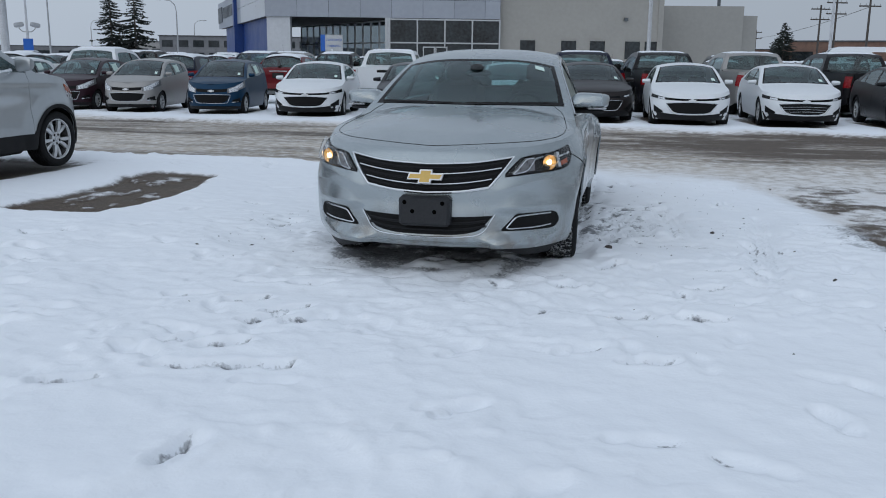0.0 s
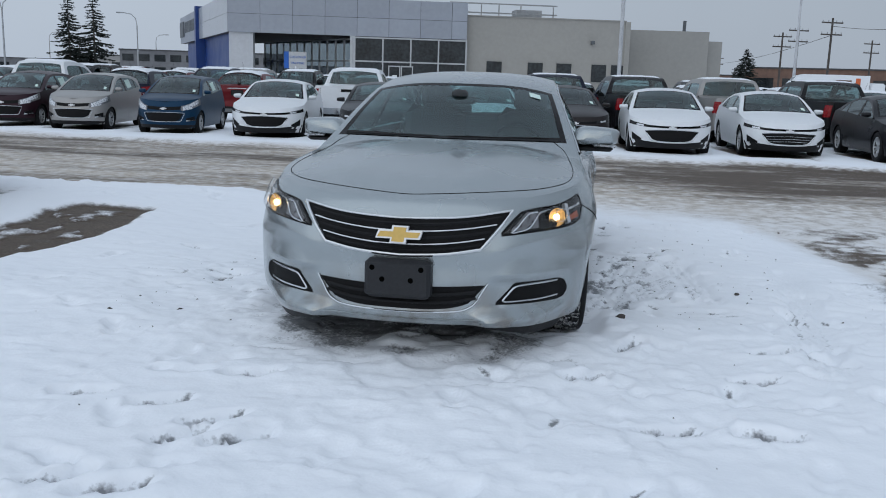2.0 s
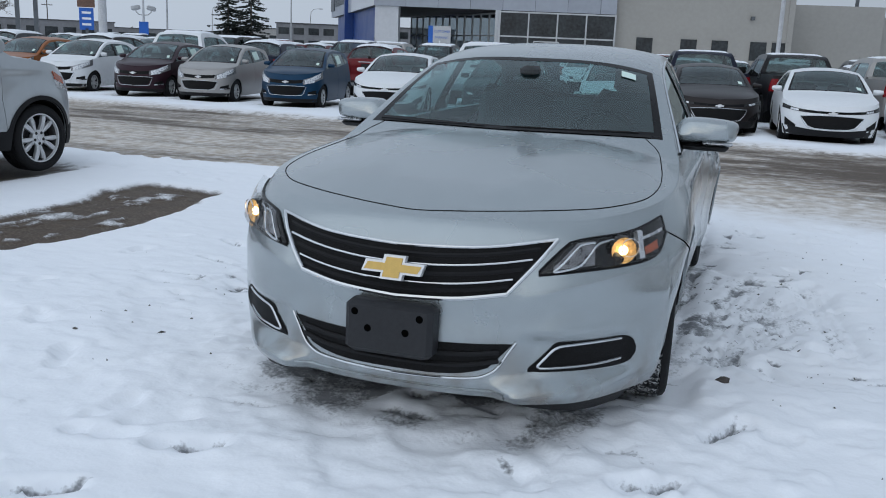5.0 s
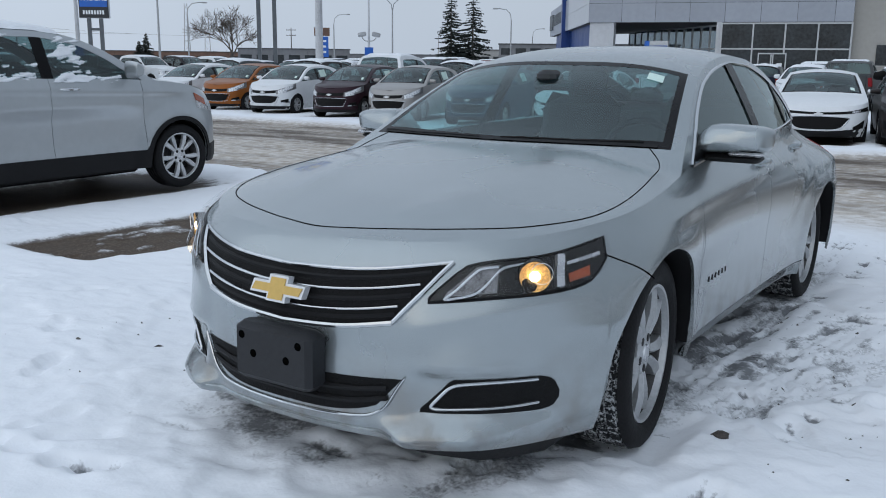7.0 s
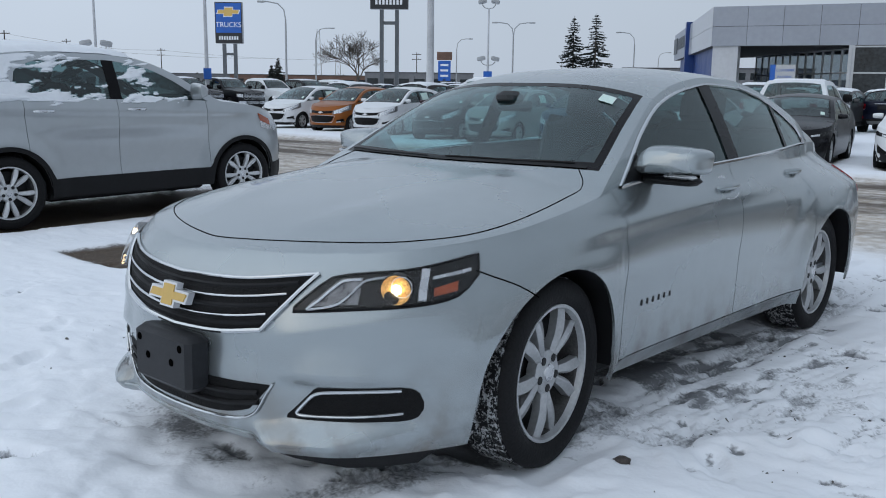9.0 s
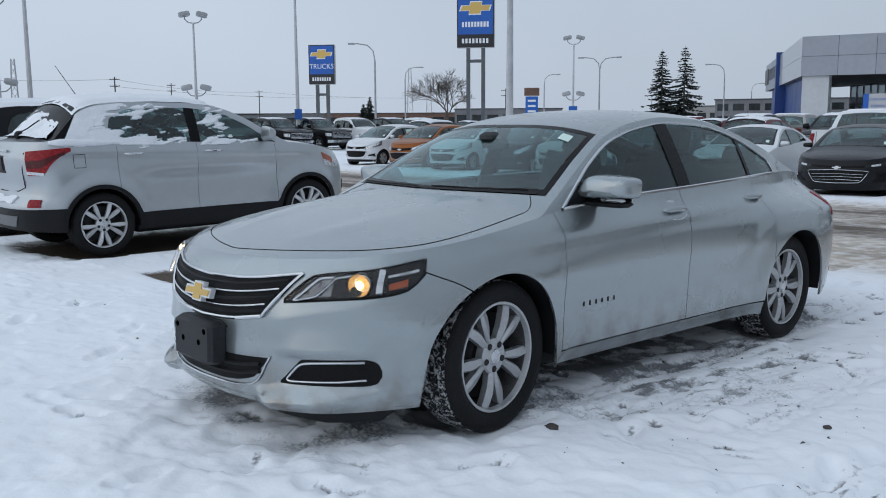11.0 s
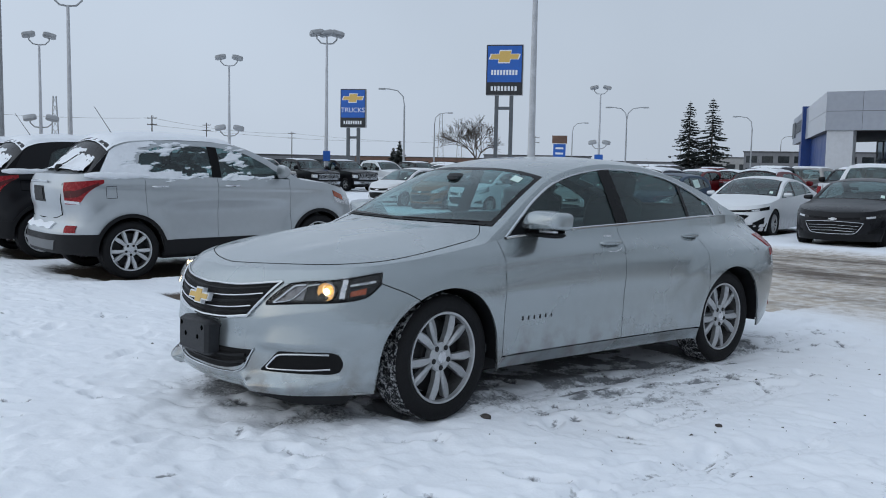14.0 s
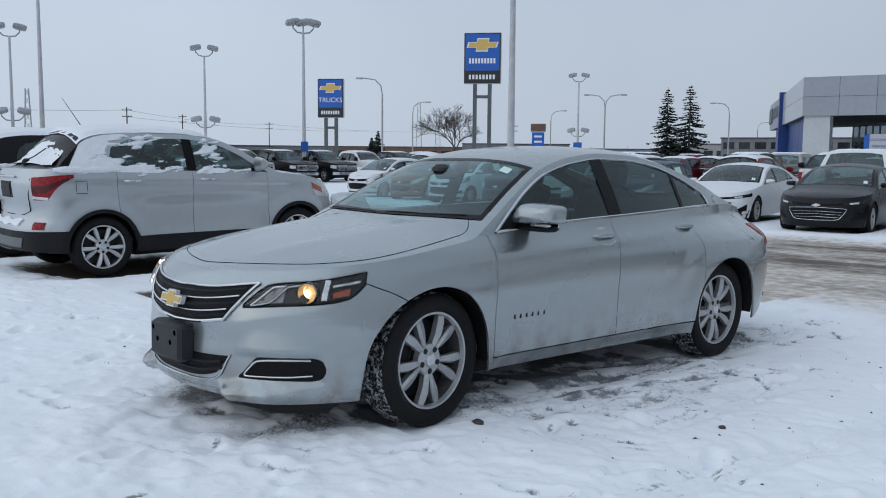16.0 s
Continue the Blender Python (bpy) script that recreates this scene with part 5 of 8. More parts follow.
def ground_fields(x, y):
    """Height, bareness (0 snow to 1 wet ground, with shade painted in under the sedan) and dirt of the ground."""
    wob = soft_noise(x, y, 0.5, 3, 3) - 0.5
    wob2 = soft_noise(x, y, 2.6, 9, 3) - 0.5
    base = -0.045 * step(0.8, 3.4, y) * step(-4.5, -2.5, x) * (1 - step(6, 9, y)) - (0.125 - 0.065 * step(-6, 2, x)) * step(8, 16, y) - 0.12 * step(18, 27, y)
    # near edge of the lane: level on one side, bending towards the viewer on the other
    bend = 6.25 - 0.55 * step(0.5, 2.6, x) - 6.0 * step(2.3, 3.9, x)
    near = step(-0.55, 1.25, y - bend - 0.9 * wob - 0.5 * wob2)
    hard = step(-0.12, 0.12, y - bend - 0.7 * wob - 0.5 * wob2)
    lane_near = np.where(x < 0, hard, near)
    edge_far = 14.4 - 0.04 * (x + 4) + 0.9 * (soft_noise(x, y, 0.45, 21, 3) - 0.5)
    lane = lane_near * (1 - step(-0.15, 0.15, y - edge_far))
    lane = lane * (1 - step(60, 80, np.abs(x)))
    lane = lane * np.where(x > 0, 0.45 + 0.55 * step(4.5, 9.0, y + 1.2 * wob), 1.0)
    # wheel ruts along the lane
    along = soft_noise(x * 0.13, y * 0.9, 1.0, 31, 3)
    along2 = soft_noise(x * 0.30 + 0.02 * y, y * 2.2, 1.0, 37, 4)
    thin = soft_noise(x * 0.40, y * 4.5, 1.0, 33, 3)
    far_band = np.exp(-((y - edge_far + 1.2) / 1.1) ** 4)
    near_band = np.exp(-((y - 8.0 - 0.10 * x) / 0.9) ** 4)
    brown = step(0.44, 0.60, along * 0.50 + along2 * 0.36 + thin * 0.14 + 0.14 * far_band + 0.07 * near_band - 0.06)
    # bare patch left by a parked car
    px = np.abs(x + 3.92 + 0.12 * np.sin(y * 1.7)) - 0.52 + 0.35 * wob + 0.25 * wob2
    py = np.abs(y - 3.15) - 1.45 + 0.3 * wob
    patch_m = (1 - step(-0.07, 0.07, px)) * (1 - step(-0.1, 0.1, py)) * (1 - 0.40 * step(0.66, 0.72, soft_noise(x * 2.2, y, 3.4, 55, 4)))
    # trodden strip beside the parked sedan, churned snow under it
    beside = np.exp(-((x - 1.15) / 0.75) ** 4) * step(0.9, 1.6, y) * (1 - step(5.2, 6.0, y))
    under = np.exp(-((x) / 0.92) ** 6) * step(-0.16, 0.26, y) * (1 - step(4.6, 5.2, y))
    trod = np.clip(beside + 0.8 * under, 0, 1)
    specks = step(0.70, 0.75, soft_noise(x * 1.0, y * 1.7, 7.5, 71, 3)) * trod
    specks2 = step(0.70, 0.75, soft_noise(x, y * 1.6, 7.0, 77, 3)) * np.exp(-((x + 1.55) / 0.6) ** 2 - ((y - 1.7) / 0.8) ** 2)
    sk = x - 0.16 * y
    streak = step(0.50, 0.62, 0.62 * soft_noise(sk * 12.0, y * 1.6, 1.0, 83, 3) + 0.38 * soft_noise(x, y, 2.4, 84, 3))
    mud = 0.90 * streak * (0.45 + 0.55 * step(0.42, 0.60, soft_noise(x * 1.6, y, 7.0, 85, 3))) * np.exp(-(np.maximum(x - 0.95, 0) / 0.55) ** 2) * step(0.2, 0.6, x) * step(1.15, 1.6, y) * (1 - step(3.3, 4.2, y))
    # shade below the sedan painted into the ground colour, mixed with wet slush
    shade_slush_under = under * step(-0.08, 0.40, y + 0.4 * wob2) * step(0.38, 0.56, soft_noise(x, y, 3.2, 81, 4)) * (0.70 + 0.2 * step(0.4, 0.9, y))
    bare = np.clip(np.maximum.reduce([lane * (0.36 + 0.20 * brown + 0.16 * step(8.2, 11.2, y + 1.6 * (along - 0.5)) * (0.35 + step(0.42, 0.58, 0.6 * thin + 0.4 * along2)) + 0.16 * step(0.5, 4.0, x) * step(6.5, 8.5, y)), patch_m * 0.97, specks * 0.9, specks2 * 0.9, shade_slush_under, mud * 0.95]), 0, 1)
    fade = step(2.6, 3.4, x) * step(-0.5, 1.5, y) * (1 - step(5, 6.5, y)) * step(0.5, 0.62, soft_noise(x, y, 0.8, 91, 4))
    bare = np.maximum(bare, fade * 0.75)
    track = np.exp(-((x - 3.75 - 0.22 * (2.5 - y) + 0.25 * wob) / 0.34) ** 4) * step(0.0, 1.0, y) * (1 - step(4.2, 6.0, y)) * (0.45 + 0.55 * step(0.42, 0.55, soft_noise(x, y, 3.4, 93, 4)))
    bare = np.maximum(bare, 0.80 * track)
    gravel = step(0.0, 0.10, x - 3.10 - 0.45 * np.abs(y - 1.9) ** 2 + 0.5 * wob + 0.35 * wob2) * step(0.6, 0.9, y + 0.4 * wob2) * (1 - step(2.7, 3.4, y + 0.8 * wob)) * (1 - step(4.6, 5.4, x))
    bare = np.maximum(bare, 0.95 * gravel * (1 - 0.4 * step(0.60, 0.68, soft_noise(x, y * 2.0, 3.0, 57, 3))))
    for cx in (-6.5, -9.3, -12.1, -14.9):
        spot = np.exp(-(np.abs(x - cx + 0.2 * wob) / 0.95) ** 8) * step(1.25, 1.7, y + 0.5 * wob2) * (1 - step(4.9, 5.4, y + 0.5 * wob2))
        bare = np.maximum(bare, 0.98 * spot)
        patch_m = np.maximum(patch_m, spot)
    for cx in (-22.0, -19.3, -17.1, -14.4, -12.3, -9.7, -7.0, -4.0, -1.5, 0.5, 2.6, 5.1, 7.9, 10.6):
        ny_ = 16.9 - 0.07 * (cx + 10)
        spot = np.exp(-(np.abs(x - cx + 0.17 * (y - ny_)) / 0.8) ** 8) * step(0.1, 0.5, y - ny_ + 0.4 * wob2) * (1 - step(3.2, 4.2, y - ny_))
        bare = np.maximum(bare, 0.95 * spot)
        patch_m = np.maximum(patch_m, spot)
    dirt = np.clip(np.maximum(lane, 0.8 * np.maximum(track, gravel)) + 0.10 * beside + 0.5 * patch_m, 0, 1)
    # relief
    flat = np.clip(lane + patch_m, 0, 1)
    lumps = 0.040 * (soft_noise(x, y, 0.7, 5, 3) - 0.5) + 0.017 * (soft_noise(x, y, 3.2, 6, 3) - 0.5)
    fine = 0.014 * (soft_noise(x, y, 11.0, 8, 3) - 0.5)
    h = base + (lumps + fine) * (1 - 0.85 * flat) + 0.03 * (1 - flat) - 0.02 * flat
    # trampled plates of crust with crisp edges, and crumbs
    pl = soft_noise(x, y, 2.1, 61, 3)
    near_zone = (1 - flat) * (np.abs(x) < 8) * (np.abs(y) < 8)
    walked = 0.10 + 0.62 * step(0.44, 0.60, soft_noise(x, y, 0.55, 63, 2))
    h += near_zone * walked * (0.022 * step(0.50, 0.535, pl) - 0.014 * step(0.40, 0.37, pl) + 0.012 * step(0.56, 0.58, soft_noise(x, y, 5.3, 64, 3)))
    h += near_zone * walked * 0.010 * step(0.64, 0.70, soft_noise(x, y, 13.0, 65, 2))
    churn = np.exp(-((x - 0.1) / 1.15) ** 4 - ((y - 0.35) / 0.75) ** 4)
    h += churn * (0.085 * (soft_noise(x, y, 4.5, 15, 4) - 0.5))
    h -= 0.028 * np.clip(specks + specks2, 0, 1) + 0.012 * mud
    h += 0.006 * flat * (soft_noise(x * 0.1, y * 3, 2.0, 41, 3) - 0.5)
    # low banks along both edges of the lane
    h += 0.07 * np.exp(-((y - edge_far - 0.35) / 0.35) ** 2) * (0.4 + soft_noise(x, y, 2.2, 43, 3)) * (np.abs(x) < 60)
    h += 0.035 * np.exp(-((y - bend + 0.35) / 0.25) ** 2) * (x < 0.5) * (0.3 + soft_noise(x, y, 2.6, 44, 3))
    # tyre prints: ribbed bands
    for cx, slope, y0, y1, wd in ((0.82, 0.0, 1.2, 6.2, 0.11), (1.00, 0.13, 1.25, 3.4, 0.12), (0.98, 0.42, 1.25, 2.6, 0.13), (1.75, -0.05, 1.6, 3.4, 0.11), (2.25, 0.12, 0.2, 3.2, 0.12), (-0.80, 0.0, 1.2, 6.2, 0.11), (0.75, 0.45, 2.2, 3.6, 0.12)):
        d = x - cx - slope * (y - 1.2)
        band = np.exp(-(d / wd) ** 6) * step(y0, y0 + 0.2, y) * (1 - step(y1 - 0.4, y1, y))
        ribs = 0.5 + 0.5 * np.tanh(3 * np.cos(d * 2 * math.pi / 0.062 + 1.4 * np.sin(y * 2 * math.pi / 0.11)))
        h -= band * (0.016 + 0.015 * ribs)
        bare = np.maximum(bare, band * ribs * 0.55 * step(0.4, 0.6, soft_noise(x, y, 2.0, 97, 3)))
    return h, bare, dirt


def dents(x, y, h, bare):
    """Footprints: a sole and a heel pressed into the snow, with a soft rim."""
    rnd = random.Random(11)
    prints = [(-0.60, -1.09, 40), (-0.84, -1.55, 35), (-0.61, -1.58, 30), (-0.69, -1.89, 10), (-0.46, -1.82, 15), (-0.31, -1.78, 10), (-0.36, -1.08, 35), (1.30, -0.58, 20), (1.69, -0.57, -10), (1.40, -1.37, 15), (-1.04, -2.18, 30), (-0.24, -2.71, 80),
              (-0.60, -0.34, 20), (-1.22, -0.74, 10), (-0.84, -0.78, 30), (-0.54, -0.91, 35), (0.95, 0.01, 30), (1.18, 0.57, 60), (1.77, 0.18, 15), (1.93, 0.65, 25), (-2.08, 2.13, -25), (-1.58, 1.76, -20), (-2.26, 2.68, -25), (1.40, 3.44, 20)]
    for k in range(75):
        a = rnd.uniform(-0.2, 2.4)
        d = rnd.uniform(1.2, 5.5)
        prints.append((0.3 + d * math.cos(a + 2.7), -0.8 - abs(d * math.sin(a)) * 0.5 + rnd.uniform(-0.5, 1.5), rnd.uniform(0, 180)))
    for k in range(60):
        prints.append((rnd.uniform(1.1, 3.2), rnd.uniform(-1.5, 5.6), rnd.uniform(0, 180)))
    for k in range(40):
        prints.append((rnd.uniform(-5.6, -1.2), rnd.uniform(-3, 6.0), rnd.uniform(0, 180)))
    for i, (px, py, ang) in enumerate(prints):
        near = (np.abs(x - px) < 0.3) & (np.abs(y - py) < 0.3)
        if not near.any():
            continue
        c, s = math.cos(radians(ang)), math.sin(radians(ang))
        dx, dy = x[near] - px, y[near] - py
        a, b = dx * c + dy * s, -dx * s + dy * c
        sole = np.exp(-(np.hypot((a - 0.05) / 0.095, b / 0.05)) ** 8) + 0.9 * np.exp(-(np.hypot((a + 0.10) / 0.05, b / 0.04)) ** 8)
        rim = np.exp(-((np.hypot(a / 0.17, b / 0.085) - 1.0) / 0.25) ** 2)
        depth = rnd.uniform(0.012, 0.034) if i >= 24 else 0.036
        h[near] += -depth * np.clip(sole, 0, 1) + 0.18 * depth * rim
        if i < 24:
            slit = np.exp(-(np.hypot((a - 0.02) / 0.13, (b - 0.022 - 1.2 * a * a) / 0.017)) ** 4)
            h[near] -= 0.030 * slit
            bare[near] = np.maximum(bare[near], slit * 0.85)
        if rnd.random() < 0.25:
            bare[near] = np.maximum(bare[near], np.exp(-(np.hypot((a - 0.1) / 0.05, b / 0.014)) ** 2) * 0.9)
    return h, bare


def axis_marks(lo, hi, fine, reach, growth=1.12):
    mid = list(np.arange(lo, hi, fine))
    out, d = [mid[-1]], fine
    while out[-1] < reach:
        d *= growth
        out.append(out[-1] + d)
    back, d = [mid[0]], fine
    while back[-1] > -reach:
        d *= growth
        back.append(back[-1] - d)
    return np.array(back[:0:-1] + mid + out[1:])


def ground_material():
    m = bpy.data.materials.new("snow_and_slush")
    m.use_nodes = True
    nt = m.node_tree
    b = nt.nodes["Principled BSDF"]
    def node(kind, **kw):
        n = nt.nodes.new(kind)
        for k, v in kw.items():
            n.inputs[k].default_value = v
        return n
    tc = node("ShaderNodeTexCoord")
    def att(name):
        a = nt.nodes.new("ShaderNodeAttribute")
        a.attribute_name = name
        return a.outputs["Fac"]
    def mixc(fac, a, c):
        n = nt.nodes.new("ShaderNodeMix")
        n.data_type = "RGBA"
        for sock, val in ((n.inputs[0], fac), (n.inputs[6], a), (n.inputs[7], c)):
            if isinstance(val, tuple):
                sock.default_value = val
            elif isinstance(val, float):
                sock.default_value = val
            else:
                nt.links.new(val, sock)
        return n.outputs[2]
    def noise_of(scale, detail=5.0):
        n = node("ShaderNodeTexNoise", Scale=scale, Detail=detail)
        nt.links.new(tc.outputs["Object"], n.inputs["Vector"])
        return n.outputs[0]
    def rng(v, a, c, d=0.0, e=1.0):
        n = node("ShaderNodeMapRange")
        for k, val in zip(("From Min", "From Max", "To Min", "To Max"), (a, c, d, e)):
            n.inputs[k].default_value = val
        nt.links.new(v, n.inputs["Value"])
        return n.outputs[0]
    def math_of(op, a, c):
        n = nt.nodes.new("ShaderNodeMath")
        n.operation = op
        for sock, val in zip(n.inputs, (a, c)):
            if isinstance(val, float):
                sock.default_value = val
            else:
                nt.links.new(val, sock)
        return n.outputs[0]
    bare, dirt = att("bare"), att("dirt")
    n_mid, n_fine, n_big = noise_of(7.0, 7.0), noise_of(60.0, 4.0), noise_of(0.8, 4.0)
    # break up the edge between snow and wet ground
    lane_map = nt.nodes.new("ShaderNodeMapping")
    lane_map.inputs["Scale"].default_value = (0.30, 1.0, 1.0)
    nt.links.new(tc.outputs["Object"], lane_map.inputs["Vector"])
    lane_noise = node("ShaderNodeTexNoise", Scale=2.2, Detail=7.0, Roughness=0.6)
    nt.links.new(lane_map.outputs[0], lane_noise.inputs["Vector"])
    n_lane = lane_noise.outputs[0]
    wobble = math_of("ADD", math_of("MULTIPLY", rng(n_mid, 0.3, 0.7, -0.5, 0.5), 0.45), math_of("MULTIPLY", rng(n_fine, 0.3, 0.7, -0.5, 0.5), 0.35))
    smooth = math_of("MULTIPLY", rng(n_lane, 0.3, 0.7, -0.5, 0.5), 0.38)
    on_lane = rng(dirt, 0.6, 0.9)
    wobble = math_of("ADD", math_of("MULTIPLY", wobble, rng(on_lane, 0.0, 1.0, 1.0, 0.35)), math_of("MULTIPLY", smooth, on_lane))
    cover = rng(math_of("ADD", bare, wobble), 0.30, 0.75)
    cover = math_of("MULTIPLY", cover, rng(bare, 0.02, 0.22))
    clean = mixc(n_big, (0.835, 0.865, 0.91, 1), (0.885, 0.905, 0.935, 1))
    grey = mixc(n_lane, (0.36, 0.295, 0.225, 1), (0.64, 0.585, 0.515, 1))
    snow = mixc(math_of("MULTIPLY", dirt, rng(n_mid, 0.25, 0.6, 0.45, 1.0)), clean, grey)
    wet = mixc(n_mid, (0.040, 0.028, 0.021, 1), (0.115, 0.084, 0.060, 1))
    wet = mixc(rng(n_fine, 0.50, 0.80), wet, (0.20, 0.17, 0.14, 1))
    # slush tones, which also colour the painted shade under the sedan
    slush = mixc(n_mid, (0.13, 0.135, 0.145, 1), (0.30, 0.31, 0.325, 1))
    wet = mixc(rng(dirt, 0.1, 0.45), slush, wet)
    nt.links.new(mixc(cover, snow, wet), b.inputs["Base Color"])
    nt.links.new(rng(cover, 0.0, 1.0, 0.75, 0.66), b.inputs["Roughness"])
    b.inputs["Specular IOR Level"].default_value = 0.24
    grains = nt.nodes.new("ShaderNodeTexNoise")
    grains.inputs["Scale"].default_value, grains.inputs["Detail"].default_value = 46.0, 5.0
    nt.links.new(tc.outputs["Object"], grains.inputs["Vector"])
    bp = nt.nodes.new("ShaderNodeBump")
    bp.inputs["Strength"].default_value, bp.inputs["Distance"].default_value = 0.16, 0.015
    nt.links.new(grains.outputs[0], bp.inputs["Height"])
    lumpy = nt.nodes.new("ShaderNodeTexNoise")
    lumpy.inputs["Scale"].default_value, lumpy.inputs["Detail"].default_value, lumpy.inputs["Roughness"].default_value = 7.0, 3.5, 0.5
    nt.links.new(tc.outputs["Object"], lumpy.inputs["Vector"])
    b2 = nt.nodes.new("ShaderNodeBump")
    b2.inputs["Strength"].default_value, b2.inputs["Distance"].default_value = 0.13, 0.05
    nt.links.new(lumpy.outputs[0], b2.inputs["Height"])
    nt.links.new(bp.outputs[0], b2.inputs["Normal"])
    nt.links.new(b2.outputs[0], b.inputs["Normal"])
    return m


def split_marks(lo, a, b, hi, coarse, fine, reach, growth):
    """Marks along an axis: fine from a to b, coarser to lo and hi, growing out to the horizon."""
    m = axis_marks(lo, hi, coarse, reach, growth)
    return np.concatenate([m[m < a], np.arange(a, b, fine), m[m >= b]])


gx, gy = split_marks(-6.2, -1.4, 3.4, 4.6, 0.035, 0.02, 900.0, 1.085), split_marks(-3.6, -2.6, 4.6, 6.4, 0.034, 0.02, 900.0, 1.075)
gxx, gyy = np.meshgrid(gx, gy)
gh, gbare, gdirt = ground_fields(gxx, gyy)
gh, gbare = dents(gxx, gyy, gh, gbare)


def ground_z(x, y):
    """Height of the ground sheet at a place."""
    i = int(np.clip(np.searchsorted(gx, x), 1, len(gx) - 1))
    j = int(np.clip(np.searchsorted(gy, y), 1, len(gy) - 1))
    return float(np.min(gh[j - 1:j + 1, i - 1:i + 1]))


# dip where the tyres stand
for wx, wy, rest in ((0.80, 0.99, 0.0), (0.82, 3.827, -0.05), (-0.77, 0.99, 0.0), (-0.77, 3.827, -0.05)):
    pad = np.exp(-(np.maximum(np.abs(gxx - wx) / 0.22, np.abs(gyy - wy) / 0.24)) ** 6)
    gh = gh * (1 - pad) + (rest + 0.004) * pad

nv = len(gx)
gverts = np.stack([gxx.ravel(), gyy.ravel(), gh.ravel()], axis=1)
idx = np.arange(len(gx) * len(gy)).reshape(len(gy), len(gx))
gfaces = np.stack([idx[:-1, :-1].ravel(), idx[:-1, 1:].ravel(), idx[1:, 1:].ravel(), idx[1:, :-1].ravel()], axis=1)
gme = bpy.data.meshes.new("ground")
gme.vertices.add(len(gverts))
gme.vertices.foreach_set("co", gverts.ravel())
gme.loops.add(gfaces.size)
gme.loops.foreach_set("vertex_index", gfaces.ravel())
gme.polygons.add(len(gfaces))
gme.polygons.foreach_set("loop_start", np.arange(0, gfaces.size, 4))
gme.update(calc_edges=True)
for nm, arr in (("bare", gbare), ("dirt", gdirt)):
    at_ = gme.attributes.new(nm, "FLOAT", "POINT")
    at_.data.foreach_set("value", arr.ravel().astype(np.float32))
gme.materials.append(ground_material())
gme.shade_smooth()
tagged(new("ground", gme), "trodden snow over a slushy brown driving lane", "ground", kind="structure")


def clods():
    """Dark flecks of frozen mud and grass scattered over the trodden snow."""
    r = random.Random(31)
    v, f = [], []
    spots = [(r.gauss(1.9, 0.6), r.uniform(0.4, 5.2)) for _ in range(110)] + [(r.gauss(1.25, 0.25), r.uniform(1.3, 3.4)) for _ in range(120)] + [(r.gauss(-1.6, 0.35), r.gauss(1.2, 0.7)) for _ in range(45)] + [(r.gauss(2.4, 0.8), r.uniform(-1.2, 2.5)) for _ in range(20)]
    for x, y in spots:
        s = 0.004 + 0.012 * r.random() ** 3
        st, an = r.uniform(1.0, 3.2), r.uniform(-0.6, 1.0)
        z = ground_z(x, y) + 0.004
        n = len(v)
        ring = []
        for k in range(6):
            t = 2 * math.pi * k / 6 + r.uniform(-0.3, 0.3)
            px, py = st * s * math.cos(t) * r.uniform(0.7, 1.2), s * math.sin(t) * r.uniform(0.6, 1.2)
            ring.append((x + px * math.cos(an) - py * math.sin(an), y + px * math.sin(an) + py * math.cos(an), z - 0.012))
        v += ring + [(x, y, z + s * 0.45)]
        f += [(n + k, n + (k + 1) % 6, n + 6) for k in range(6)]
    return v, f


tagged(part("mud_flecks", clods(), material("frozen_mud", (0.09, 0.085, 0.08), 0.8, vary=0.35, scale=30), None, "dark flecks of frozen mud on the snow", smooth=0), category="mud", kind="stuff")


def lump(seed, rx, ry, rz):
    r = random.Random(seed)
    v, f = [], []
    for i in range(5):
        a = math.pi * (i + 0.5) / 5 - math.pi / 2
        for k in range(8):
            t = 2 * math.pi * k / 8
            q = r.uniform(0.85, 1.12)
            v.append((rx * q * math.cos(a) * math.cos(t), ry * q * math.cos(a) * math.sin(t), rz * q * math.sin(a)))
    for i in range(4):
        f += [(i * 8 + k, i * 8 + (k + 1) % 8, i * 8 + 8 + (k + 1) % 8, i * 8 + 8 + k) for k in range(8)]
    f += [tuple(reversed(range(8))), tuple(range(32, 40))]
    return v, f


for sx, sy, sr in STONES:
    part_z = ground_z(sx, sy)
    tagged(part("stone", lump(int(sr * 900), sr, sr * 0.6, sr * 0.5), M["rock"], None, "", m=pose(sx, sy, part_z + sr * 0.35, rz=25)), "small dark stone lying on trodden snow", "stone", "loose stones")


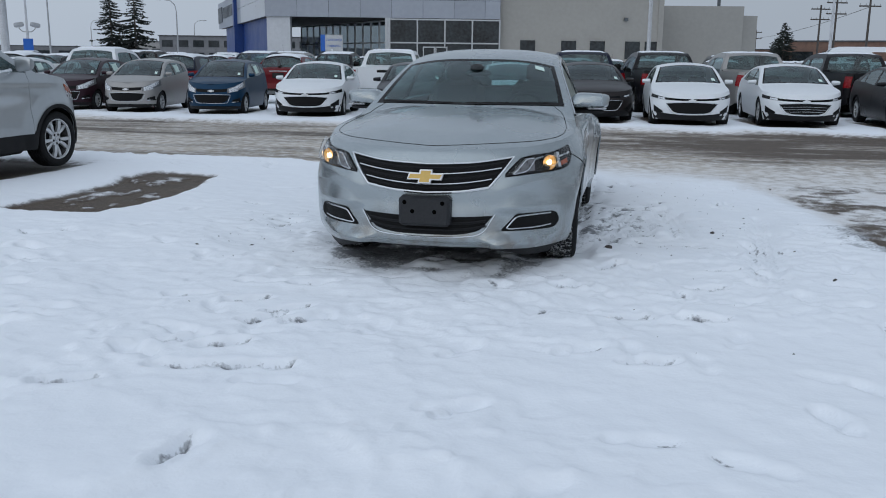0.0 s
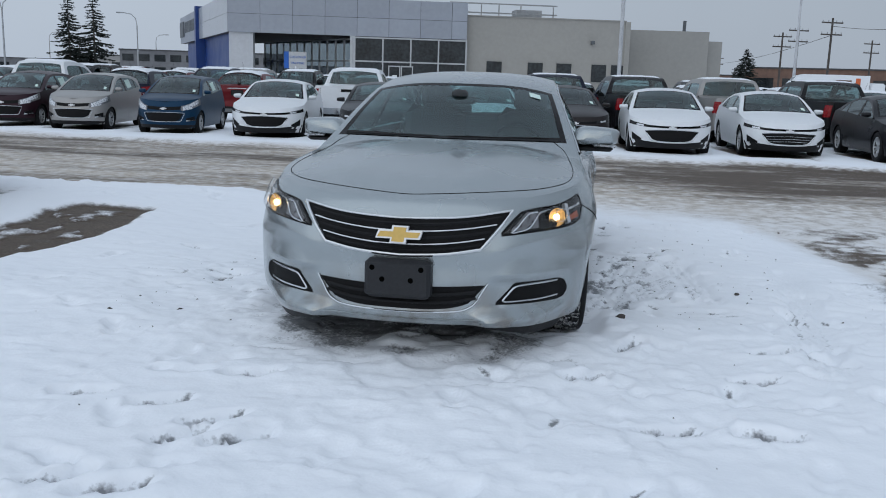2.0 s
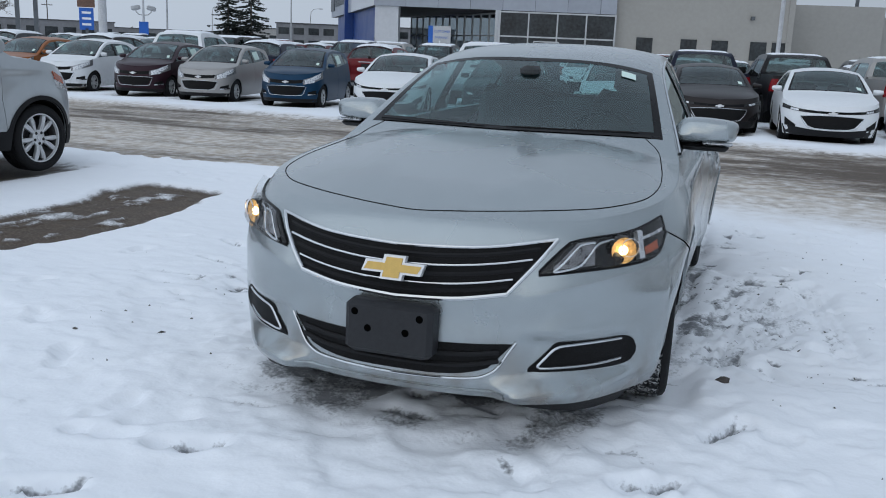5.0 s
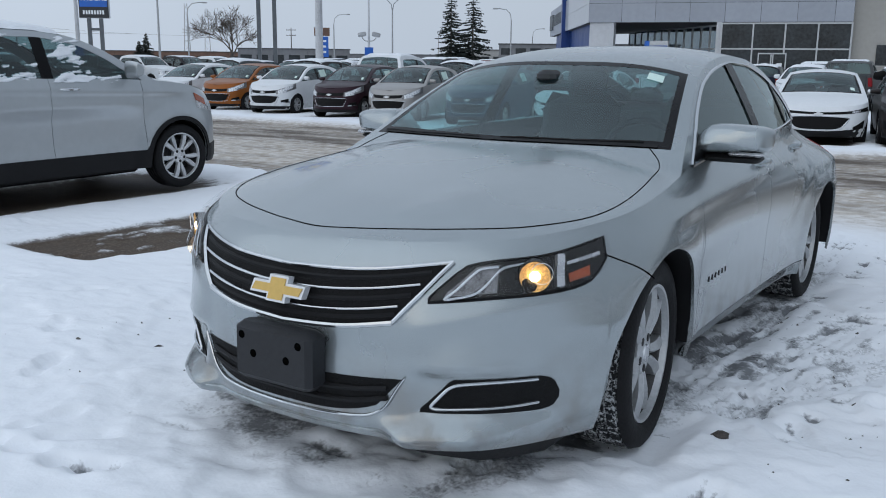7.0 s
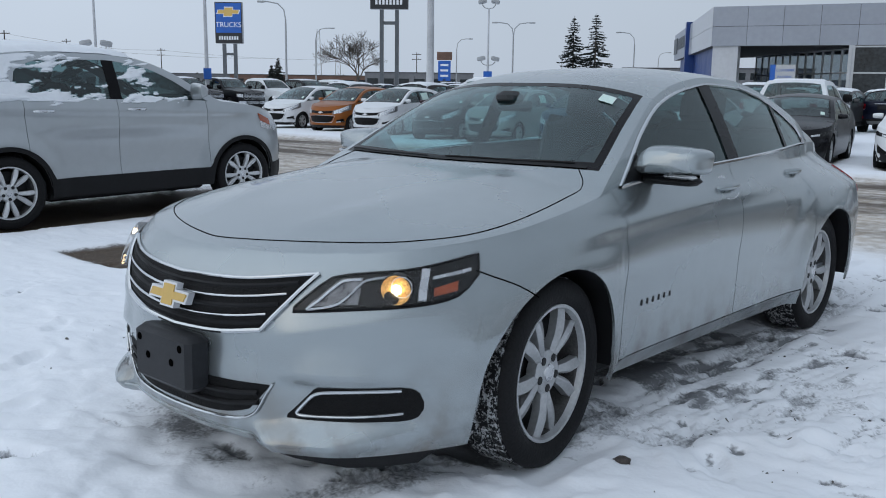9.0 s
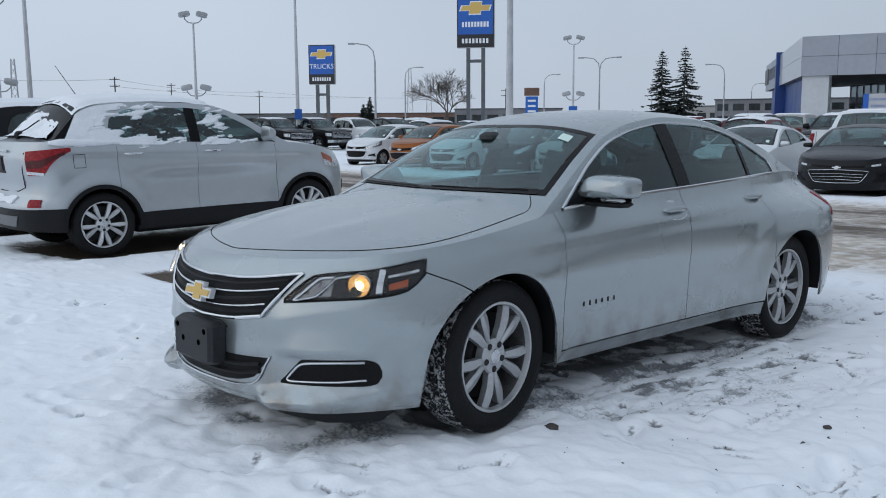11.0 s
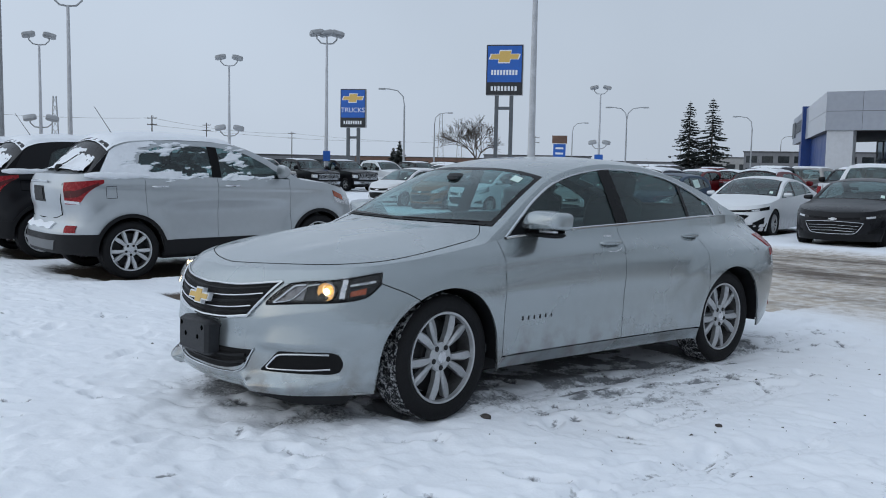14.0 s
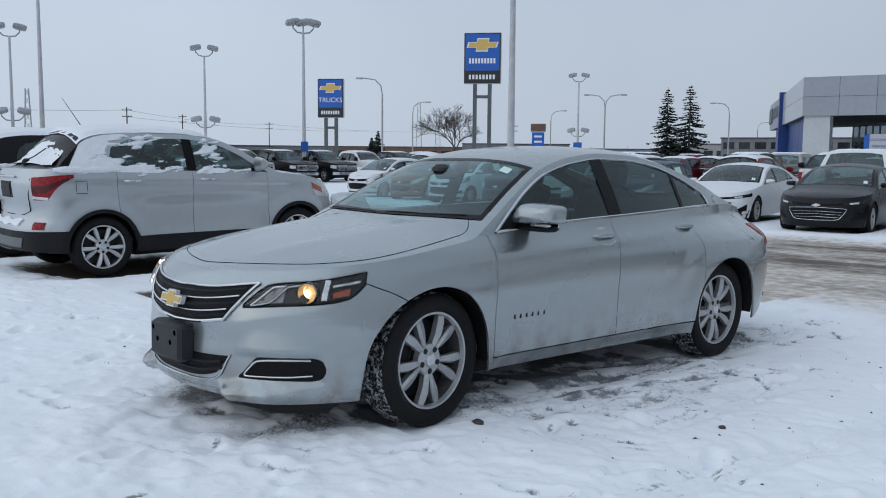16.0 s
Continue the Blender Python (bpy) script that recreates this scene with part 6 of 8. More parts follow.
# ---- shapes of the other cars on the lot ----
MIDSIZE = Shape(
    hw=0.915, front=[(0.15, 0.10), (0.25, 0.02), (0.40, 0.0), (0.55, 0.01), (0.68, 0.06), (0.75, 0.12), (0.9, 0.25)], rear=[(0.15, 4.8), (0.35, 4.9), (0.7, 4.92), (1.0, 4.86), (1.1, 4.82)],
    corner_f=0.85, corner_r=4.25, width=[(0.12, 0.93), (0.3, 0.975), (0.55, 1.0), (0.7, 0.995), (0.85, 0.965), (1.0, 0.925), (1.1, 0.9)],
    belt=[(0.0, 0.71), (0.35, 0.78), (0.8, 0.85), (1.3, 0.915), (2.5, 0.965), (3.6, 1.025), (4.3, 1.04), (4.9, 1.0)],
    spine=[(0.05, 0.71), (0.2, 0.78), (0.45, 0.855), (0.9, 0.935), (1.2, 0.975), (1.32, 1.01), (1.95, 1.32), (2.2, 1.405), (2.7, 1.46), (3.2, 1.44), (3.7, 1.33), (4.3, 1.14), (4.6, 1.10), (4.9, 1.06)],
    edge=[(1.3, 0.91), (1.6, 1.06), (1.95, 1.235), (2.2, 1.32), (2.6, 1.375), (3.0, 1.37), (3.4, 1.31), (3.8, 1.20), (4.2, 1.07), (4.4, 1.03)], y_a=1.3, y_c=4.4,
    sill=[(0.0, 0.2), (0.5, 0.17), (1.5, 0.18), (4.4, 0.22), (4.9, 0.27)], axles=(0.95, 3.78), tyre=0.335, arch=0.365)
HATCH = Shape(
    hw=0.795, front=[(0.15, 0.10), (0.3, 0.01), (0.5, 0.0), (0.68, 0.03), (0.78, 0.09), (0.85, 0.16), (1.0, 0.3)], rear=[(0.15, 3.48), (0.4, 3.6), (0.9, 3.58), (1.1, 3.52), (1.3, 3.45)],
    corner_f=0.72, corner_r=3.15, width=[(0.12, 0.93), (0.3, 0.975), (0.55, 1.0), (0.75, 0.99), (0.95, 0.95), (1.15, 0.90)],
    belt=[(0.0, 0.80), (0.3, 0.87), (0.7, 0.93), (1.0, 0.965), (2.3, 1.03), (3.0, 1.10), (3.5, 1.12)],
    spine=[(0.07, 0.80), (0.3, 0.90), (0.72, 0.985), (0.86, 1.03), (1.45, 1.335), (1.75, 1.44), (2.2, 1.485), (2.8, 1.475), (3.2, 1.42), (3.35, 1.35), (3.46, 1.18), (3.52, 1.12)],
    edge=[(0.84, 0.95), (1.1, 1.09), (1.45, 1.28), (1.75, 1.375), (2.2, 1.415), (2.8, 1.40), (3.15, 1.345), (3.35, 1.23), (3.46, 1.12)], y_a=0.84, y_c=3.46,
    sill=[(0.0, 0.2), (0.5, 0.17), (3.0, 0.18), (3.6, 0.25)], axles=(0.70, 3.08), tyre=0.295, arch=0.325)
def crossover_features(y, z):
    """Arch bulges, a shoulder and a scooped lower door."""
    y, z = np.asarray(y, float), np.asarray(z, float)
    crest = 1.02 + 0.035 * (y - 1.0)
    shoulder = 0.022 * np.where(z > crest, np.clip(1 - (z - crest) / 0.13, 0, 1), np.clip(1 - (crest - z) / 0.06, 0, 1) ** 1.3) * ease(0.6, 1.1, y) * ease(4.0, 3.5, y)
    scoop = 0.048 * np.exp(-((y - 2.15) / 0.85) ** 6) * np.exp(-((z - 0.66) / 0.22) ** 4)
    flare = 0.0
    for c in (0.86, 3.415):
        flare = flare + 0.032 * (1 - ease(0.43, 0.60, np.hypot(y - c, z - 0.34)))
    return shoulder - scoop + flare


CROSSOVER = Shape(
    hw=0.885, front=[(0.15, 0.10), (0.3, 0.01), (0.6, 0.0), (0.8, 0.03), (0.95, 0.10), (1.05, 0.2)], rear=[(0.15, 4.06), (0.35, 4.20), (0.54, 4.225), (0.61, 4.21), (0.67, 4.145), (0.78, 4.135), (0.93, 4.17), (1.06, 4.18), (1.16, 4.15), (1.25, 4.10), (1.5, 4.05)],
    corner_f=0.80, corner_r=3.72, width=[(0.12, 0.94), (0.35, 0.98), (0.6, 1.0), (0.85, 0.995), (1.05, 0.965), (1.25, 0.92)],
    belt=[(0.0, 0.93), (0.3, 1.01), (0.7, 1.09), (1.2, 1.145), (2.5, 1.185), (3.4, 1.215), (4.1, 1.225)],
    spine=[(0.10, 0.93), (0.3, 1.03), (0.7, 1.14), (1.05, 1.20), (1.65, 1.53), (1.95, 1.635), (2.4, 1.69), (3.0, 1.705), (3.35, 1.69), (3.58, 1.64), (3.68, 1.55), (3.90, 1.285), (4.0, 1.24), (4.13, 1.225)],
    edge=[(1.08, 1.13), (1.35, 1.28), (1.65, 1.46), (1.95, 1.57), (2.4, 1.622), (3.0, 1.63), (3.3, 1.61), (3.52, 1.55), (3.70, 1.40), (3.87, 1.222)], y_a=1.08, y_c=3.87, tumble=0.34, pr=3.2, qr=2.6,
    sill=[(0.0, 0.24), (0.5, 0.25), (3.4, 0.27), (4.2, 0.32)], axles=(0.86, 3.415), tyre=0.34, arch=0.385, features=crossover_features)
PICKUP = Shape(
    hw=1.02, front=[(0.25, 0.06), (0.4, 0.0), (0.9, 0.0), (1.1, 0.04), (1.2, 0.10), (1.3, 0.2)], rear=[(0.25, 5.7), (0.5, 5.82), (0.9, 5.80), (1.35, 5.80)],
    corner_f=0.45, corner_r=5.6, width=[(0.2, 0.96), (0.5, 0.99), (0.8, 1.0), (1.05, 0.985), (1.25, 0.95), (1.4, 0.93)], p=3.4, q=2.4, pr=4.5, qr=3.0,
    belt=[(0.0, 1.06), (0.3, 1.14), (0.9, 1.20), (1.5, 1.235), (2.5, 1.26), (3.7, 1.28), (3.9, 1.33), (5.8, 1.34)],
    spine=[(0.08, 1.06), (0.3, 1.2), (0.9, 1.285), (1.45, 1.33), (1.55, 1.37), (2.05, 1.74), (2.3, 1.845), (2.8, 1.905), (3.4, 1.90), (3.66, 1.85), (3.82, 1.55), (3.88, 1.37), (3.95, 1.345), (5.8, 1.345)],
    edge=[(1.5, 1.235), (1.8, 1.46), (2.1, 1.725), (2.35, 1.825), (2.9, 1.875), (3.4, 1.87), (3.66, 1.815), (3.82, 1.53), (3.9, 1.33)], y_a=1.5, y_c=3.9, tumble=0.22,
    sill=[(0.0, 0.36), (0.6, 0.34), (5.0, 0.36), (5.8, 0.5)], axles=(0.98, 4.66), tyre=0.41, arch=0.46)


def lot_car(kind, paint, m, label, group, snow=False, far=False):
    """One of the parked stock cars; kind picks the shape and the face."""
    sh = dict(sedan=MIDSIZE, hatch=HATCH, crossover=CROSSOVER, pickup=PICKUP)[kind]
    names = dict(sedan="sedan_car", hatch="hatchback_car", crossover="crossover_car", pickup="pickup_truck")
    car = thing(names[kind], label, "truck" if kind == "pickup" else "car", group, m=m)
    st = dict(paint=paint, q=0.45 if far else 0.62, every=3 if far else 2, far=far)
    if kind == "sedan":
        st.update(sill_top=0.27, dlo=[(1.45, 0.93), (1.7, 1.06), (1.95, 1.18), (2.2, 1.265), (2.6, 1.33), (3.0, 1.325), (3.4, 1.26), (3.7, 1.16), (3.88, 1.04)], seams=[1.45, 2.5, 3.5], cowl=(1.30, 1.42), header=(2.16, 2.2),
                  backlight=((3.45, 3.55), (4.32, 4.28)), panes=[(1.5, 2.44), (2.54, 3.40), (3.44, 3.86)], posts=[(2.44, 2.54), (3.40, 3.44)])
    elif kind == "hatch":
        st.update(sill_top=0.26, dlo=[(0.95, 0.965), (1.2, 1.10), (1.45, 1.225), (1.75, 1.32), (2.2, 1.36), (2.7, 1.34), (3.0, 1.24), (3.12, 1.11)], seams=[1.02, 1.98, 2.78], cowl=(0.82, 0.93), header=(1.70, 1.74),
                  backlight=((3.22, 3.24), (3.47, 3.46)), panes=[(1.0, 1.92), (2.02, 2.80), (2.84, 3.10)], posts=[(1.92, 2.02), (2.80, 2.84)], tail_name="tailgate")
    elif kind == "crossover":
        st.update(sill_top=0.33, clad=0.44, dlo=[(1.26, 1.148), (1.45, 1.25), (1.65, 1.375), (1.95, 1.505), (2.4, 1.565), (2.9, 1.565), (3.12, 1.52), (3.26, 1.42), (3.30, 1.213)], seams=[1.29, 2.30, 3.22], cowl=(1.03, 1.13), header=(1.92, 1.96),
                  backlight=((3.60, 3.60), (3.93, 3.87)), back_u=0.93, panes=[(1.30, 2.24), (2.36, 3.28)], posts=[(2.24, 2.36)], tail_name="tailgate", q=0.9 if snow else st["q"], rows=34 if snow else 9, every=1 if snow else st["every"])
    else:
        st.update(sill_top=0.47, dlo=[(1.68, 1.245), (1.85, 1.40), (2.1, 1.60), (2.35, 1.70), (2.9, 1.745), (3.4, 1.735), (3.6, 1.66), (3.68, 1.29)], seams=[1.62, 2.62, 3.62], cowl=(1.5, 1.6), header=(2.18, 2.22),
                  backlight=((3.70, 3.72), (3.87, 3.87)), panes=[(1.74, 2.56), (2.68, 3.66)], posts=[(2.56, 2.68)], tail_name="bed_cover")
    build_car(sh, car, st)
    wheel = dict(sedan=(0.79, 0.335, 0.225, 0.22), hatch=(0.68, 0.295, 0.18, 0.19), crossover=(0.775, 0.340, 0.252, 0.247), pickup=(0.89, 0.41, 0.27, 0.25))[kind]
    put_wheels(car, sh, *wheel, 5, kind != "pickup", 32 if kind == "crossover" and snow else 24, snow, far)
    dark = M["mesh"]

    def lamp_pair(name, s0, s1, lo, hi, mat, label, off=0.006):
        g = lamp_patch(sh, s0, s1, lo, hi, 9, 4, off, 0.02)
        return [part(name, q, mat, car, label) for q in (g, mirrored(g))]

    lin = lambda a, b: (lambda t: a + (b - a) * t)
    if kind == "sedan":
        part("grille", front_panel(sh, 0.42, 0.56, lambda u: 0.315 + 0.05 * u ** 4, lambda u: 0.565 - 0.03 * u * u, 15, 4, 0.004), dark, car, "black mesh grille")
        part("upper_grille", front_panel(sh, 0.50, 0.53, lambda u: 0.605 + 0.01 * u * u, lambda u: 0.645 + 0.022 * u * u, 15, 3, 0.004), M["gloss_black"], car, "slim black upper grille")
        part("lower_lip", front_panel(sh, 0.80, 0.86, lambda u: 0.17, lambda u: 0.285 + 0.075 * u * u, 15, 3, 0.006), M["trim"], car, "black front lip")
        for z, h in ((0.385, 0.42), (0.44, 0.46), (0.495, 0.48)):
            part("grille_bar", join(*[front_bar(sh, [(sg * h * a, z - 0.015 * a) for a in (0, 0.5, 1)], 0.005, 0.008, 5, n=3) for sg in (1, -1)]), M["chrome"], car, "chrome grille bar")
        for sg in (1, -1):
            part("grille_trim", front_bar(sh, [(sg * x, z) for x, z in ((0, 0.572), (0.3, 0.562), (0.565, 0.54), (0.50, 0.42), (0.40, 0.325), (0, 0.31))], 0.006, 0.007, 6, n=3), M["chrome"], car, "chrome grille trim")
        lamp_pair("headlamp", sh.s_at_x(0.50, 0.64), sh.s_at_y(0.60, 0.7), lin(0.615, 0.675), lin(0.66, 0.755), M["lamp_dark"], "dark slim headlamp")
        lamp_pair("lamp_reflector", sh.s_at_x(0.60, 0.64), sh.s_at_x(0.74, 0.66), lin(0.632, 0.65), lin(0.665, 0.69), M["lamp_silver"], "bright lamp reflector", 0.010)
        lamp_pair("fog_recess", sh.s_at_x(0.64, 0.4), sh.s_at_x(0.82, 0.4), lin(0.33, 0.34), lin(0.37, 0.50), dark, "black bumper vent")
        lamp_pair("tail_lamp", sh.s_at_y(4.45, 0.85), sh.s_at_x(0.45, 0.85, True), lin(0.76, 0.8), lin(0.93, 0.92), M["red_lamp"], "red tail lamp")
        mir, yb, zbm = (0.19, 0.12, 0.09), 1.62, 0.95
    elif kind == "hatch":
        part("grille", front_panel(sh, 0.40, 0.47, lambda u: 0.325 + 0.07 * u ** 4, lambda u: 0.555 - 0.02 * u * u, 15, 4, 0.004), dark, car, "black mesh grille")
        part("upper_grille", front_panel(sh, 0.40, 0.42, lambda u: 0.615 + 0.02 * u * u, lambda u: 0.695 + 0.02 * u * u, 13, 3, 0.004), dark, car, "slim black upper grille")
        for sg in (1, -1):
            part("grille_trim", front_bar(sh, [(sg * x, z) for x, z in ((0, 0.565), (0.3, 0.56), (0.50, 0.545), (0.46, 0.44), (0.40, 0.34), (0, 0.328))], 0.0055, 0.008, 6, n=3), M["chrome"], car, "chrome grille trim")
        part("lower_lip", front_panel(sh, 0.66, 0.70, lambda u: 0.17, lambda u: 0.25, 13, 3, 0.006), M["trim"], car, "black front lip")
        lamp_pair("headlamp", sh.s_at_x(0.42, 0.7), sh.s_at_y(0.62, 0.8), lin(0.595, 0.755), lin(0.715, 0.92), M["lamp_grey"], "tall swept grey headlamp")
        lamp_pair("lamp_reflector", sh.s_at_x(0.46, 0.7), sh.s_at_x(0.66, 0.7), lin(0.612, 0.655), lin(0.705, 0.800), M["lamp_silver"], "bright lamp reflector", 0.010)
        lamp_pair("fog_recess", sh.s_at_x(0.53, 0.4), sh.s_at_x(0.69, 0.4), lin(0.36, 0.37), lin(0.42, 0.47), dark, "black fog lamp recess")
        lamp_pair("fog_trim", sh.s_at_x(0.53, 0.4), sh.s_at_x(0.71, 0.4), lin(0.345, 0.36), lin(0.372, 0.392), M["chrome"], "chrome fog trim", 0.012)
        lamp_pair("tail_lamp", sh.s_at_y(3.2, 0.9), sh.s_at_x(0.50, 0.9, True), lin(0.78, 0.8), lin(1.02, 1.0), M["red_lamp"], "red tail lamp")
        mir, yb, zbm = (0.17, 0.12, 0.08), 1.12, 1.0
    elif kind == "crossover":
        part("grille", front_panel(sh, 0.45, 0.52, lambda u: 0.42, lambda u: 0.62, 13, 4, 0.016), dark, car, "black mesh grille")
        part("upper_grille", front_panel(sh, 0.42, 0.44, lambda u: 0.72, lambda u: 0.82, 13, 3, 0.004), dark, car, "black upper grille")
        lamp_pair("headlamp", sh.s_at_x(0.45, 0.8), sh.s_at_y(0.60, 0.9), lin(0.74, 0.84), lin(0.84, 0.96), M["lamp_silver"], "clear headlamp")
        lamp_pair("side_marker", sh.s_at_y(0.44, 0.9), sh.s_at_y(0.60, 0.9), lin(0.86, 0.92), lin(0.93, 1.0), M["amber"], "orange side marker", 0.010)
        lamp_pair("tail_lamp", sh.s_at_y(3.70, 1.0), sh.s_at_x(0.66, 1.0, True), curve([(0, 1.125), (0.35, 1.00), (0.62, 0.885), (1, 0.885)]), lin(1.16, 1.13), M["red_lamp"], "red tail lamp", 0.012)
        lamp_pair("lamp_band", sh.s_at_y(3.76, 1.0), sh.s_at_x(0.67, 1.0, True), curve([(0, 1.095), (0.35, 1.02), (0.62, 0.965), (1, 0.960)]), curve([(0, 1.125), (0.35, 1.075), (0.62, 1.040), (1, 1.035)]), M["red_dark"], "darker red band in the tail lamp", 0.016)
        lamp_pair("rear_reflector", sh.s_at_x(0.80, 0.55, True), sh.s_at_x(0.70, 0.55, True), lin(0.56, 0.56), lin(0.635, 0.635), M["red_lamp"], "red bumper reflector", 0.02)
        part("bumper_insert", front_panel(sh, 0.50, 0.56, lambda u: 0.36, lambda u: 0.47, 13, 3, 0.022, 0.03, True), M["grey_plastic"], car, "grey bumper insert")
        part("spoiler", top_patch(sh, 3.43, 3.595, -0.92, 0.92, 13, 5, 0.03, 0.012), M["gloss_black"], car, "black roof spoiler")
        part("plate", front_panel(sh, 0.16, 0.16, lambda u: 0.93, lambda u: 1.06, 5, 3, 0.012, 0.012, True), M["dark_metal"], car, "plain dark plate holder")
        part("plate_recess", front_panel(sh, 0.21, 0.20, lambda u: 0.90, lambda u: 1.085, 9, 3, 0.004, 0.012, True), M["trim"], car, "dark plate recess")
        part("tailgate_bar", front_bar(sh, [(-0.32, 1.135), (0, 1.14), (0.32, 1.135)], 0.014, 0.012, 8, True), M["chrome"], car, "chrome tailgate bar")
        for sg in (1, -1):
            quarter = flank_patch(sh, 3.52, 3.84, lambda y: min(float(sh.rail(y)[1]) - 0.004, float(sh.belt(y)) + max(0.03, (3.76 - y) / 0.60)), lambda y: float(sh.rail(y)[1]) - 0.002, 14, 4, 0.004, 0.006)
            part("quarter_panel", quarter if sg > 0 else mirrored(quarter), M["gloss_black"], car, "gloss black rear quarter panel")
            whites = lamp_patch(sh, sh.s_at_x(0.80, 1.0, True), sh.s_at_x(0.66, 1.0, True), lin(0.885, 0.90), lin(0.915, 0.93), 6, 3, 0.018, 0.015)
            part("reverse_lamp", whites if sg > 0 else mirrored(whites), M["lamp_silver"], car, "clear reversing lamp")
            shut = tube([front_point(sh, sg * x, z, 0.002, True) for x, z in ((0.62, 1.12), (0.60, 0.95), (0.58, 0.76), (0.45, 0.72), (0.0, 0.71))], 0.005, 5)
            part("tailgate_gap", shut, M["plate_hole"], car, "dark tailgate gap")
        knob = moved(lathe([(0.0, 0.05), (0.05, 0.045), (0.07, 0.02), (0.072, 0.0)], 14, "y"), pose(0, 3.92, 1.29))
        part("wiper_hub", knob, M["trim"], car, "black wiper hub")
        wip = tube([(0.0, 3.98, 1.30), (-0.15, 3.90, 1.36), (-0.32, 3.82, 1.45)], 0.007, 6)
        part("rear_wiper", wip, M["trim"], car, "black rear wiper")
        part("aerial", tube([(0, 3.28, 1.68), (0, 3.35, 1.79), (0, 3.51, 2.04)], [0.006, 0.004, 0.003], 5), M["trim"], car, "black roof aerial")
        ring = [(-(float(sh.half(3.62 + 0.075 * math.cos(a), 1.02 + 0.085 * math.sin(a))) + 0.001), 3.62 + 0.075 * max(-0.8, min(0.8, 1.2 * math.cos(a))), 1.02 + 0.085 * max(-0.8, min(0.8, 1.2 * math.sin(a)))) for a in (2 * math.pi * k / 24 for k in range(25))]
        part("fuel_flap_gap", tube(ring, 0.003, 5, False), M["plate_hole"], car, "thin fuel flap gap")
        mir, yb, zbm = (0.20, 0.19, 0.10), 1.46, 1.16
        for yh in (2.10, 3.04):
            for sg in (1, -1):
                x = float(sh.half(yh, 1.08))
                part("door_handle", tube([(sg * (x + d), yh + a, 1.08) for a, d in ((-0.10, -0.003), (-0.08, 0.018), (0, 0.03), (0.08, 0.018), (0.10, -0.003))], [0.009, 0.014, 0.017, 0.014, 0.009], 8), M["chrome"] if snow else paint, car)
    else:
        part("grille", front_panel(sh, 0.70, 0.74, lambda u: 0.66, lambda u: 1.02, 13, 4, 0.004), dark, car, "large black grille")
        for z in (0.72, 0.79, 0.86, 0.93, 1.0):
            part("grille_bar", join(*[front_bar(sh, [(sg * 0.70 * a, z) for a in (0, 0.5, 1)], 0.016, 0.012, 5, n=2) for sg in (1, -1)]), M["chrome"], car, "chrome grille bar")
        part("front_bumper", front_panel(sh, 0.93, 0.93, lambda u: 0.44, lambda u: 0.60, 13, 3, 0.04, 0.05), M["chrome"], car, "chrome front bumper")
        lamp_pair("headlamp", sh.s_at_x(0.74, 0.9), sh.s_at_y(0.32, 0.9), lin(0.80, 0.84), lin(1.0, 1.0), M["lamp_silver"], "clear headlamp")
        lamp_pair("tail_lamp", sh.s_at_y(5.62, 1.1), sh.s_at_x(0.86, 1.1, True), lin(0.94, 0.94), lin(1.25, 1.25), M["red_lamp"], "tall red tail lamp", 0.012)
        part("rear_bumper", front_panel(sh, 0.93, 0.93, lambda u: 0.50, lambda u: 0.68, 13, 3, 0.07, 0.08, True), M["chrome"], car, "chrome rear bumper")
        part("tailgate_handle", front_panel(sh, 0.16, 0.16, lambda u: 1.17, lambda u: 1.25, 5, 3, 0.008, 0.012, True), M["gloss_black"], car, "black tailgate handle")
        for sg in (1, -1):
            part("tailgate_gap", tube([front_point(sh, sg * 0.795, z, 0.002, True) for z in (0.74, 1.0, 1.30)], 0.006, 5), M["plate_hole"], car, "dark tailgate gap")
        mir, yb, zbm = (0.25, 0.26, 0.10), 1.75, 1.25
    if kind in ("sedan", "hatch") and not far:
        zc = 0.615 if kind == "sedan" else 0.655
        bow = [(-0.085, -0.013), (-0.033, -0.013), (-0.036, -0.030), (0.028, -0.030), (0.031, -0.013), (0.075, -0.013), (0.085, 0.013), (0.033, 0.013), (0.036, 0.030), (-0.028, 0.030), (-0.031, 0.013), (-0.075, 0.013)]
        part("emblem", moved(prism(bow, -0.02, 0.03), pose(0, float(sh.front(zc)) - 0.004, zc)), M["bright"], car, "small bright emblem", smooth=0)
    if kind in ("sedan", "hatch") and not far:
        yc = st["cowl"][0]
        tag = top_patch(sh, yc + 0.16, yc + 0.27, 0.66, 0.76, 3, 3, 0.0, 0.006)
        part("window_tag", tag, M["paper"], car, "pale paper tag in the windscreen")
    if kind == "hatch":
        for sg in (1, -1):
            page = flank_patch(sh, 2.12, 2.50, lambda y: float(sh.belt(y)) + 0.06, lambda y: float(sh.belt(y)) + 0.27, 5, 3, 0.0, 0.004)
            part("price_sheet", page if sg > 0 else mirrored(page), M["paper"], car, "pale price sheet in the rear window")
            lamp = lamp_patch(sh, sh.s_at_x(0.60, 0.75), sh.s_at_y(0.50, 0.8), lin(0.685, 0.775), lin(0.785, 0.875), 8, 3, 0.011, 0.02)
            part("lamp_reflector", lamp if sg > 0 else mirrored(lamp), M["lamp_silver"], car, "bright lamp reflector")
    for sg in (1, -1):
        g = moved(mirror_geo(*mir), pose(float(sh.half(yb, zbm - 0.03)) - 0.05, yb, zbm))
        part("door_mirror", g if sg > 0 else mirrored(g), M["gloss_black"] if kind in ("pickup",) else paint, car)
    if far:
        return car
    # cabin in outline
    y0, y1 = st["cowl"][0] + 0.35, st["backlight"][0][0]
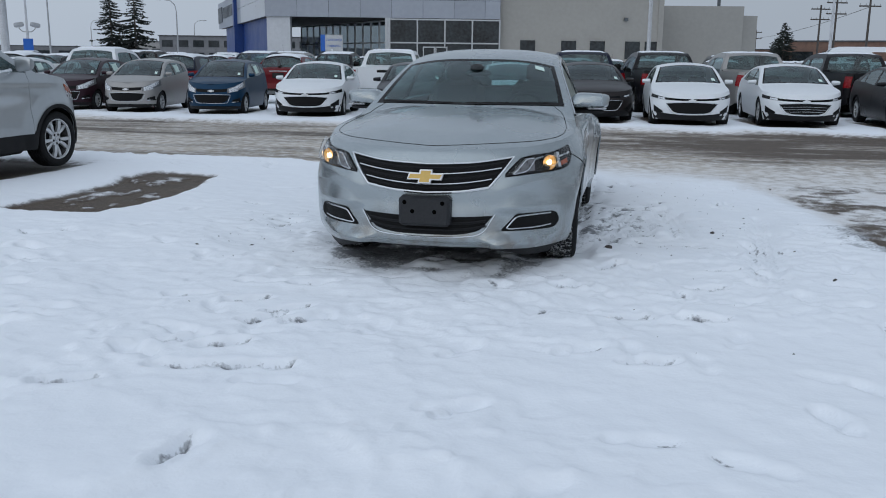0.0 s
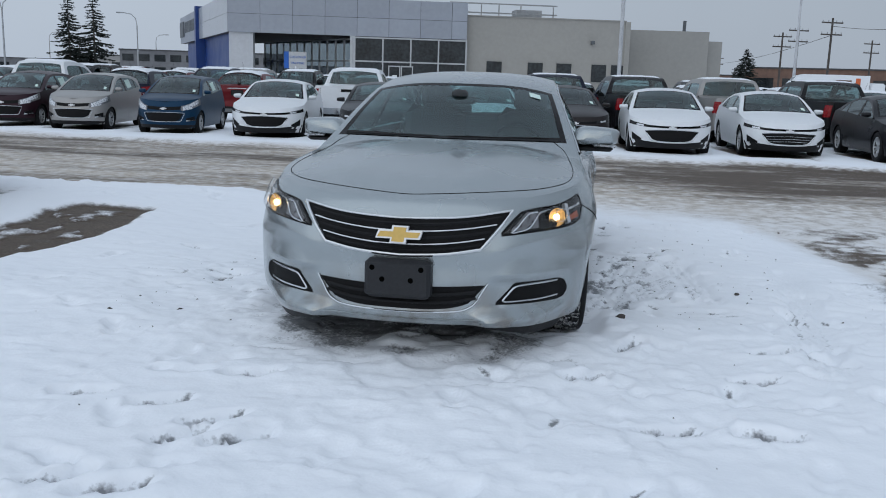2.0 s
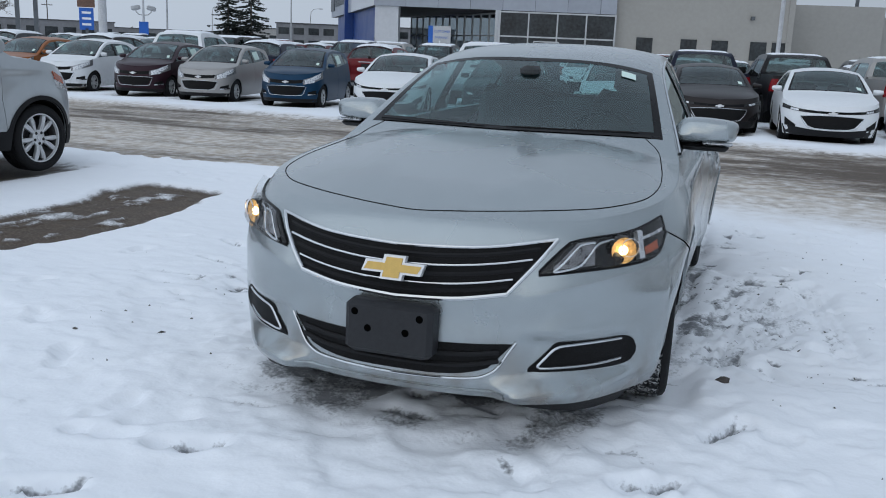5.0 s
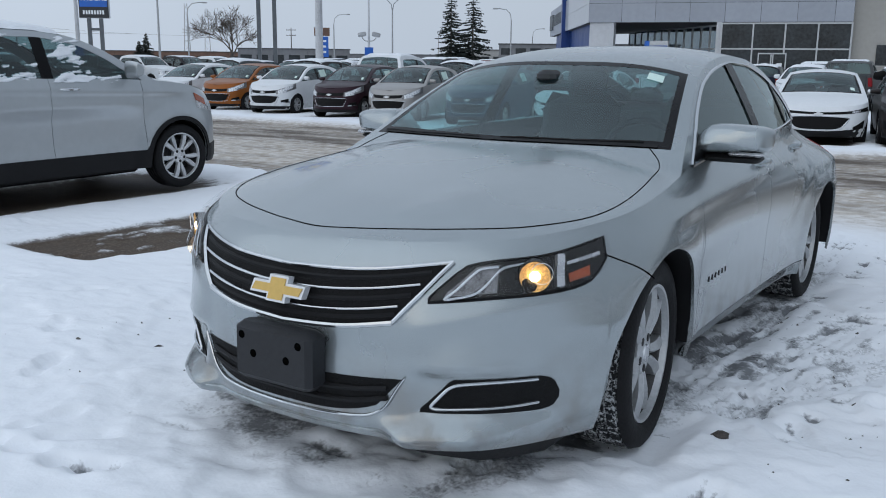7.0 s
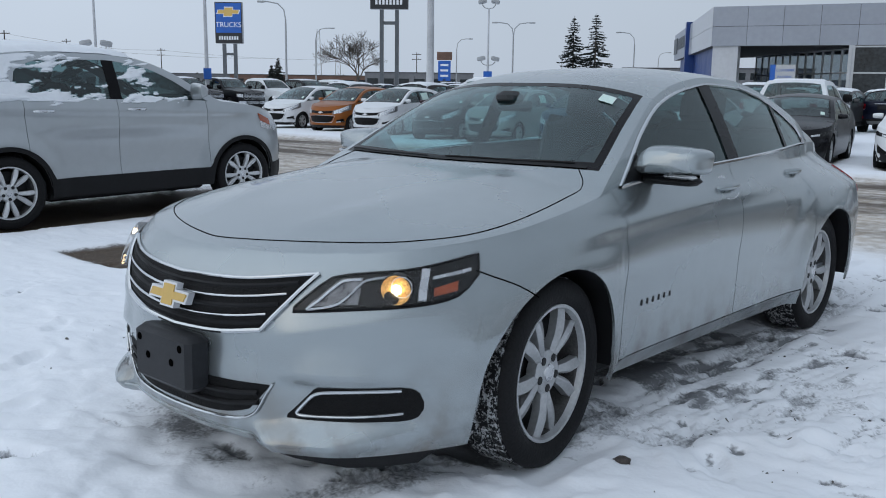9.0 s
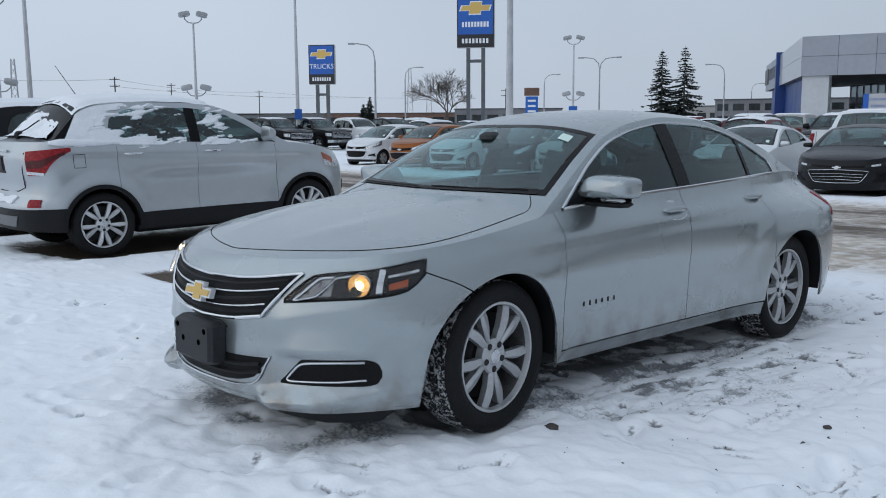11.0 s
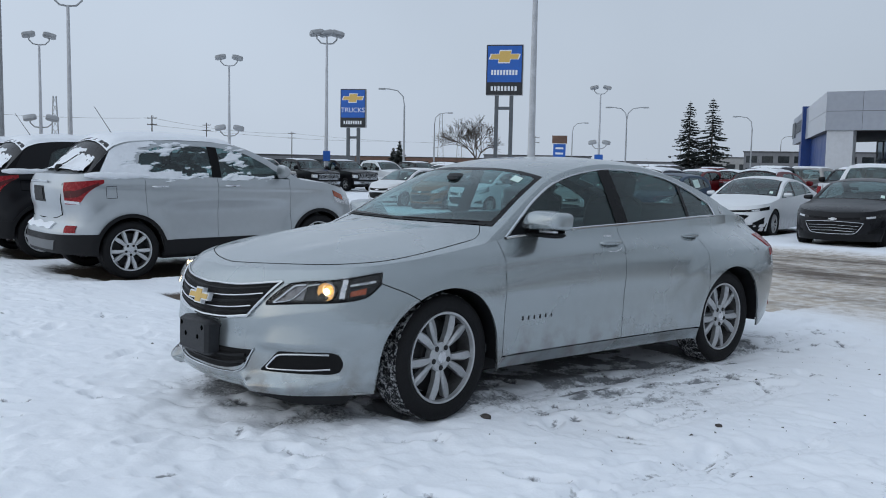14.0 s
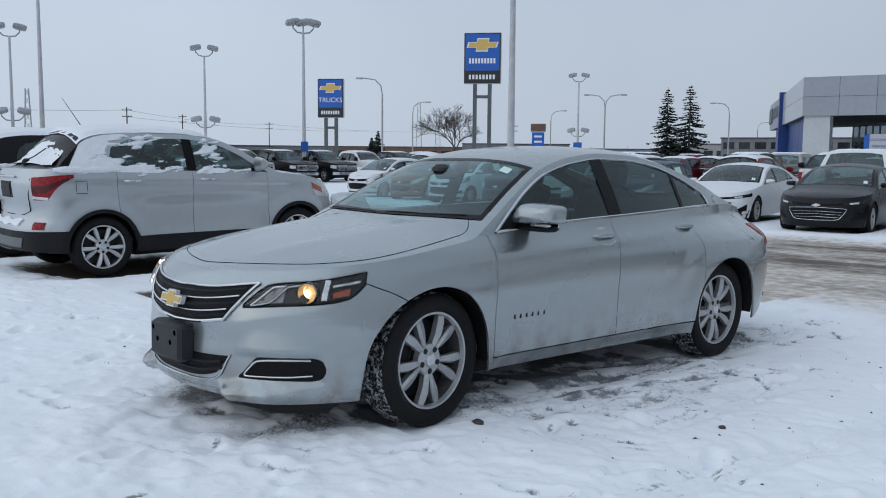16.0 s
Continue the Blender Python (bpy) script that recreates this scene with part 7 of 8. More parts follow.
    zf = float(sh.belt(y0))
    seats = [box(-0.55, -0.12, y0 + 0.9, y0 + 1.1, 0.45, zf + 0.18, 0.06), box(0.12, 0.55, y0 + 0.9, y0 + 1.1, 0.45, zf + 0.18, 0.06), box(-sh.hw * 0.8, sh.hw * 0.8, y0 - 0.05, y0 + 0.25, 0.5, zf - 0.02, 0.05), box(-sh.hw * 0.72, sh.hw * 0.72, y1 - 0.5, y1 - 0.3, 0.4, zf + 0.05, 0.06),
             box(-sh.hw * 0.86, sh.hw * 0.86, y0 - 0.3, y1, 0.36, 0.42)]
    part("cabin", join(*seats), M["cloth"], car, "dark seats and dashboard")
    return car


def snow_cap(car, kind, ylo, yhi, u=0.93, depth=0.03, seed=1, spots=0.0):
    """Snow lying on a roof or bonnet, with an uneven edge."""
    sh = dict(sedan=MIDSIZE, hatch=HATCH, crossover=CROSSOVER, pickup=PICKUP)[kind]
    ys, us = np.linspace(ylo, yhi, 26), np.linspace(-u, u, 23)
    rows = []
    for j, y in enumerate(ys):
        yy = np.full(len(us), y)
        n = soft_noise(us * 1.4, yy, 2.0, seed, 3) - 0.5
        e = soft_noise(us * 2.0, yy * 2.0, 2.4, seed + 3, 3) - 0.5
        p = sh.top(yy + 0.10 * e * (j in (0, len(ys) - 1)), us * (1 + 0.04 * e))
        edge = np.minimum(1, np.minimum((1 - np.abs(us) / u) * 7, min(j, len(ys) - 1 - j) * 0.45))
        p[:, 2] += 0.004 + depth * (0.75 + 0.9 * n) * np.clip(edge, 0, 1) ** 0.5 - 0.012 * (edge <= 0)
        rows.append(p)
    return tagged(part("snow_cover", sheet(np.array(rows), flange=0.01), M["snow"], car, "snow lying on the car"), kind="stuff")


ROW = "stock cars in the row across the lane"
HEAD = 10


def row_pose(x, dy=0.0, turn=0.0):
    turn -= 8 if x > 1 else 0
    y = 16.9 - 0.07 * (x + 10) + dy
    return pose(x, y, ground_z(x, y + 1.0), rz=HEAD + turn)


hatch = lot_car("hatch", M["maroon"], row_pose(-14.4), "maroon hatchback parked nose-out on snow", ROW)
sedan = lot_car("sedan", M["white"], row_pose(2.6, -0.2), "white sedan parked nose-out on snow", ROW)
for x, mat, word in ((-22.0, "white", "white"), (-19.3, "orange", "orange"), (-17.1, "white", "white"), (-12.3, "beige", "pale champagne"), (-9.7, "blue", "bright blue")):
    c = copy_thing(hatch, row_pose(x))
    recolour(c, {"maroon_paint": M[mat]})
    tagged(c, f"{word} hatchback parked nose-out on snow")
for x, mat, word, dy in ((-7.0, "white", "white", 0.0), (-4.0, "black", "black", -0.6), (-1.5, "white", "white", 0.2), (0.5, "brown", "dark brown", 0.4), (5.15, "white", "white", 0.6), (7.9, "black", "black", 0.0), (10.6, "grey", "dark grey", 0.0)):
    c = copy_thing(sedan, row_pose(x, dy))
    recolour(c, {"white_paint": M[mat]})
    tagged(c, f"{word} sedan parked nose-out on snow")
    if x < 5 and x != -4.0:
        for o in list(c.children):
            if o.name.startswith("grille_bar"):
                bpy.data.objects.remove(o)
for o in list(sedan.children):
    if o.name.startswith("grille_bar"):
        bpy.data.objects.remove(o)

# the small crossovers beside the sedan, tails towards the viewer
BESIDE = "snowy crossovers parked beside the sedan"
silver_crossover = lot_car("crossover", M["pale_silver"], pose(-6.52, 5.38, 0.05, rx=-0.7, rz=180 - 1.8), "pale silver crossover with snow on roof and windows", BESIDE, True)
for o in silver_crossover.children_recursive:
    if o.name.startswith("rim"):
        o.data.materials[0] = M["alloy_bright"]
for o in list(silver_crossover.children):
    if o.name.startswith(("side_window", "rear_window")):
        o.data.materials[0] = M["dark_glass"]
    if o.name.startswith(("rear_pillar", "rear_window")):
        o.data.materials[0] = M["gloss_black"]
snow_cap(silver_crossover, "crossover", 1.98, 3.60, 0.985, 0.05, 5)


def snow_crust(car, sh, y0, y1, zlo, zhi, bar, seed, sides=(1, -1), ny=240, nz=60):
    """Patches of wind-blown snow stuck to a flank: only cells above a noise threshold are kept."""
    ys, zs = np.linspace(y0, y1, ny), np.linspace(0, 1, nz)
    yy = np.repeat(ys[:, None], nz, axis=1)
    zz = zlo(yy) + (zhi(yy) - zlo(yy)) * zs[None, :]
    zb = sh.belt(yy)
    x = np.where(zz >= zb, sh.flank(yy, zz)[..., 0], sh.half(yy, np.minimum(zz, zb)))
    n = 0.6 * soft_noise(yy * 0.75, zz * 2.4 + 0.5 * yy, 3.2, seed, 4) + 0.4 * soft_noise(yy * 0.6, zz * 3.2 + 0.4 * yy, 12.0, seed + 7, 4)
    keep = n - bar(yy, zz, zb)
    thick = np.clip(-0.006 + 0.30 * keep, -0.008, 0.013) + 0.030 * np.clip(keep, 0, 0.12) / 0.12 * (soft_noise(yy, zz * 1.2, 9.0, seed + 3, 4) - 0.45)
    geos = []
    for sg in sides:
        v = [(sg * (x[i, j] + thick[i, j]), yy[i, j], zz[i, j]) for i in range(ny) for j in range(nz)]
        f = []
        for i in range(ny - 1):
            for j in range(nz - 1):
                if keep[i:i + 2, j:j + 2].max() > 0.004:
                    q = (i * nz + j, (i + 1) * nz + j, (i + 1) * nz + j + 1, i * nz + j + 1)
                    f.append(q[::-1] if sg > 0 else q)
        geos.append((v, f))
    return tagged(part("snow_crust", join(*geos), M["snow"], car, "wind-blown snow stuck to windows"), kind="stuff")


snow_crust(silver_crossover, CROSSOVER, 1.5, 3.78, lambda y: CROSSOVER.belt(y) - 0.07, lambda y: CROSSOVER.rail(y)[1] - 0.01,
           lambda y, z, zb: 0.565 - 0.16 * np.exp(-((z - zb - 0.01) / 0.035) ** 2) + 0.12 * (z < zb - 0.03) - 0.26 * step(3.24, 3.34, y) * (z > zb - 0.035 - 0.02 * np.sin(9 * y)) + 0.9 * step(-0.02, 0.02, y - 3.76 + 0.60 * (z - zb)) - 0.035 * (y > 2.4) + 0.05 * (y < 1.8) + 0.06 * (z > zb + 0.12) * (y < 2.3), 3)


for sg in (1, -1):
    ledge = [(sg * (float(CROSSOVER.half(y, float(CROSSOVER.belt(y)) - 0.015)) + 0.002), y, float(CROSSOVER.belt(y)) - 0.006) for y in np.linspace(3.16, 3.90, 34)]
    girth = [max(0.006, 0.016 + 0.022 * min(1.0, (y - 3.16) / 0.25, (3.92 - y) / 0.12) * (0.5 + float(soft_noise(np.array([y]), np.array([0.0]), 9.0, 51, 3)[0]))) for y in np.linspace(3.16, 3.90, 34)]
    tagged(part("shoulder_snow", tube(ledge, girth, 10), M["snow"], silver_crossover, "ridge of snow on the shoulder above the lamp"), kind="stuff")
part("ledge_snow", front_panel(CROSSOVER, 0.46, 0.46, lambda u: 0.600 + 0.008 * math.sin(9 * u), lambda u: 0.655 + 0.012 * math.sin(7 * u + 1), 25, 4, 0.016, 0.02, True), M["snow"], silver_crossover, "snow lying on the bumper step")


def crust_on(car, pts, keep, name, label):
    """Snow stuck to a surface: a grid of points lifted where keep is high, with the rest left out."""
    n, m = keep.shape
    du, dv = np.gradient(pts, axis=0), np.gradient(pts, axis=1)
    nor = np.cross(du, dv)
    nor /= np.linalg.norm(nor, axis=2, keepdims=True) + 1e-9
    nor *= np.where(nor[..., 2:3] < 0, -1, 1)
    q = pts + nor * np.clip(0.002 + 0.25 * keep, -0.004, 0.035)[..., None]
    faces = [(i * m + j, (i + 1) * m + j, (i + 1) * m + j + 1, i * m + j + 1) for i in range(n - 1) for j in range(m - 1) if keep[i:i + 2, j:j + 2].max() > 0]
    return tagged(part(name, ([tuple(p) for p in q.reshape(-1, 3)], faces), M["snow"], car, label), kind="stuff")


ry, ru = np.meshgrid(np.linspace(3.64, 3.95, 60), np.linspace(-0.84, 0.84, 90), indexing="ij")
rp = CROSSOVER.top(ry, ru)
rk = 0.6 * (ry - 3.69 - 0.05 * np.abs(ru) ** 3 + 0.030 * np.sin(5 * ru + 1) + 0.05 * (soft_noise(ru * 0.8, ry * 3, 4.0, 12, 4) - 0.5)) * 1.2 + 0.10 * (soft_noise(ru, ry * 5, 9.0, 14, 3) - 0.5) - 0.02
crust_on(silver_crossover, rp, rk, "rear_snow", "snow lying on the rear window")
ys_, us_ = np.meshgrid(np.linspace(1.86, 3.61, 150), np.linspace(-1.0, 1.0, 80), indexing="ij")
cp = CROSSOVER.top(ys_, us_)
ck = 0.10 * (soft_noise(us_ * 1.2, ys_, 5.0, 17, 4) - 0.42) + 0.06 * np.clip(1 - np.abs(us_), 0, 0.4) - 0.05 * step(2.1, 1.86, ys_)
crust_on(silver_crossover, cp, ck, "roof_crust", "uneven snow crust on the roof")
for k, (x, y, mat, word) in enumerate(((-9.3, 5.25, "black", "black"), (-12.1, 5.2, "black", "black"), (-14.9, 5.1, "white", "white"))):
    c = copy_thing(silver_crossover, pose(x, y, 0.05, rx=-0.7, rz=180 - 1.8))
    recolour(c, {"pale_silver_paint": M[mat]})
    tagged(c, f"{word} crossover with snow on roof and rear glass")
    for o in list(c.children):
        if o.name.startswith("snow_crust"):
            bpy.data.objects.remove(o)

# pickups with their tailgates towards the lane
BACK = "pickups parked behind the front row"
truck = lot_car("pickup", M["white"], pose(-7.3, 28.0, -0.2, rz=188), "white pickup truck with snow on its roof", BACK)
snow_cap(truck, "pickup", 2.3, 3.55, 0.9, 0.03, 3)
for x, y, mat, word, rz in ((-0.95, 27.6, "navy", "dark blue", 190), (1.5, 27.3, "black", "black", 190), (4.1, 27.0, "beige", "pale silver", 190), (6.9, 26.8, "black", "black", 190), (10.8, 26.6, "white", "white", 190),
                            (-38.5, 23.8, "beige", "pale silver", 92), (-38.9, 27.0, "black", "black", 92), (-39.4, 30.2, "black", "black", 92), (-39.8, 33.6, "white", "white", 92), (-40.2, 37.0, "black", "black", 92), (-41, 40.4, "white", "white", 92)):
    c = copy_thing(truck, pose(x, y, -0.2, rz=rz))
    recolour(c, {"white_paint": M[mat]})
    tagged(c, f"{word} pickup truck with snow on its roof", group=BACK if x > -30 else "pickups facing out at the far side of the lot")

# deeper rows: crossovers, sedans and pickups under snow
DEEP = "snow-topped stock cars in the deeper rows"
suv = lot_car("crossover", M["red"], pose(-11.3, 28.6, -0.2, rz=186), "red crossover with snow on its roof", DEEP, far=True)
far_truck = lot_car("pickup", M["white"], pose(14.5, 26.0, -0.2, rz=188), "white pickup truck with snow on its roof", DEEP, far=True)
snow_cap(far_truck, "pickup", 2.3, 3.55, 0.9, 0.05, 3)
snow_cap(suv, "crossover", 2.0, 3.56, 0.95, 0.05, 9)
merge_parts(suv)
merge_parts(far_truck)
rnd = random.Random(21)
tints = [("white", "white"), ("black", "black"), ("grey", "dark grey"), ("navy", "dark blue"), ("beige", "pale silver"), ("red", "red"), ("white", "white"), ("brown", "dark brown")]
for y, x0, x1, rz in ((26.8, -25, -12.5, 186), (33.5, -31, 26, 4), (40.5, -34, 30, 186), (48.0, -40, 34, 6), (56, -56, 38, 184)):
    x = x0
    while x < x1:
        mat, word = rnd.choice(tints)
        if y > 27 or not -14 < x < -8:
            src = far_truck if rnd.random() < 0.22 else suv
            c = copy_thing(src, pose(x, y + rnd.uniform(-0.4, 0.4), -0.22, rz=rz + rnd.uniform(-2, 2)))
            recolour(c, {("white_paint" if src is far_truck else "red_paint"): M[mat]})
            tagged(c, f"{word} {'pickup truck' if src is far_truck else 'crossover'} with snow on its roof", group=DEEP)
        x += rnd.uniform(3.0, 4.2)


# ---- showroom ----
A0, B0, C0, D0, E0 = Vector((-30, 69, 0)), Vector((-10.4, 74.6, 0)), Vector((3.4, 78.6, 0)), Vector((11.0, 82.5, 0)), Vector((-51, 104, 0))


def slab(p, q, z0, z1, thick, back=0.0, bevel=0.0):
    """An upright wall from p to q seen from its right-hand side, going thick away from it."""
    d = (q - p)
    n = Vector((-d.y, d.x, 0)).normalized()
    g = box(0, d.length, 0, thick, z0, z1, bevel)
    m = Matrix.Translation(p + n * back) @ Matrix.Rotation(math.atan2(d.y, d.x), 4, "Z")
    return moved(g, m)


def along(p, q, s):
    return p + (q - p).normalized() * s


showroom = thing("car_showroom", "car showroom with silver fascia, blue portal and dark glass", "building")
fascia = part("fascia", join(slab(A0, B0, 4.92, 7.98, 0.6, 0.05), slab(E0, A0, 4.92, 7.98, 0.6, 0.05)), M["soffit"], showroom, "dark backing behind the silver panels", smooth=0)
span = (B0 - A0).length
for k in range(8):
    s0, s1 = k * 2.72, min(span, (k + 1) * 2.72)
    if s1 - s0 < 0.3:
        continue
    for z0, z1 in ((4.90, 6.42), (6.45, 8.0)):
        part("panel", slab(along(A0, B0, s0 + 0.015), along(A0, B0, s1 - 0.015), z0, z1, 0.05, -0.002), M["panel"], fascia, smooth=0)
side = (A0 - E0).length
for k in range(7):
    s0, s1 = k * side / 7, (k + 1) * side / 7
    for z0, z1 in ((4.90, 6.42), (6.45, 8.0)):
        part("panel", slab(along(E0, A0, s0 + 0.015), along(E0, A0, s1 - 0.015), z0, z1, 0.05, -0.002), M["panel_light"] if k > 3 else M["panel"], fascia, smooth=0)
roof_pts = [A0, B0 + Vector((-0.4, 1.7, 0)), C0 + Vector((-1.3, 2.0, 0)), C0 + Vector((-3.8, 5.6, 0)), D0 + Vector((-0.8, 4.5, 0)), D0 + Vector((-4, 16, 0)), E0 + Vector((3, 8, 0)), E0]
part("roof", ([tuple(p + Vector((0, 0, z))) for z in (5.9, 6.1) for p in roof_pts], [tuple(range(8)), tuple(range(15, 7, -1))] + [(i, i + 8, (i + 1) % 8 + 8, (i + 1) % 8) for i in range(8)]), M["roof_dark"], showroom, smooth=0)
part("canopy_ceiling", ([tuple(p + Vector((0, 0, 5.0))) for p in (A0, B0, B0 + Vector((-3.5, 12, 0)), E0)], [(0, 1, 2, 3)]), M["soffit"], showroom, "dark canopy ceiling", smooth=0)
# blue portal through the side fascia, pale column at the corner
b0, b1 = along(A0, E0, 20.6), along(A0, E0, 21.8)
part("blue_pylon", slab(b1, b0, 0, 8.25, 1.2, -0.35), M["blue_wall"], showroom, "upright blue portal blade", smooth=0)
part("blue_wall", slab(along(A0, E0, 38), along(A0, E0, 2.4), 0, 4.9, 0.4, 0.6), M["blue_wall"], showroom, "blue clad wall below the fascia", smooth=0)
part("column", slab(along(A0, B0, 0.1), along(A0, B0, 2.1), 0, 4.9, 1.6, 0.2), M["panel_light"], showroom, "pale grey clad column", smooth=0)
# name sign on the side fascia: plain bars
for k in range(9):
    p = along(E0, A0, 6.5 + k * 1.35)
    part("sign_bar", slab(p, along(p, A0, 0.95), 6.0, 7.2, 0.1, -0.12), M["dark_post"], showroom, "plain letter bar", smooth=0)
part("sign_box", slab(along(E0, A0, 0.6), along(E0, A0, 5.0), 5.6, 7.4, 0.12, -0.13), M["dark_post"], showroom, "dark sign box", smooth=0)
# set-back glazing under the canopy
g0, g1 = along(A0, B0, 10.6), B0
back0 = along(A0, B0, 10.5)
back1 = back0 + Vector((-14.0, 16.0, 0))


def glazing(p, q, z1, n, name, glass):
    w = (q - p).length / n
    win = part(name, slab(p, q, 0, z1, 0.06, 0.10), glass, showroom, "shop glazing", smooth=0)
    for k in range(n + 1):
        part("mullion", slab(along(p, q, max(0, k * w - 0.06)), along(p, q, k * w + 0.06), 0, z1, 0.14, 0.0), M["frame_alu"], win, smooth=0)
    for z in (0.05, 2.75, z1 - 0.12):
        part("transom", slab(p, q, z, z + 0.12, 0.12, 0.012), M["frame_alu"], win, smooth=0)
    return win


front_win = glazing(along(A0, B0, 10.7), along(A0, B0, 20.35), 4.85, 4, "shop_window", M["shop_glass"])
for k in (0, 1):
    d0 = along(A0, B0, 13.6 + k * 1.1)
    dr = part("glass_door", slab(d0, along(d0, B0, 1.05), 0.05, 2.5, 0.06, -0.05), M["shop_glass"], showroom, "glazed entrance door", smooth=0)
    for a, b_ in ((0, 0.09), (0.96, 1.05)):
        part("door_stile", slab(along(d0, B0, a), along(d0, B0, b_), 0.05, 2.5, 0.07, -0.07), M["frame_alu"], dr, smooth=0)
    part("door_rail", slab(d0, along(d0, B0, 1.05), 2.4, 2.5, 0.07, -0.075), M["frame_alu"], dr, smooth=0)
    part("poster", slab(along(d0, B0, 0.35), along(d0, B0, 0.75), 1.3, 1.7, 0.02, -0.065), M["white_plain"], dr, smooth=0)
glazing(back1, back0, 4.7, 12, "canopy_window", M["clear_shop"])
part("corner_pier", slab(along(A0, B0, 10.3), along(A0, B0, 10.72), 0, 4.9, 0.5, -0.02), M["frame_alu"], showroom, smooth=0)
# parking sign under the canopy, lettered
psign = thing("parking_sign", "blue and white customer parking sign on a post", "sign")
pp = along(A0, B0, 5.6) + Vector((0.3, -0.6, 0))
part("post", tube([pp, pp + Vector((0, 0, 2.2))], 0.06, 8), M["white_plain"], psign)
face_m = Matrix.Translation(pp + Vector((-1.0, -0.1, 2.0))) @ Matrix.Rotation(radians(14), 4, "Z")
part("board", moved(box(0, 1.9, 0, 0.08, 0, 1.4, 0.02), face_m), M["frame_alu"], psign, "white board", smooth=0)
part("band", moved(box(0.0, 0.4, -0.012, -0.002, 0, 1.4), face_m), M["blue_sign"], psign, "blue band", smooth=0)


def lettering(text, size, m, mat, parent, name="lettering", depth=0.01):
    cu = bpy.data.curves.new(name, "FONT")
    cu.body, cu.size, cu.extrude, cu.align_x, cu.align_y = text, size, depth, "CENTER", "CENTER"
    tmp = bpy.data.objects.new(name, cu)
    scene.collection.objects.link(tmp)
    me = bpy.data.meshes.new_from_object(tmp.evaluated_get(bpy.context.evaluated_depsgraph_get()))
    bpy.data.objects.remove(tmp)
    me.materials.append(mat)
    ob = new(name, me)
    ob.parent, ob.matrix_basis = parent, m
    return ob


for k, word in enumerate(("CUSTOMER", "PARKING")):
    lettering(word, 0.27, face_m @ pose(1.15, -0.012, 0.95 - k * 0.5, rx=90), M["blue_sign"], psign)

# tan service wing
wing = part("service_wall", slab(B0, C0, 0, 6.95, 0.5, 0.6), M["stucco"], showroom, "tan stucco wall", smooth=0)
part("service_side", slab(C0 + Vector((-0.2, 0.45, 0)), C0 + Vector((-3, 6, 0)), 0, 6.95, 0.5, -0.5), M["stucco"], showroom, smooth=0)
part("parapet_cap", slab(B0, C0, 6.95, 7.05, 0.7, 0.5), M["stucco_grey"], showroom, smooth=0)
part("far_wing", slab(C0 + Vector((-3, 3.5, 0)), D0 + Vector((0, 1.5, 0)), 0, 6.5, 8, 0.0), M["stucco_grey"], showroom, "grey-tan stucco wing", smooth=0)
part("far_wing_low", slab(D0 + Vector((-0.2, 2.2, 0)), D0 + Vector((1.4, 2.9, 0)), 0, 5.7, 7, 0.0), M["stucco_grey"], showroom, smooth=0)
for s in (1.9, 5.6, 8.2, 11.4, 13.2):
    p = along(B0, C0, s)
    w = part("window", slab(p, along(p, C0, 1.35), 1.6, 3.15, 0.12, 0.54), M["shop_glass"], showroom, "small dark window", smooth=0)
    part("lintel", slab(p, along(p, C0, 1.35), 3.15, 3.25, 0.2, 0.5), M["stucco_grey"], w, smooth=0)
    part("sill", slab(p, along(p, C0, 1.35), 1.5, 1.6, 0.25, 0.46), M["stucco_grey"], w, smooth=0)
part("wall_lamp", slab(along(B0, C0, 11.2), along(B0, C0, 11.5), 4.9, 5.2, 0.3, 0.3), M["dark_post"], showroom, "small wall lamp", smooth=0)
for z in (8.2, 7.4):
    part("roof_rail", slab(along(B0, C0, -1.2), along(B0, C0, 8.6), z, z + 0.12, 0.1, 3.0), M["galv"], showroom, smooth=0)
for s in (0.2, 1.6, 3.2, 5.2, 8.2):
    part("rail_post", slab(along(B0, C0, s), along(B0, C0, s + 0.1), 6.9, 8.2, 0.1, 3.0), M["galv"], showroom, smooth=0)
part("roof_unit", slab(along(B0, C0, 5.0), along(B0, C0, 7.4), 6.8, 7.9, 2.0, 4.0), M["galv"], showroom, "grey rooftop unit", smooth=0)
part("roof_hatch", slab(along(A0, B0, 14.8), along(A0, B0, 18.4), 6.7, 8.35, 2.0, 6.0), M["stucco_grey"], showroom, smooth=0)
part("vent_pipe", tube([D0 + Vector((-2.0, 5, 6.4)), D0 + Vector((-2.0, 5, 7.7))], 0.16, 8), M["dark_post"], showroom)

# ---- signs, lamps and poles ----


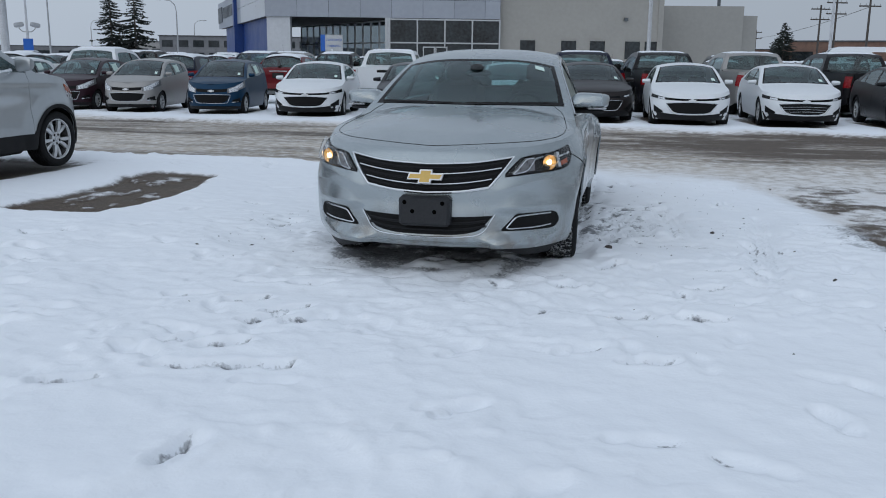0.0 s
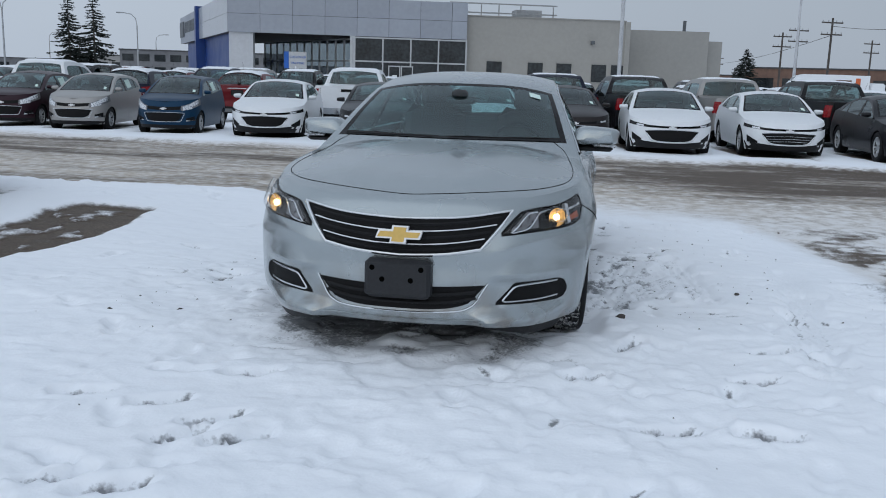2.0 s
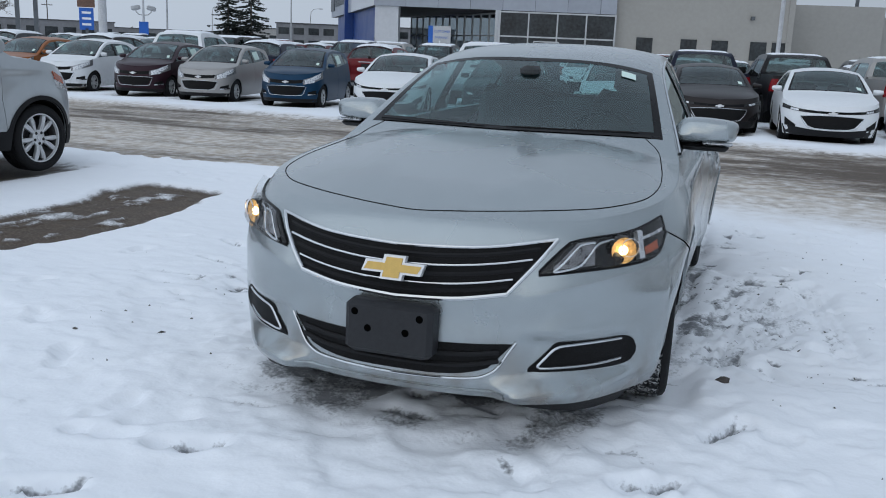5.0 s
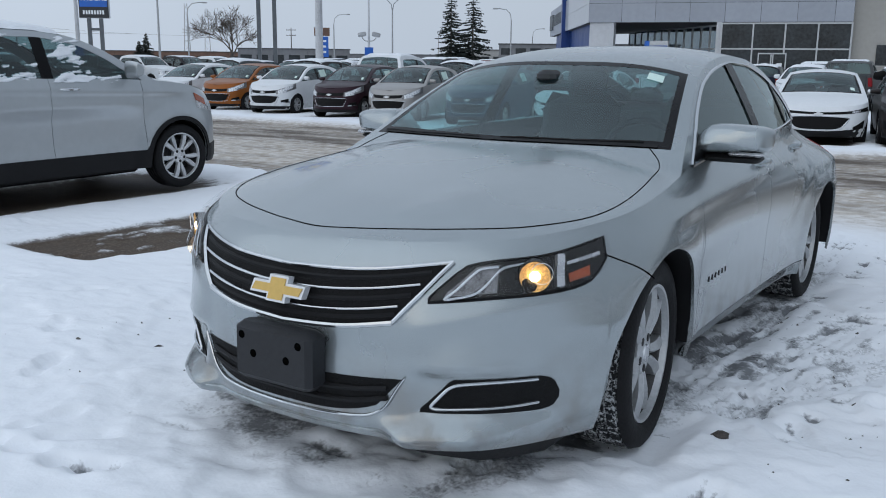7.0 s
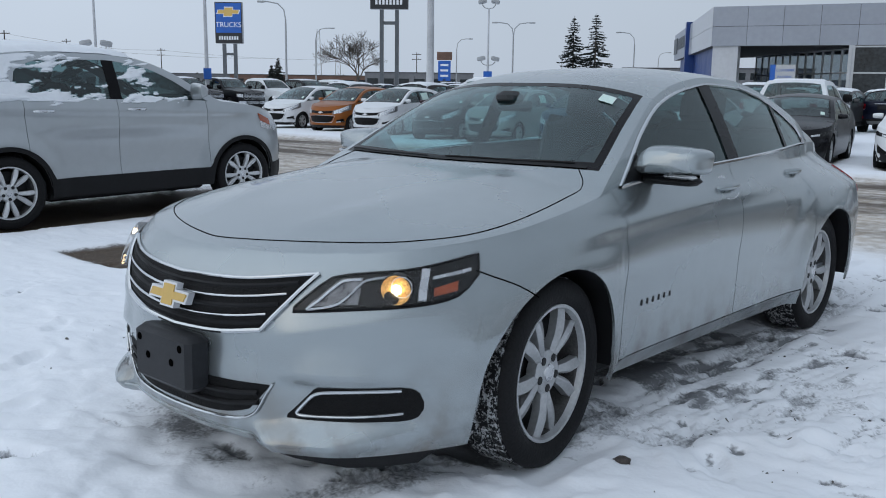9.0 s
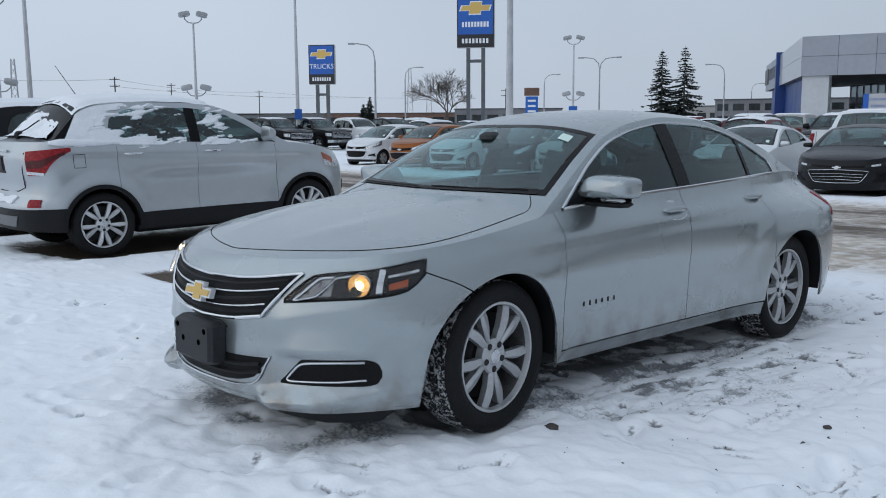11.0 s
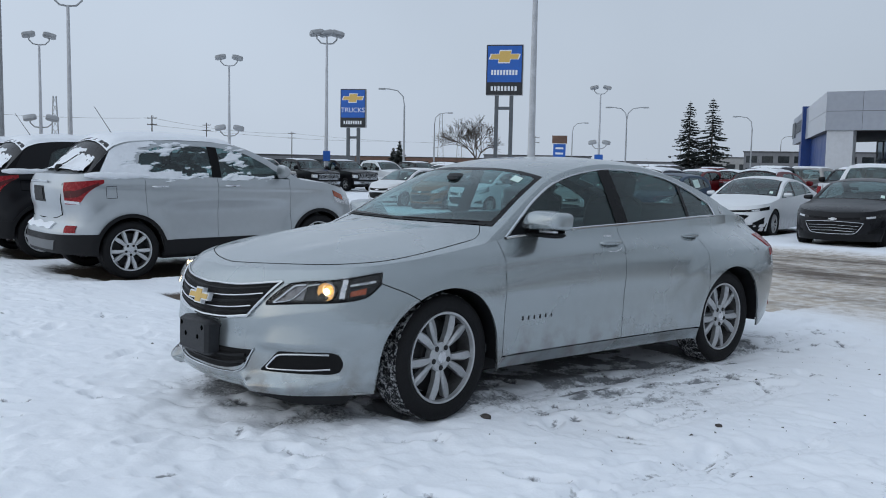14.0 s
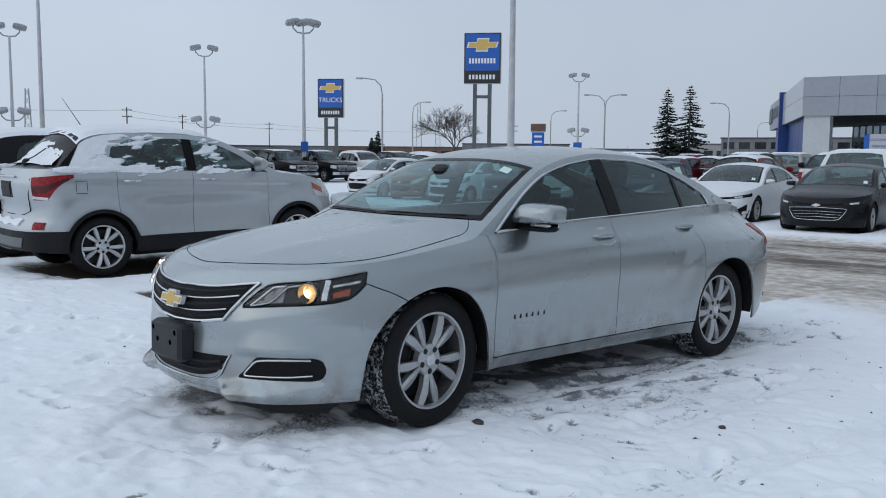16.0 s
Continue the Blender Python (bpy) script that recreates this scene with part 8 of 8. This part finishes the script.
def sky_pylon(x, y, w, h, top, label, words):
    """A twin-post dealer sign; brand names are plain bars."""
    ob = thing("pylon_sign", label, "sign", m=pose(x, y, 0, rz=38))
    z0 = top - h
    part("cabinet", box(-w / 2, w / 2, -0.3, 0.3, z0, top, 0.06), M["frame_alu"], ob, "pale sign cabinet", smooth=0)
    part("blue_face", box(-w * 0.46, w * 0.46, -0.33, -0.28, z0 + h * 0.26, top - h * 0.03), M["blue_sign"], ob, "blue sign face", smooth=0)
    part("black_face", box(-w * 0.46, w * 0.46, -0.33, -0.28, z0 + h * 0.03, z0 + h * 0.24), M["black_sign"], ob, "black name band", smooth=0)
    k = w / 0.31
    part("face_frame", box(-w * 0.49, w * 0.49, -0.32, -0.29, z0 + h * 0.01, top - h * 0.01), M["black_sign"], ob, "black face frame", smooth=0)
    pts = [(-0.122, -0.019), (-0.048, -0.019), (-0.052, -0.045), (0.040, -0.045), (0.044, -0.019), (0.108, -0.019), (0.122, 0.019), (0.048, 0.019), (0.052, 0.045), (-0.040, 0.045), (-0.044, 0.019), (-0.108, 0.019)]
    part("emblem", moved(prism([(a * k, b * k) for a, b in pts], -0.02, 0.02), pose(0, -0.35, z0 + h * 0.76)), M["gold"], ob, "gold emblem plaque", smooth=0)
    part("emblem_rim", moved(prism([(a * k * 1.10, b * k * 1.22) for a, b in pts], -0.005, 0.025), pose(0, -0.345, z0 + h * 0.76)), M["bright"], ob, "pale emblem rim", smooth=0)
    if words:
        lettering(words, w * 0.25, pose(0, -0.335, z0 + h * 0.45, rx=90), M["white_plain"], ob)
    else:
        for i in range(9):
            xx = -w * 0.36 + i * w * 0.082
            part("name_bar", box(xx, xx + w * 0.055, -0.345, -0.325, z0 + h * 0.40, z0 + h * 0.50), M["white_plain"], ob, smooth=0)
    for i in range(8):
        xx = -w * 0.36 + i * w * 0.092
        part("name_bar", box(xx, xx + w * 0.058, -0.345, -0.325, z0 + h * 0.09, z0 + h * 0.18), M["white_plain"], ob, smooth=0)
    for sx in (-1, 1):
        part("post", box(sx * w * 0.2 - 0.2, sx * w * 0.2 + 0.2, -0.2, 0.2, 0, z0), M["dark_post"], ob, "grey steel post", smooth=0)
    part("crossbar", box(-w * 0.2, w * 0.2, -0.1, 0.1, z0 - h * 0.28, z0 - h * 0.22), M["dark_post"], ob, smooth=0)
    return ob


def polar(bearing, dist, eye=(4.27, -2.05)):
    return eye[0] - dist * math.sin(radians(bearing)), eye[1] + dist * math.cos(radians(bearing))


x, y = polar(45.0, 100)
sky_pylon(x, y, 4.1, 5.55, 14.9, "tall blue dealer pylon sign with gold emblem", "")
x, y = polar(54.55, 120)
sky_pylon(x, y, 3.5, 5.1, 11.4, "blue truck dealer pylon sign with gold emblem", "TRUCKS")

LAMPS = "tall lot lamps with floodlight heads"


def lot_lamp(bearing, dist, height, heads=2, low=True, banner=False, twist=0):
    x, y = polar(bearing, dist)
    ob = thing("lot_lamp", "tall grey lot lamp post with floodlight heads", "lamp post", LAMPS, m=pose(x, y, 0, rz=bearing + twist))
    part("pole", tube([(0, 0, 0), (0, 0, height * 0.5), (0, 0, height - 0.6)], [0.13, 0.10, 0.07], 8), M["white_pole"], ob)

    def head(xo, z, tip):
        br = part("bracket", tube([(0, 0, z - 0.55), (xo * 0.6, 0, z - 0.5), (xo, 0, z - 0.25), (xo, 0, z)], 0.045, 6), M["galv"], ob)
        part("floodlight", moved(box(-0.42, 0.42, -0.28, 0.28, -0.05, 0.26, 0.08), pose(xo, 0, z, rx=tip, ry=12 if xo > 0 else -12)), M["galv"], br, "grey floodlight head")

    for i in range(heads):
        head((-0.62, 0.62, 0.0)[i], height - 0.1, -14)
    if low:
        for xo in (-0.65, 0.7):
            head(xo, height * 0.42, 25)
    if banner:
        bw, bz, bh = banner
        part("banner", box(-bw / 2, bw / 2, -0.17, -0.14, bz, bz + bh), M["blue_sign"], ob, "blue banner", smooth=0)
    return ob


lot_lamp(73.0, 66, 9.6)
lot_lamp(71.45, 46, 9.2, 2, False, (0.22, 2.0, 0.45))
lot_lamp(62.25, 72, 9.5)
lot_lamp(56.25, 56, 9.4, 3, False, (0.45, 1.6, 0.62), 10)
lot_lamp(38.95, 92, 9.6, 2, True, (0.85, 1.7, 1.2))
x, y = polar(43.15, 44)
ob = thing("flag_pole", "tall plain grey pole in the lot", "pole", m=pose(x, y, 0))
part("pole", tube([(0, 0, 0), (0, 0, 6), (0, 0, 13)], [0.19, 0.15, 0.10], 10), M["white_pole"], ob)
x, y = 1.85, 36.0
ob = thing("flag_pole", "tall plain white pole in the lot", "pole", m=pose(x, y, 0))
part("pole", tube([(0, 0, 0), (0, 0, 6), (0, 0, 13)], [0.09, 0.08, 0.07], 10), M["white_pole"], ob)
x, y = polar(75.3, 27)
ob = thing("flag_pole", "thick plain grey pole in the lot", "pole", m=pose(x, y, 0))
part("pole", tube([(0, 0, 0), (0, 0, 6), (0, 0, 11)], [0.14, 0.13, 0.10], 10), M["galv"], ob)
x, y = 16.8, 74
ob = thing("lot_lamp", "tall grey lot lamp post", "lamp post", LAMPS, m=pose(x, y, 0))
part("pole", tube([(0, 0, 0), (0, 0, 9.0)], [0.14, 0.08], 8), M["white_pole"], ob)
part("floodlight", both(box(0.15, 0.80, -0.3, 0.3, 8.75, 9.05, 0.08)), M["galv"], ob)

STREET = "curved street lamps along the avenue"


def street_lamp(bearing, dist, height, arms, turn=0):
    x, y = polar(bearing, dist)
    ob = thing("street_lamp", "slender grey street lamp with curved arm", "street lamp", STREET, m=pose(x, y, 0, rz=bearing + turn))
    part("pole", tube([(0, 0, 0), (0, 0, height - 1.6)], [0.12, 0.08], 8), M["galv"], ob)
    for sg in arms:
        arm = part("arm", tube([(0, 0, height - 1.6), (sg * 0.15, 0, height - 0.7), (sg * 0.7, 0, height - 0.15), (sg * 1.6, 0, height), (sg * 2.1, 0, height)], 0.06, 6), M["galv"], ob)
        part("lamp_head", box(min(sg * 1.9, sg * 2.6), max(sg * 1.9, sg * 2.6), -0.14, 0.14, height - 0.1, height + 0.08, 0.04), M["galv"], arm, "flat lamp head")


for b_, d_, h_, arms in ((51.33, 90, 9.0, (-1,)), (49.4, 128, 9.0, (1,)), (37.3, 112, 9.0, (-1, 1)), (29.85, 130, 9.0, (-1,)), (40.65, 150, 9.0, (1,)), (28.2, 200, 9.0, (1,)), (34.0, 210, 9.0, (1,))):
    street_lamp(b_, d_, h_, arms)

# small blue roadside sign
x, y = polar(41.43, 140)
ob = thing("roadside_sign", "small blue and brown roadside sign", "sign", m=pose(x, y, 0, rz=41))
part("post", box(-0.2, 0.2, -0.2, 0.2, 0, 2.5), M["dark_post"], ob, smooth=0)
part("blue_board", box(-0.95, 0.95, -0.2, 0.2, 2.2, 5.2), M["blue_sign"], ob, "blue board", smooth=0)
part("brown_board", box(-1.15, 1.15, -0.25, 0.25, 5.3, 6.5), M["brick_red"], ob, "brown board", smooth=0)
for z in (2.8, 3.6, 4.4):
    part("text_bar", box(-0.6, 0.6, -0.22, -0.2, z, z + 0.3), M["white_plain"], ob, smooth=0)

# timber power poles and their wires
POWER = "timber power poles"


def power_pole(x, y, h, arms=2):
    ob = thing("power_pole", "dark timber power pole with crossarms", "utility pole", POWER, m=pose(x, y, 0, rz=20))
    part("pole", tube([(0, 0, 0), (0, 0, h)], [0.15, 0.11], 8), M["timber"], ob)
    for k in range(arms):
        arm = part("crossarm", box(-1.3, 1.3, -0.07, 0.07, h - 0.6 - k * 1.3, h - 0.45 - k * 1.3), M["timber"], ob, smooth=0)
        for xo in (-1.2, -0.5, 0.5, 1.2):
            part("insulator", moved(lathe([(0, 0.05), (0.2, 0.04), (0.22, 0)], 6, "z"), pose(xo, 0, h - 0.45 - k * 1.3)), M["galv"], arm)
    return ob


E1 = (0.99, -4.54)
for b_, d_, h_ in ((-10.6, 128, 8.8), (-11.45, 120, 9.1), (-13.2, 112, 9.5), (-7.1, 210, 8.4), (-6.3, 230, 8.4), (-15.4, 150, 9)):
    power_pole(*polar(b_, d_, E1), h_, 2)
for b_, d_, h_ in ((66.8, 190, 10.5), (63.6, 230, 11), (58.4, 260, 10.5), (43.0, 240, 10), (32.2, 260, 10)):
    power_pole(*polar(b_, d_), h_, 2)
wires = []
for (b0_, d0_, h0_), (b1_, d1_, h1_) in (((-13.2, 112, 8.6), (-22, 100, 9.2)), ((-13.2, 112, 7.6), (-6.3, 230, 7)), ((66.8, 190, 10), (58.4, 260, 10)), ((82, 170, 10), (66.8, 190, 10)), ((58.4, 260, 10), (46, 280, 9)), ((66.8, 190, 8.6), (52, 260, 8.4))):
    eye = E1 if b0_ < 0 else (4.27, -2.05)
    p, q_ = Vector((*polar(b0_, d0_, eye), h0_)), Vector((*polar(b1_, d1_, eye), h1_))
    pts = [p.lerp(q_, t) - Vector((0, 0, 4 * 0.9 * t * (1 - t))) for t in np.linspace(0, 1, 12)]
    ob = thing("power_line", "thin sagging overhead wire", "cable", "overhead wires")
    part("wire", tube(pts, 0.03, 4), M["timber"], ob)

# lattice masts far off
for b_, d_, h_ in ((72.2, 150, 11), (49.0, 420, 26), (47.8, 460, 26)):
    x, y = polar(b_, d_)
    ob = thing("lattice_mast", "grey lattice mast in the distance", "mast", m=pose(x, y, 0, rz=b_))
    legs = []
    for sx in (-1, 1):
        legs.append(tube([(sx * h_ * 0.06, 0, 0), (sx * h_ * 0.02, 0, h_)], 0.07 + h_ * 0.003, 5))
    n = 9
    for k in range(n):
        z0, z1 = h_ * k / n, h_ * (k + 1) / n
        w0, w1 = h_ * (0.06 - 0.04 * k / n), h_ * (0.06 - 0.04 * (k + 1) / n)
        legs += [tube([(-w0, 0, z0), (w1, 0, z1)], 0.05, 4), tube([(w0, 0, z0), (-w1, 0, z1)], 0.05, 4)]
    part("lattice", join(*legs), M["galv"], ob)

# ---- trees ----


def spruce(x, y, h, seed, lean=0.0, spread=0.33):
    """A dark spruce: a tapered trunk, whorls of drooping boughs, each a spray of needles with gaps between."""
    r = random.Random(seed)
    ob = thing("spruce_tree", "tall dark spruce with ragged drooping boughs", "tree", "evergreen trees", m=pose(x, y, 0))
    part("trunk", tube([(0, 0, 0), (0.1 * lean, 0, h * 0.5), (0.2 * lean, 0, h)], [h * 0.016, h * 0.010, 0.02], 7), M["bark"], ob)
    v, f = [], []
    z = h * 0.10
    while z < h * 0.985:
        t = z / h
        reach = h * spread * (1 - t) ** 0.8 + 0.12
        for k in range(r.randint(6, 9)):
            a = r.uniform(0, 2 * math.pi)
            ln = reach * r.uniform(0.55, 1.15)
            c, s = math.cos(a), math.sin(a)
            for i in range(max(6, int(ln * 15))):
                q = r.uniform(0.05, 1.0) ** 0.8
                px, py = c * ln * q, s * ln * q
                pz = z - ln * 0.34 * q + 0.16 * ln * q * q + r.uniform(-0.10, 0.08)
                w = (0.15 + 0.10 * (1 - q)) * r.uniform(0.7, 1.4) * (0.5 + 0.6 * (1 - t))
                u = (Vector((c, s, -0.15)) + Vector((r.uniform(-0.7, 0.7), r.uniform(-0.7, 0.7), r.uniform(-0.3, 0.3)))).normalized() * w * 1.6
                o = Vector((r.uniform(-1, 1), r.uniform(-1, 1), r.uniform(-0.8, 0.1))).normalized() * w
                b = Vector((px, py, pz))
                n = len(v)
                v += [tuple(b - u * 0.5), tuple(b + o), tuple(b + u), tuple(b - o * 0.35)]
                f.append((n, n + 1, n + 2, n + 3))
        z += h * 0.026 * r.uniform(0.8, 1.3)
    part("crown", (v, f), M["needle"], ob, "dark needle crown", smooth=0)
    return ob


spruce(-72.2, 113.5, 11.9, 1)
spruce(-69.0, 114.5, 12.2, 2)
spruce(*polar(52.0, 190), 5.2, 3)
spruce(*polar(51.6, 185), 6.6, 4)
spruce(*polar(-8.73, 150, E1), 7.6, 5, spread=0.46)


def bare_tree(x, y, h, seed):
    r = random.Random(seed)
    ob = thing("bare_tree", "leafless winter tree with fine twigs", "tree", m=pose(x, y, 0))
    limbs = []

    def grow(p, d, ln, rad, depth):
        q = p + d * ln
        mid = p.lerp(q, 0.5) + Vector((r.uniform(-1, 1), r.uniform(-1, 1), r.uniform(-0.4, 0.6))) * ln * 0.07
        limbs.append(tube([p, mid, q], [rad, rad * 0.85, rad * 0.65], 5 if depth < 3 else 3, False))
        if depth >= 6:
            return
        for _ in range(4 if depth < 3 else 3 if depth < 5 else 2):
            nd = (d + Vector((r.uniform(-1, 1), r.uniform(-1, 1), r.uniform(-0.45, 0.65))) * 0.80).normalized()
            grow(p.lerp(q, r.uniform(0.65, 1.0)), nd, ln * r.uniform(0.66, 0.88), max(0.024, rad * 0.58), depth + 1)

    grow(Vector((0, 0, 0)), Vector((0, 0, 1)), h * 0.24, h * 0.018, 0)
    part("trunk", limbs[0], M["bark"], ob)
    tagged(part("crown", join(*limbs[1:]), M["bark"], ob, "bare branches and twigs"), kind="stuff")
    return ob


bare_tree(*polar(46.75, 165), 13.5, 4)

# ---- far buildings, van and box truck, low horizon ----


def far_block(x, y, w, d, h, rz, mat, label, rows=1, cols=8, glass=True):
    ob = thing("commercial_building", label, "building", "far commercial buildings", m=pose(x, y, 0, rz=rz))
    part("wall", box(0, w, 0, d, 0, h), mat, ob, smooth=0)
    part("roof", box(-0.2, w + 0.2, -0.2, d + 0.2, h, h + 0.25), M["roof_dark"], ob, smooth=0)
    if glass:
        for r_ in range(rows):
            for c_ in range(cols):
                x0 = w * (c_ + 0.15) / cols
                z0 = 0.9 + r_ * (h - 0.5) / rows
                part("window", box(x0, x0 + w * 0.7 / cols, -0.05, 0.02, z0, z0 + (h / rows) * 0.5), M["shop_glass"], ob, smooth=0)
    return ob


x, y = polar(26.4, 190)
far_block(x - 16, y + 2, 38, 15, 5.6, 22, M["far_wall"], "long grey two-storey building with many windows", 2, 12)
x, y = polar(30.5, 240)
far_block(x - 8, y, 16, 10, 5, 25, M["concrete"], "low grey far building", 1, 5)
x, y = polar(48, 260)
far_block(x - 50, y, 60, 20, 4.2, 45, M["brick_red"], "low brown retail building", 1, 12)
x, y = polar(44.5, 230)
far_block(x - 10, y, 28, 15, 4.6, 42, M["far_wall"], "low grey retail building", 1, 7)
x, y = polar(-14.0, 180, E1)
far_block(x - 16, y, 70, 20, 5.2, -12, M["brick_red"], "long brown industrial building", 1, 14)
x, y = polar(-9.0, 240, E1)
far_block(x - 30, y, 40, 20, 4.5, -8, M["brick_red"], "low brown far building", 1, 8)
for b_, d_, w_, h_ in ((78, 300, 90, 4.5), (66, 330, 90, 4.2), (56, 340, 80, 4.6), (38, 330, 70, 4.4), (20, 300, 60, 4.5), (-20, 260, 80, 5), (-32, 260, 80, 5)):
    x, y = polar(b_, d_)
    far_block(x - w_ / 2 * math.cos(radians(b_)), y - w_ / 2 * math.sin(radians(b_)), w_, 14, h_, b_, M["far_wall"], "low grey building on the horizon", 1, 10)

# delivery van and box truck at the right-hand street
x, y = polar(-10.4, 77, E1)
van = thing("delivery_van", "white high-roof delivery van with dark lettering bars", "van", m=pose(x, y, 0, rz=-4))
body = prism([(0, 0.5), (5.9, 0.5), (5.9, 2.55), (5.5, 2.7), (2.1, 2.7), (1.55, 2.55), (0.75, 1.6), (0.1, 1.25)], 0, 2.0)
part("body", body, M["white"], van, smooth=0)
part("cab_window", box(1.15, 2.0, -0.02, 0.05, 1.5, 2.15, 0.01), M["shop_glass"], van, smooth=0)
part("windscreen", prism([(0.78, 1.62), (0.95, 1.62), (1.6, 2.45), (1.5, 2.5)], 0.15, 1.85), M["shop_glass"], van, smooth=0)
for k, (x0, x1, z) in enumerate(((2.6, 4.3, 1.95), (2.6, 4.1, 1.6))):
    part("text_bar", box(x0, x1, -0.025, 0.01, z, z + 0.2), M["dark_post"], van, smooth=0)
part("artwork", box(4.45, 5.6, -0.02, 0.01, 1.1, 2.3), M["brick_red"], van, "brown printed panel", smooth=0)
for xo in (1.05, 4.7):
    part("wheel", moved(lathe([(-0.1, 0.2), (-0.1, 0.36), (0.1, 0.36), (0.1, 0.2)], 16, "y"), pose(xo, 0.12, 0.36)), M["rubber"], van)
x, y = polar(-12.2, 140, E1)
lorry = thing("box_truck", "white box truck with purple and orange blocks", "truck", m=pose(x, y, 0, rz=-6))
part("box_body", box(0, 8.2, 0, 2.4, 1.0, 3.7, 0.05), M["white"], lorry, smooth=0)
part("cab", box(8.3, 10.3, 0.1, 2.3, 0.6, 2.7, 0.25), M["white"], lorry)
part("chassis", box(0.3, 9.8, 0.4, 2.0, 0.55, 1.0), M["trim"], lorry, smooth=0)
part("purple_block", box(3.6, 5.5, -0.02, 0.01, 2.3, 3.3), material("purple_livery", (0.06, 0.02, 0.16), 0.4), lorry, "purple block", smooth=0)
part("orange_block", box(5.55, 7.0, -0.02, 0.01, 2.3, 3.3), material("orange_livery", (0.55, 0.10, 0.02), 0.4), lorry, "orange block", smooth=0)
for xo in (1.8, 8.9):
    part("wheel", moved(lathe([(-0.12, 0.25), (-0.12, 0.48), (0.12, 0.48), (0.12, 0.25)], 16, "y"), pose(xo, 0.15, 0.48)), M["rubber"], lorry)
# far tree line
v, f = [], []
rt = random.Random(8)
for k in range(2600):
    b_ = rt.uniform(-45, 95)
    d_ = rt.uniform(380, 520)
    x, y = polar(b_, d_)
    h_ = rt.uniform(2.5, 6.5) * (0.6 + 0.4 * math.sin(b_ * 0.7) ** 2)
    w_ = rt.uniform(0.8, 2.6)
    n = len(v)
    c, s = math.cos(radians(b_)), math.sin(radians(b_))
    v += [(x - w_ * c, y - w_ * s, 0), (x + w_ * c, y + w_ * s, 0), (x + w_ * 0.4 * c, y + w_ * 0.4 * s, h_), (x - w_ * 0.3 * c, y - w_ * 0.3 * s, h_ * 0.9), (x, y + 1.5, 0)]
    f += [(n, n + 1, n + 2, n + 3), (n + 1, n + 4, n + 2), (n + 4, n, n + 3)]
tagged(part("tree_line", (v, f), M["bark"], None, "bare trees along the horizon", smooth=0), category="trees", kind="stuff")
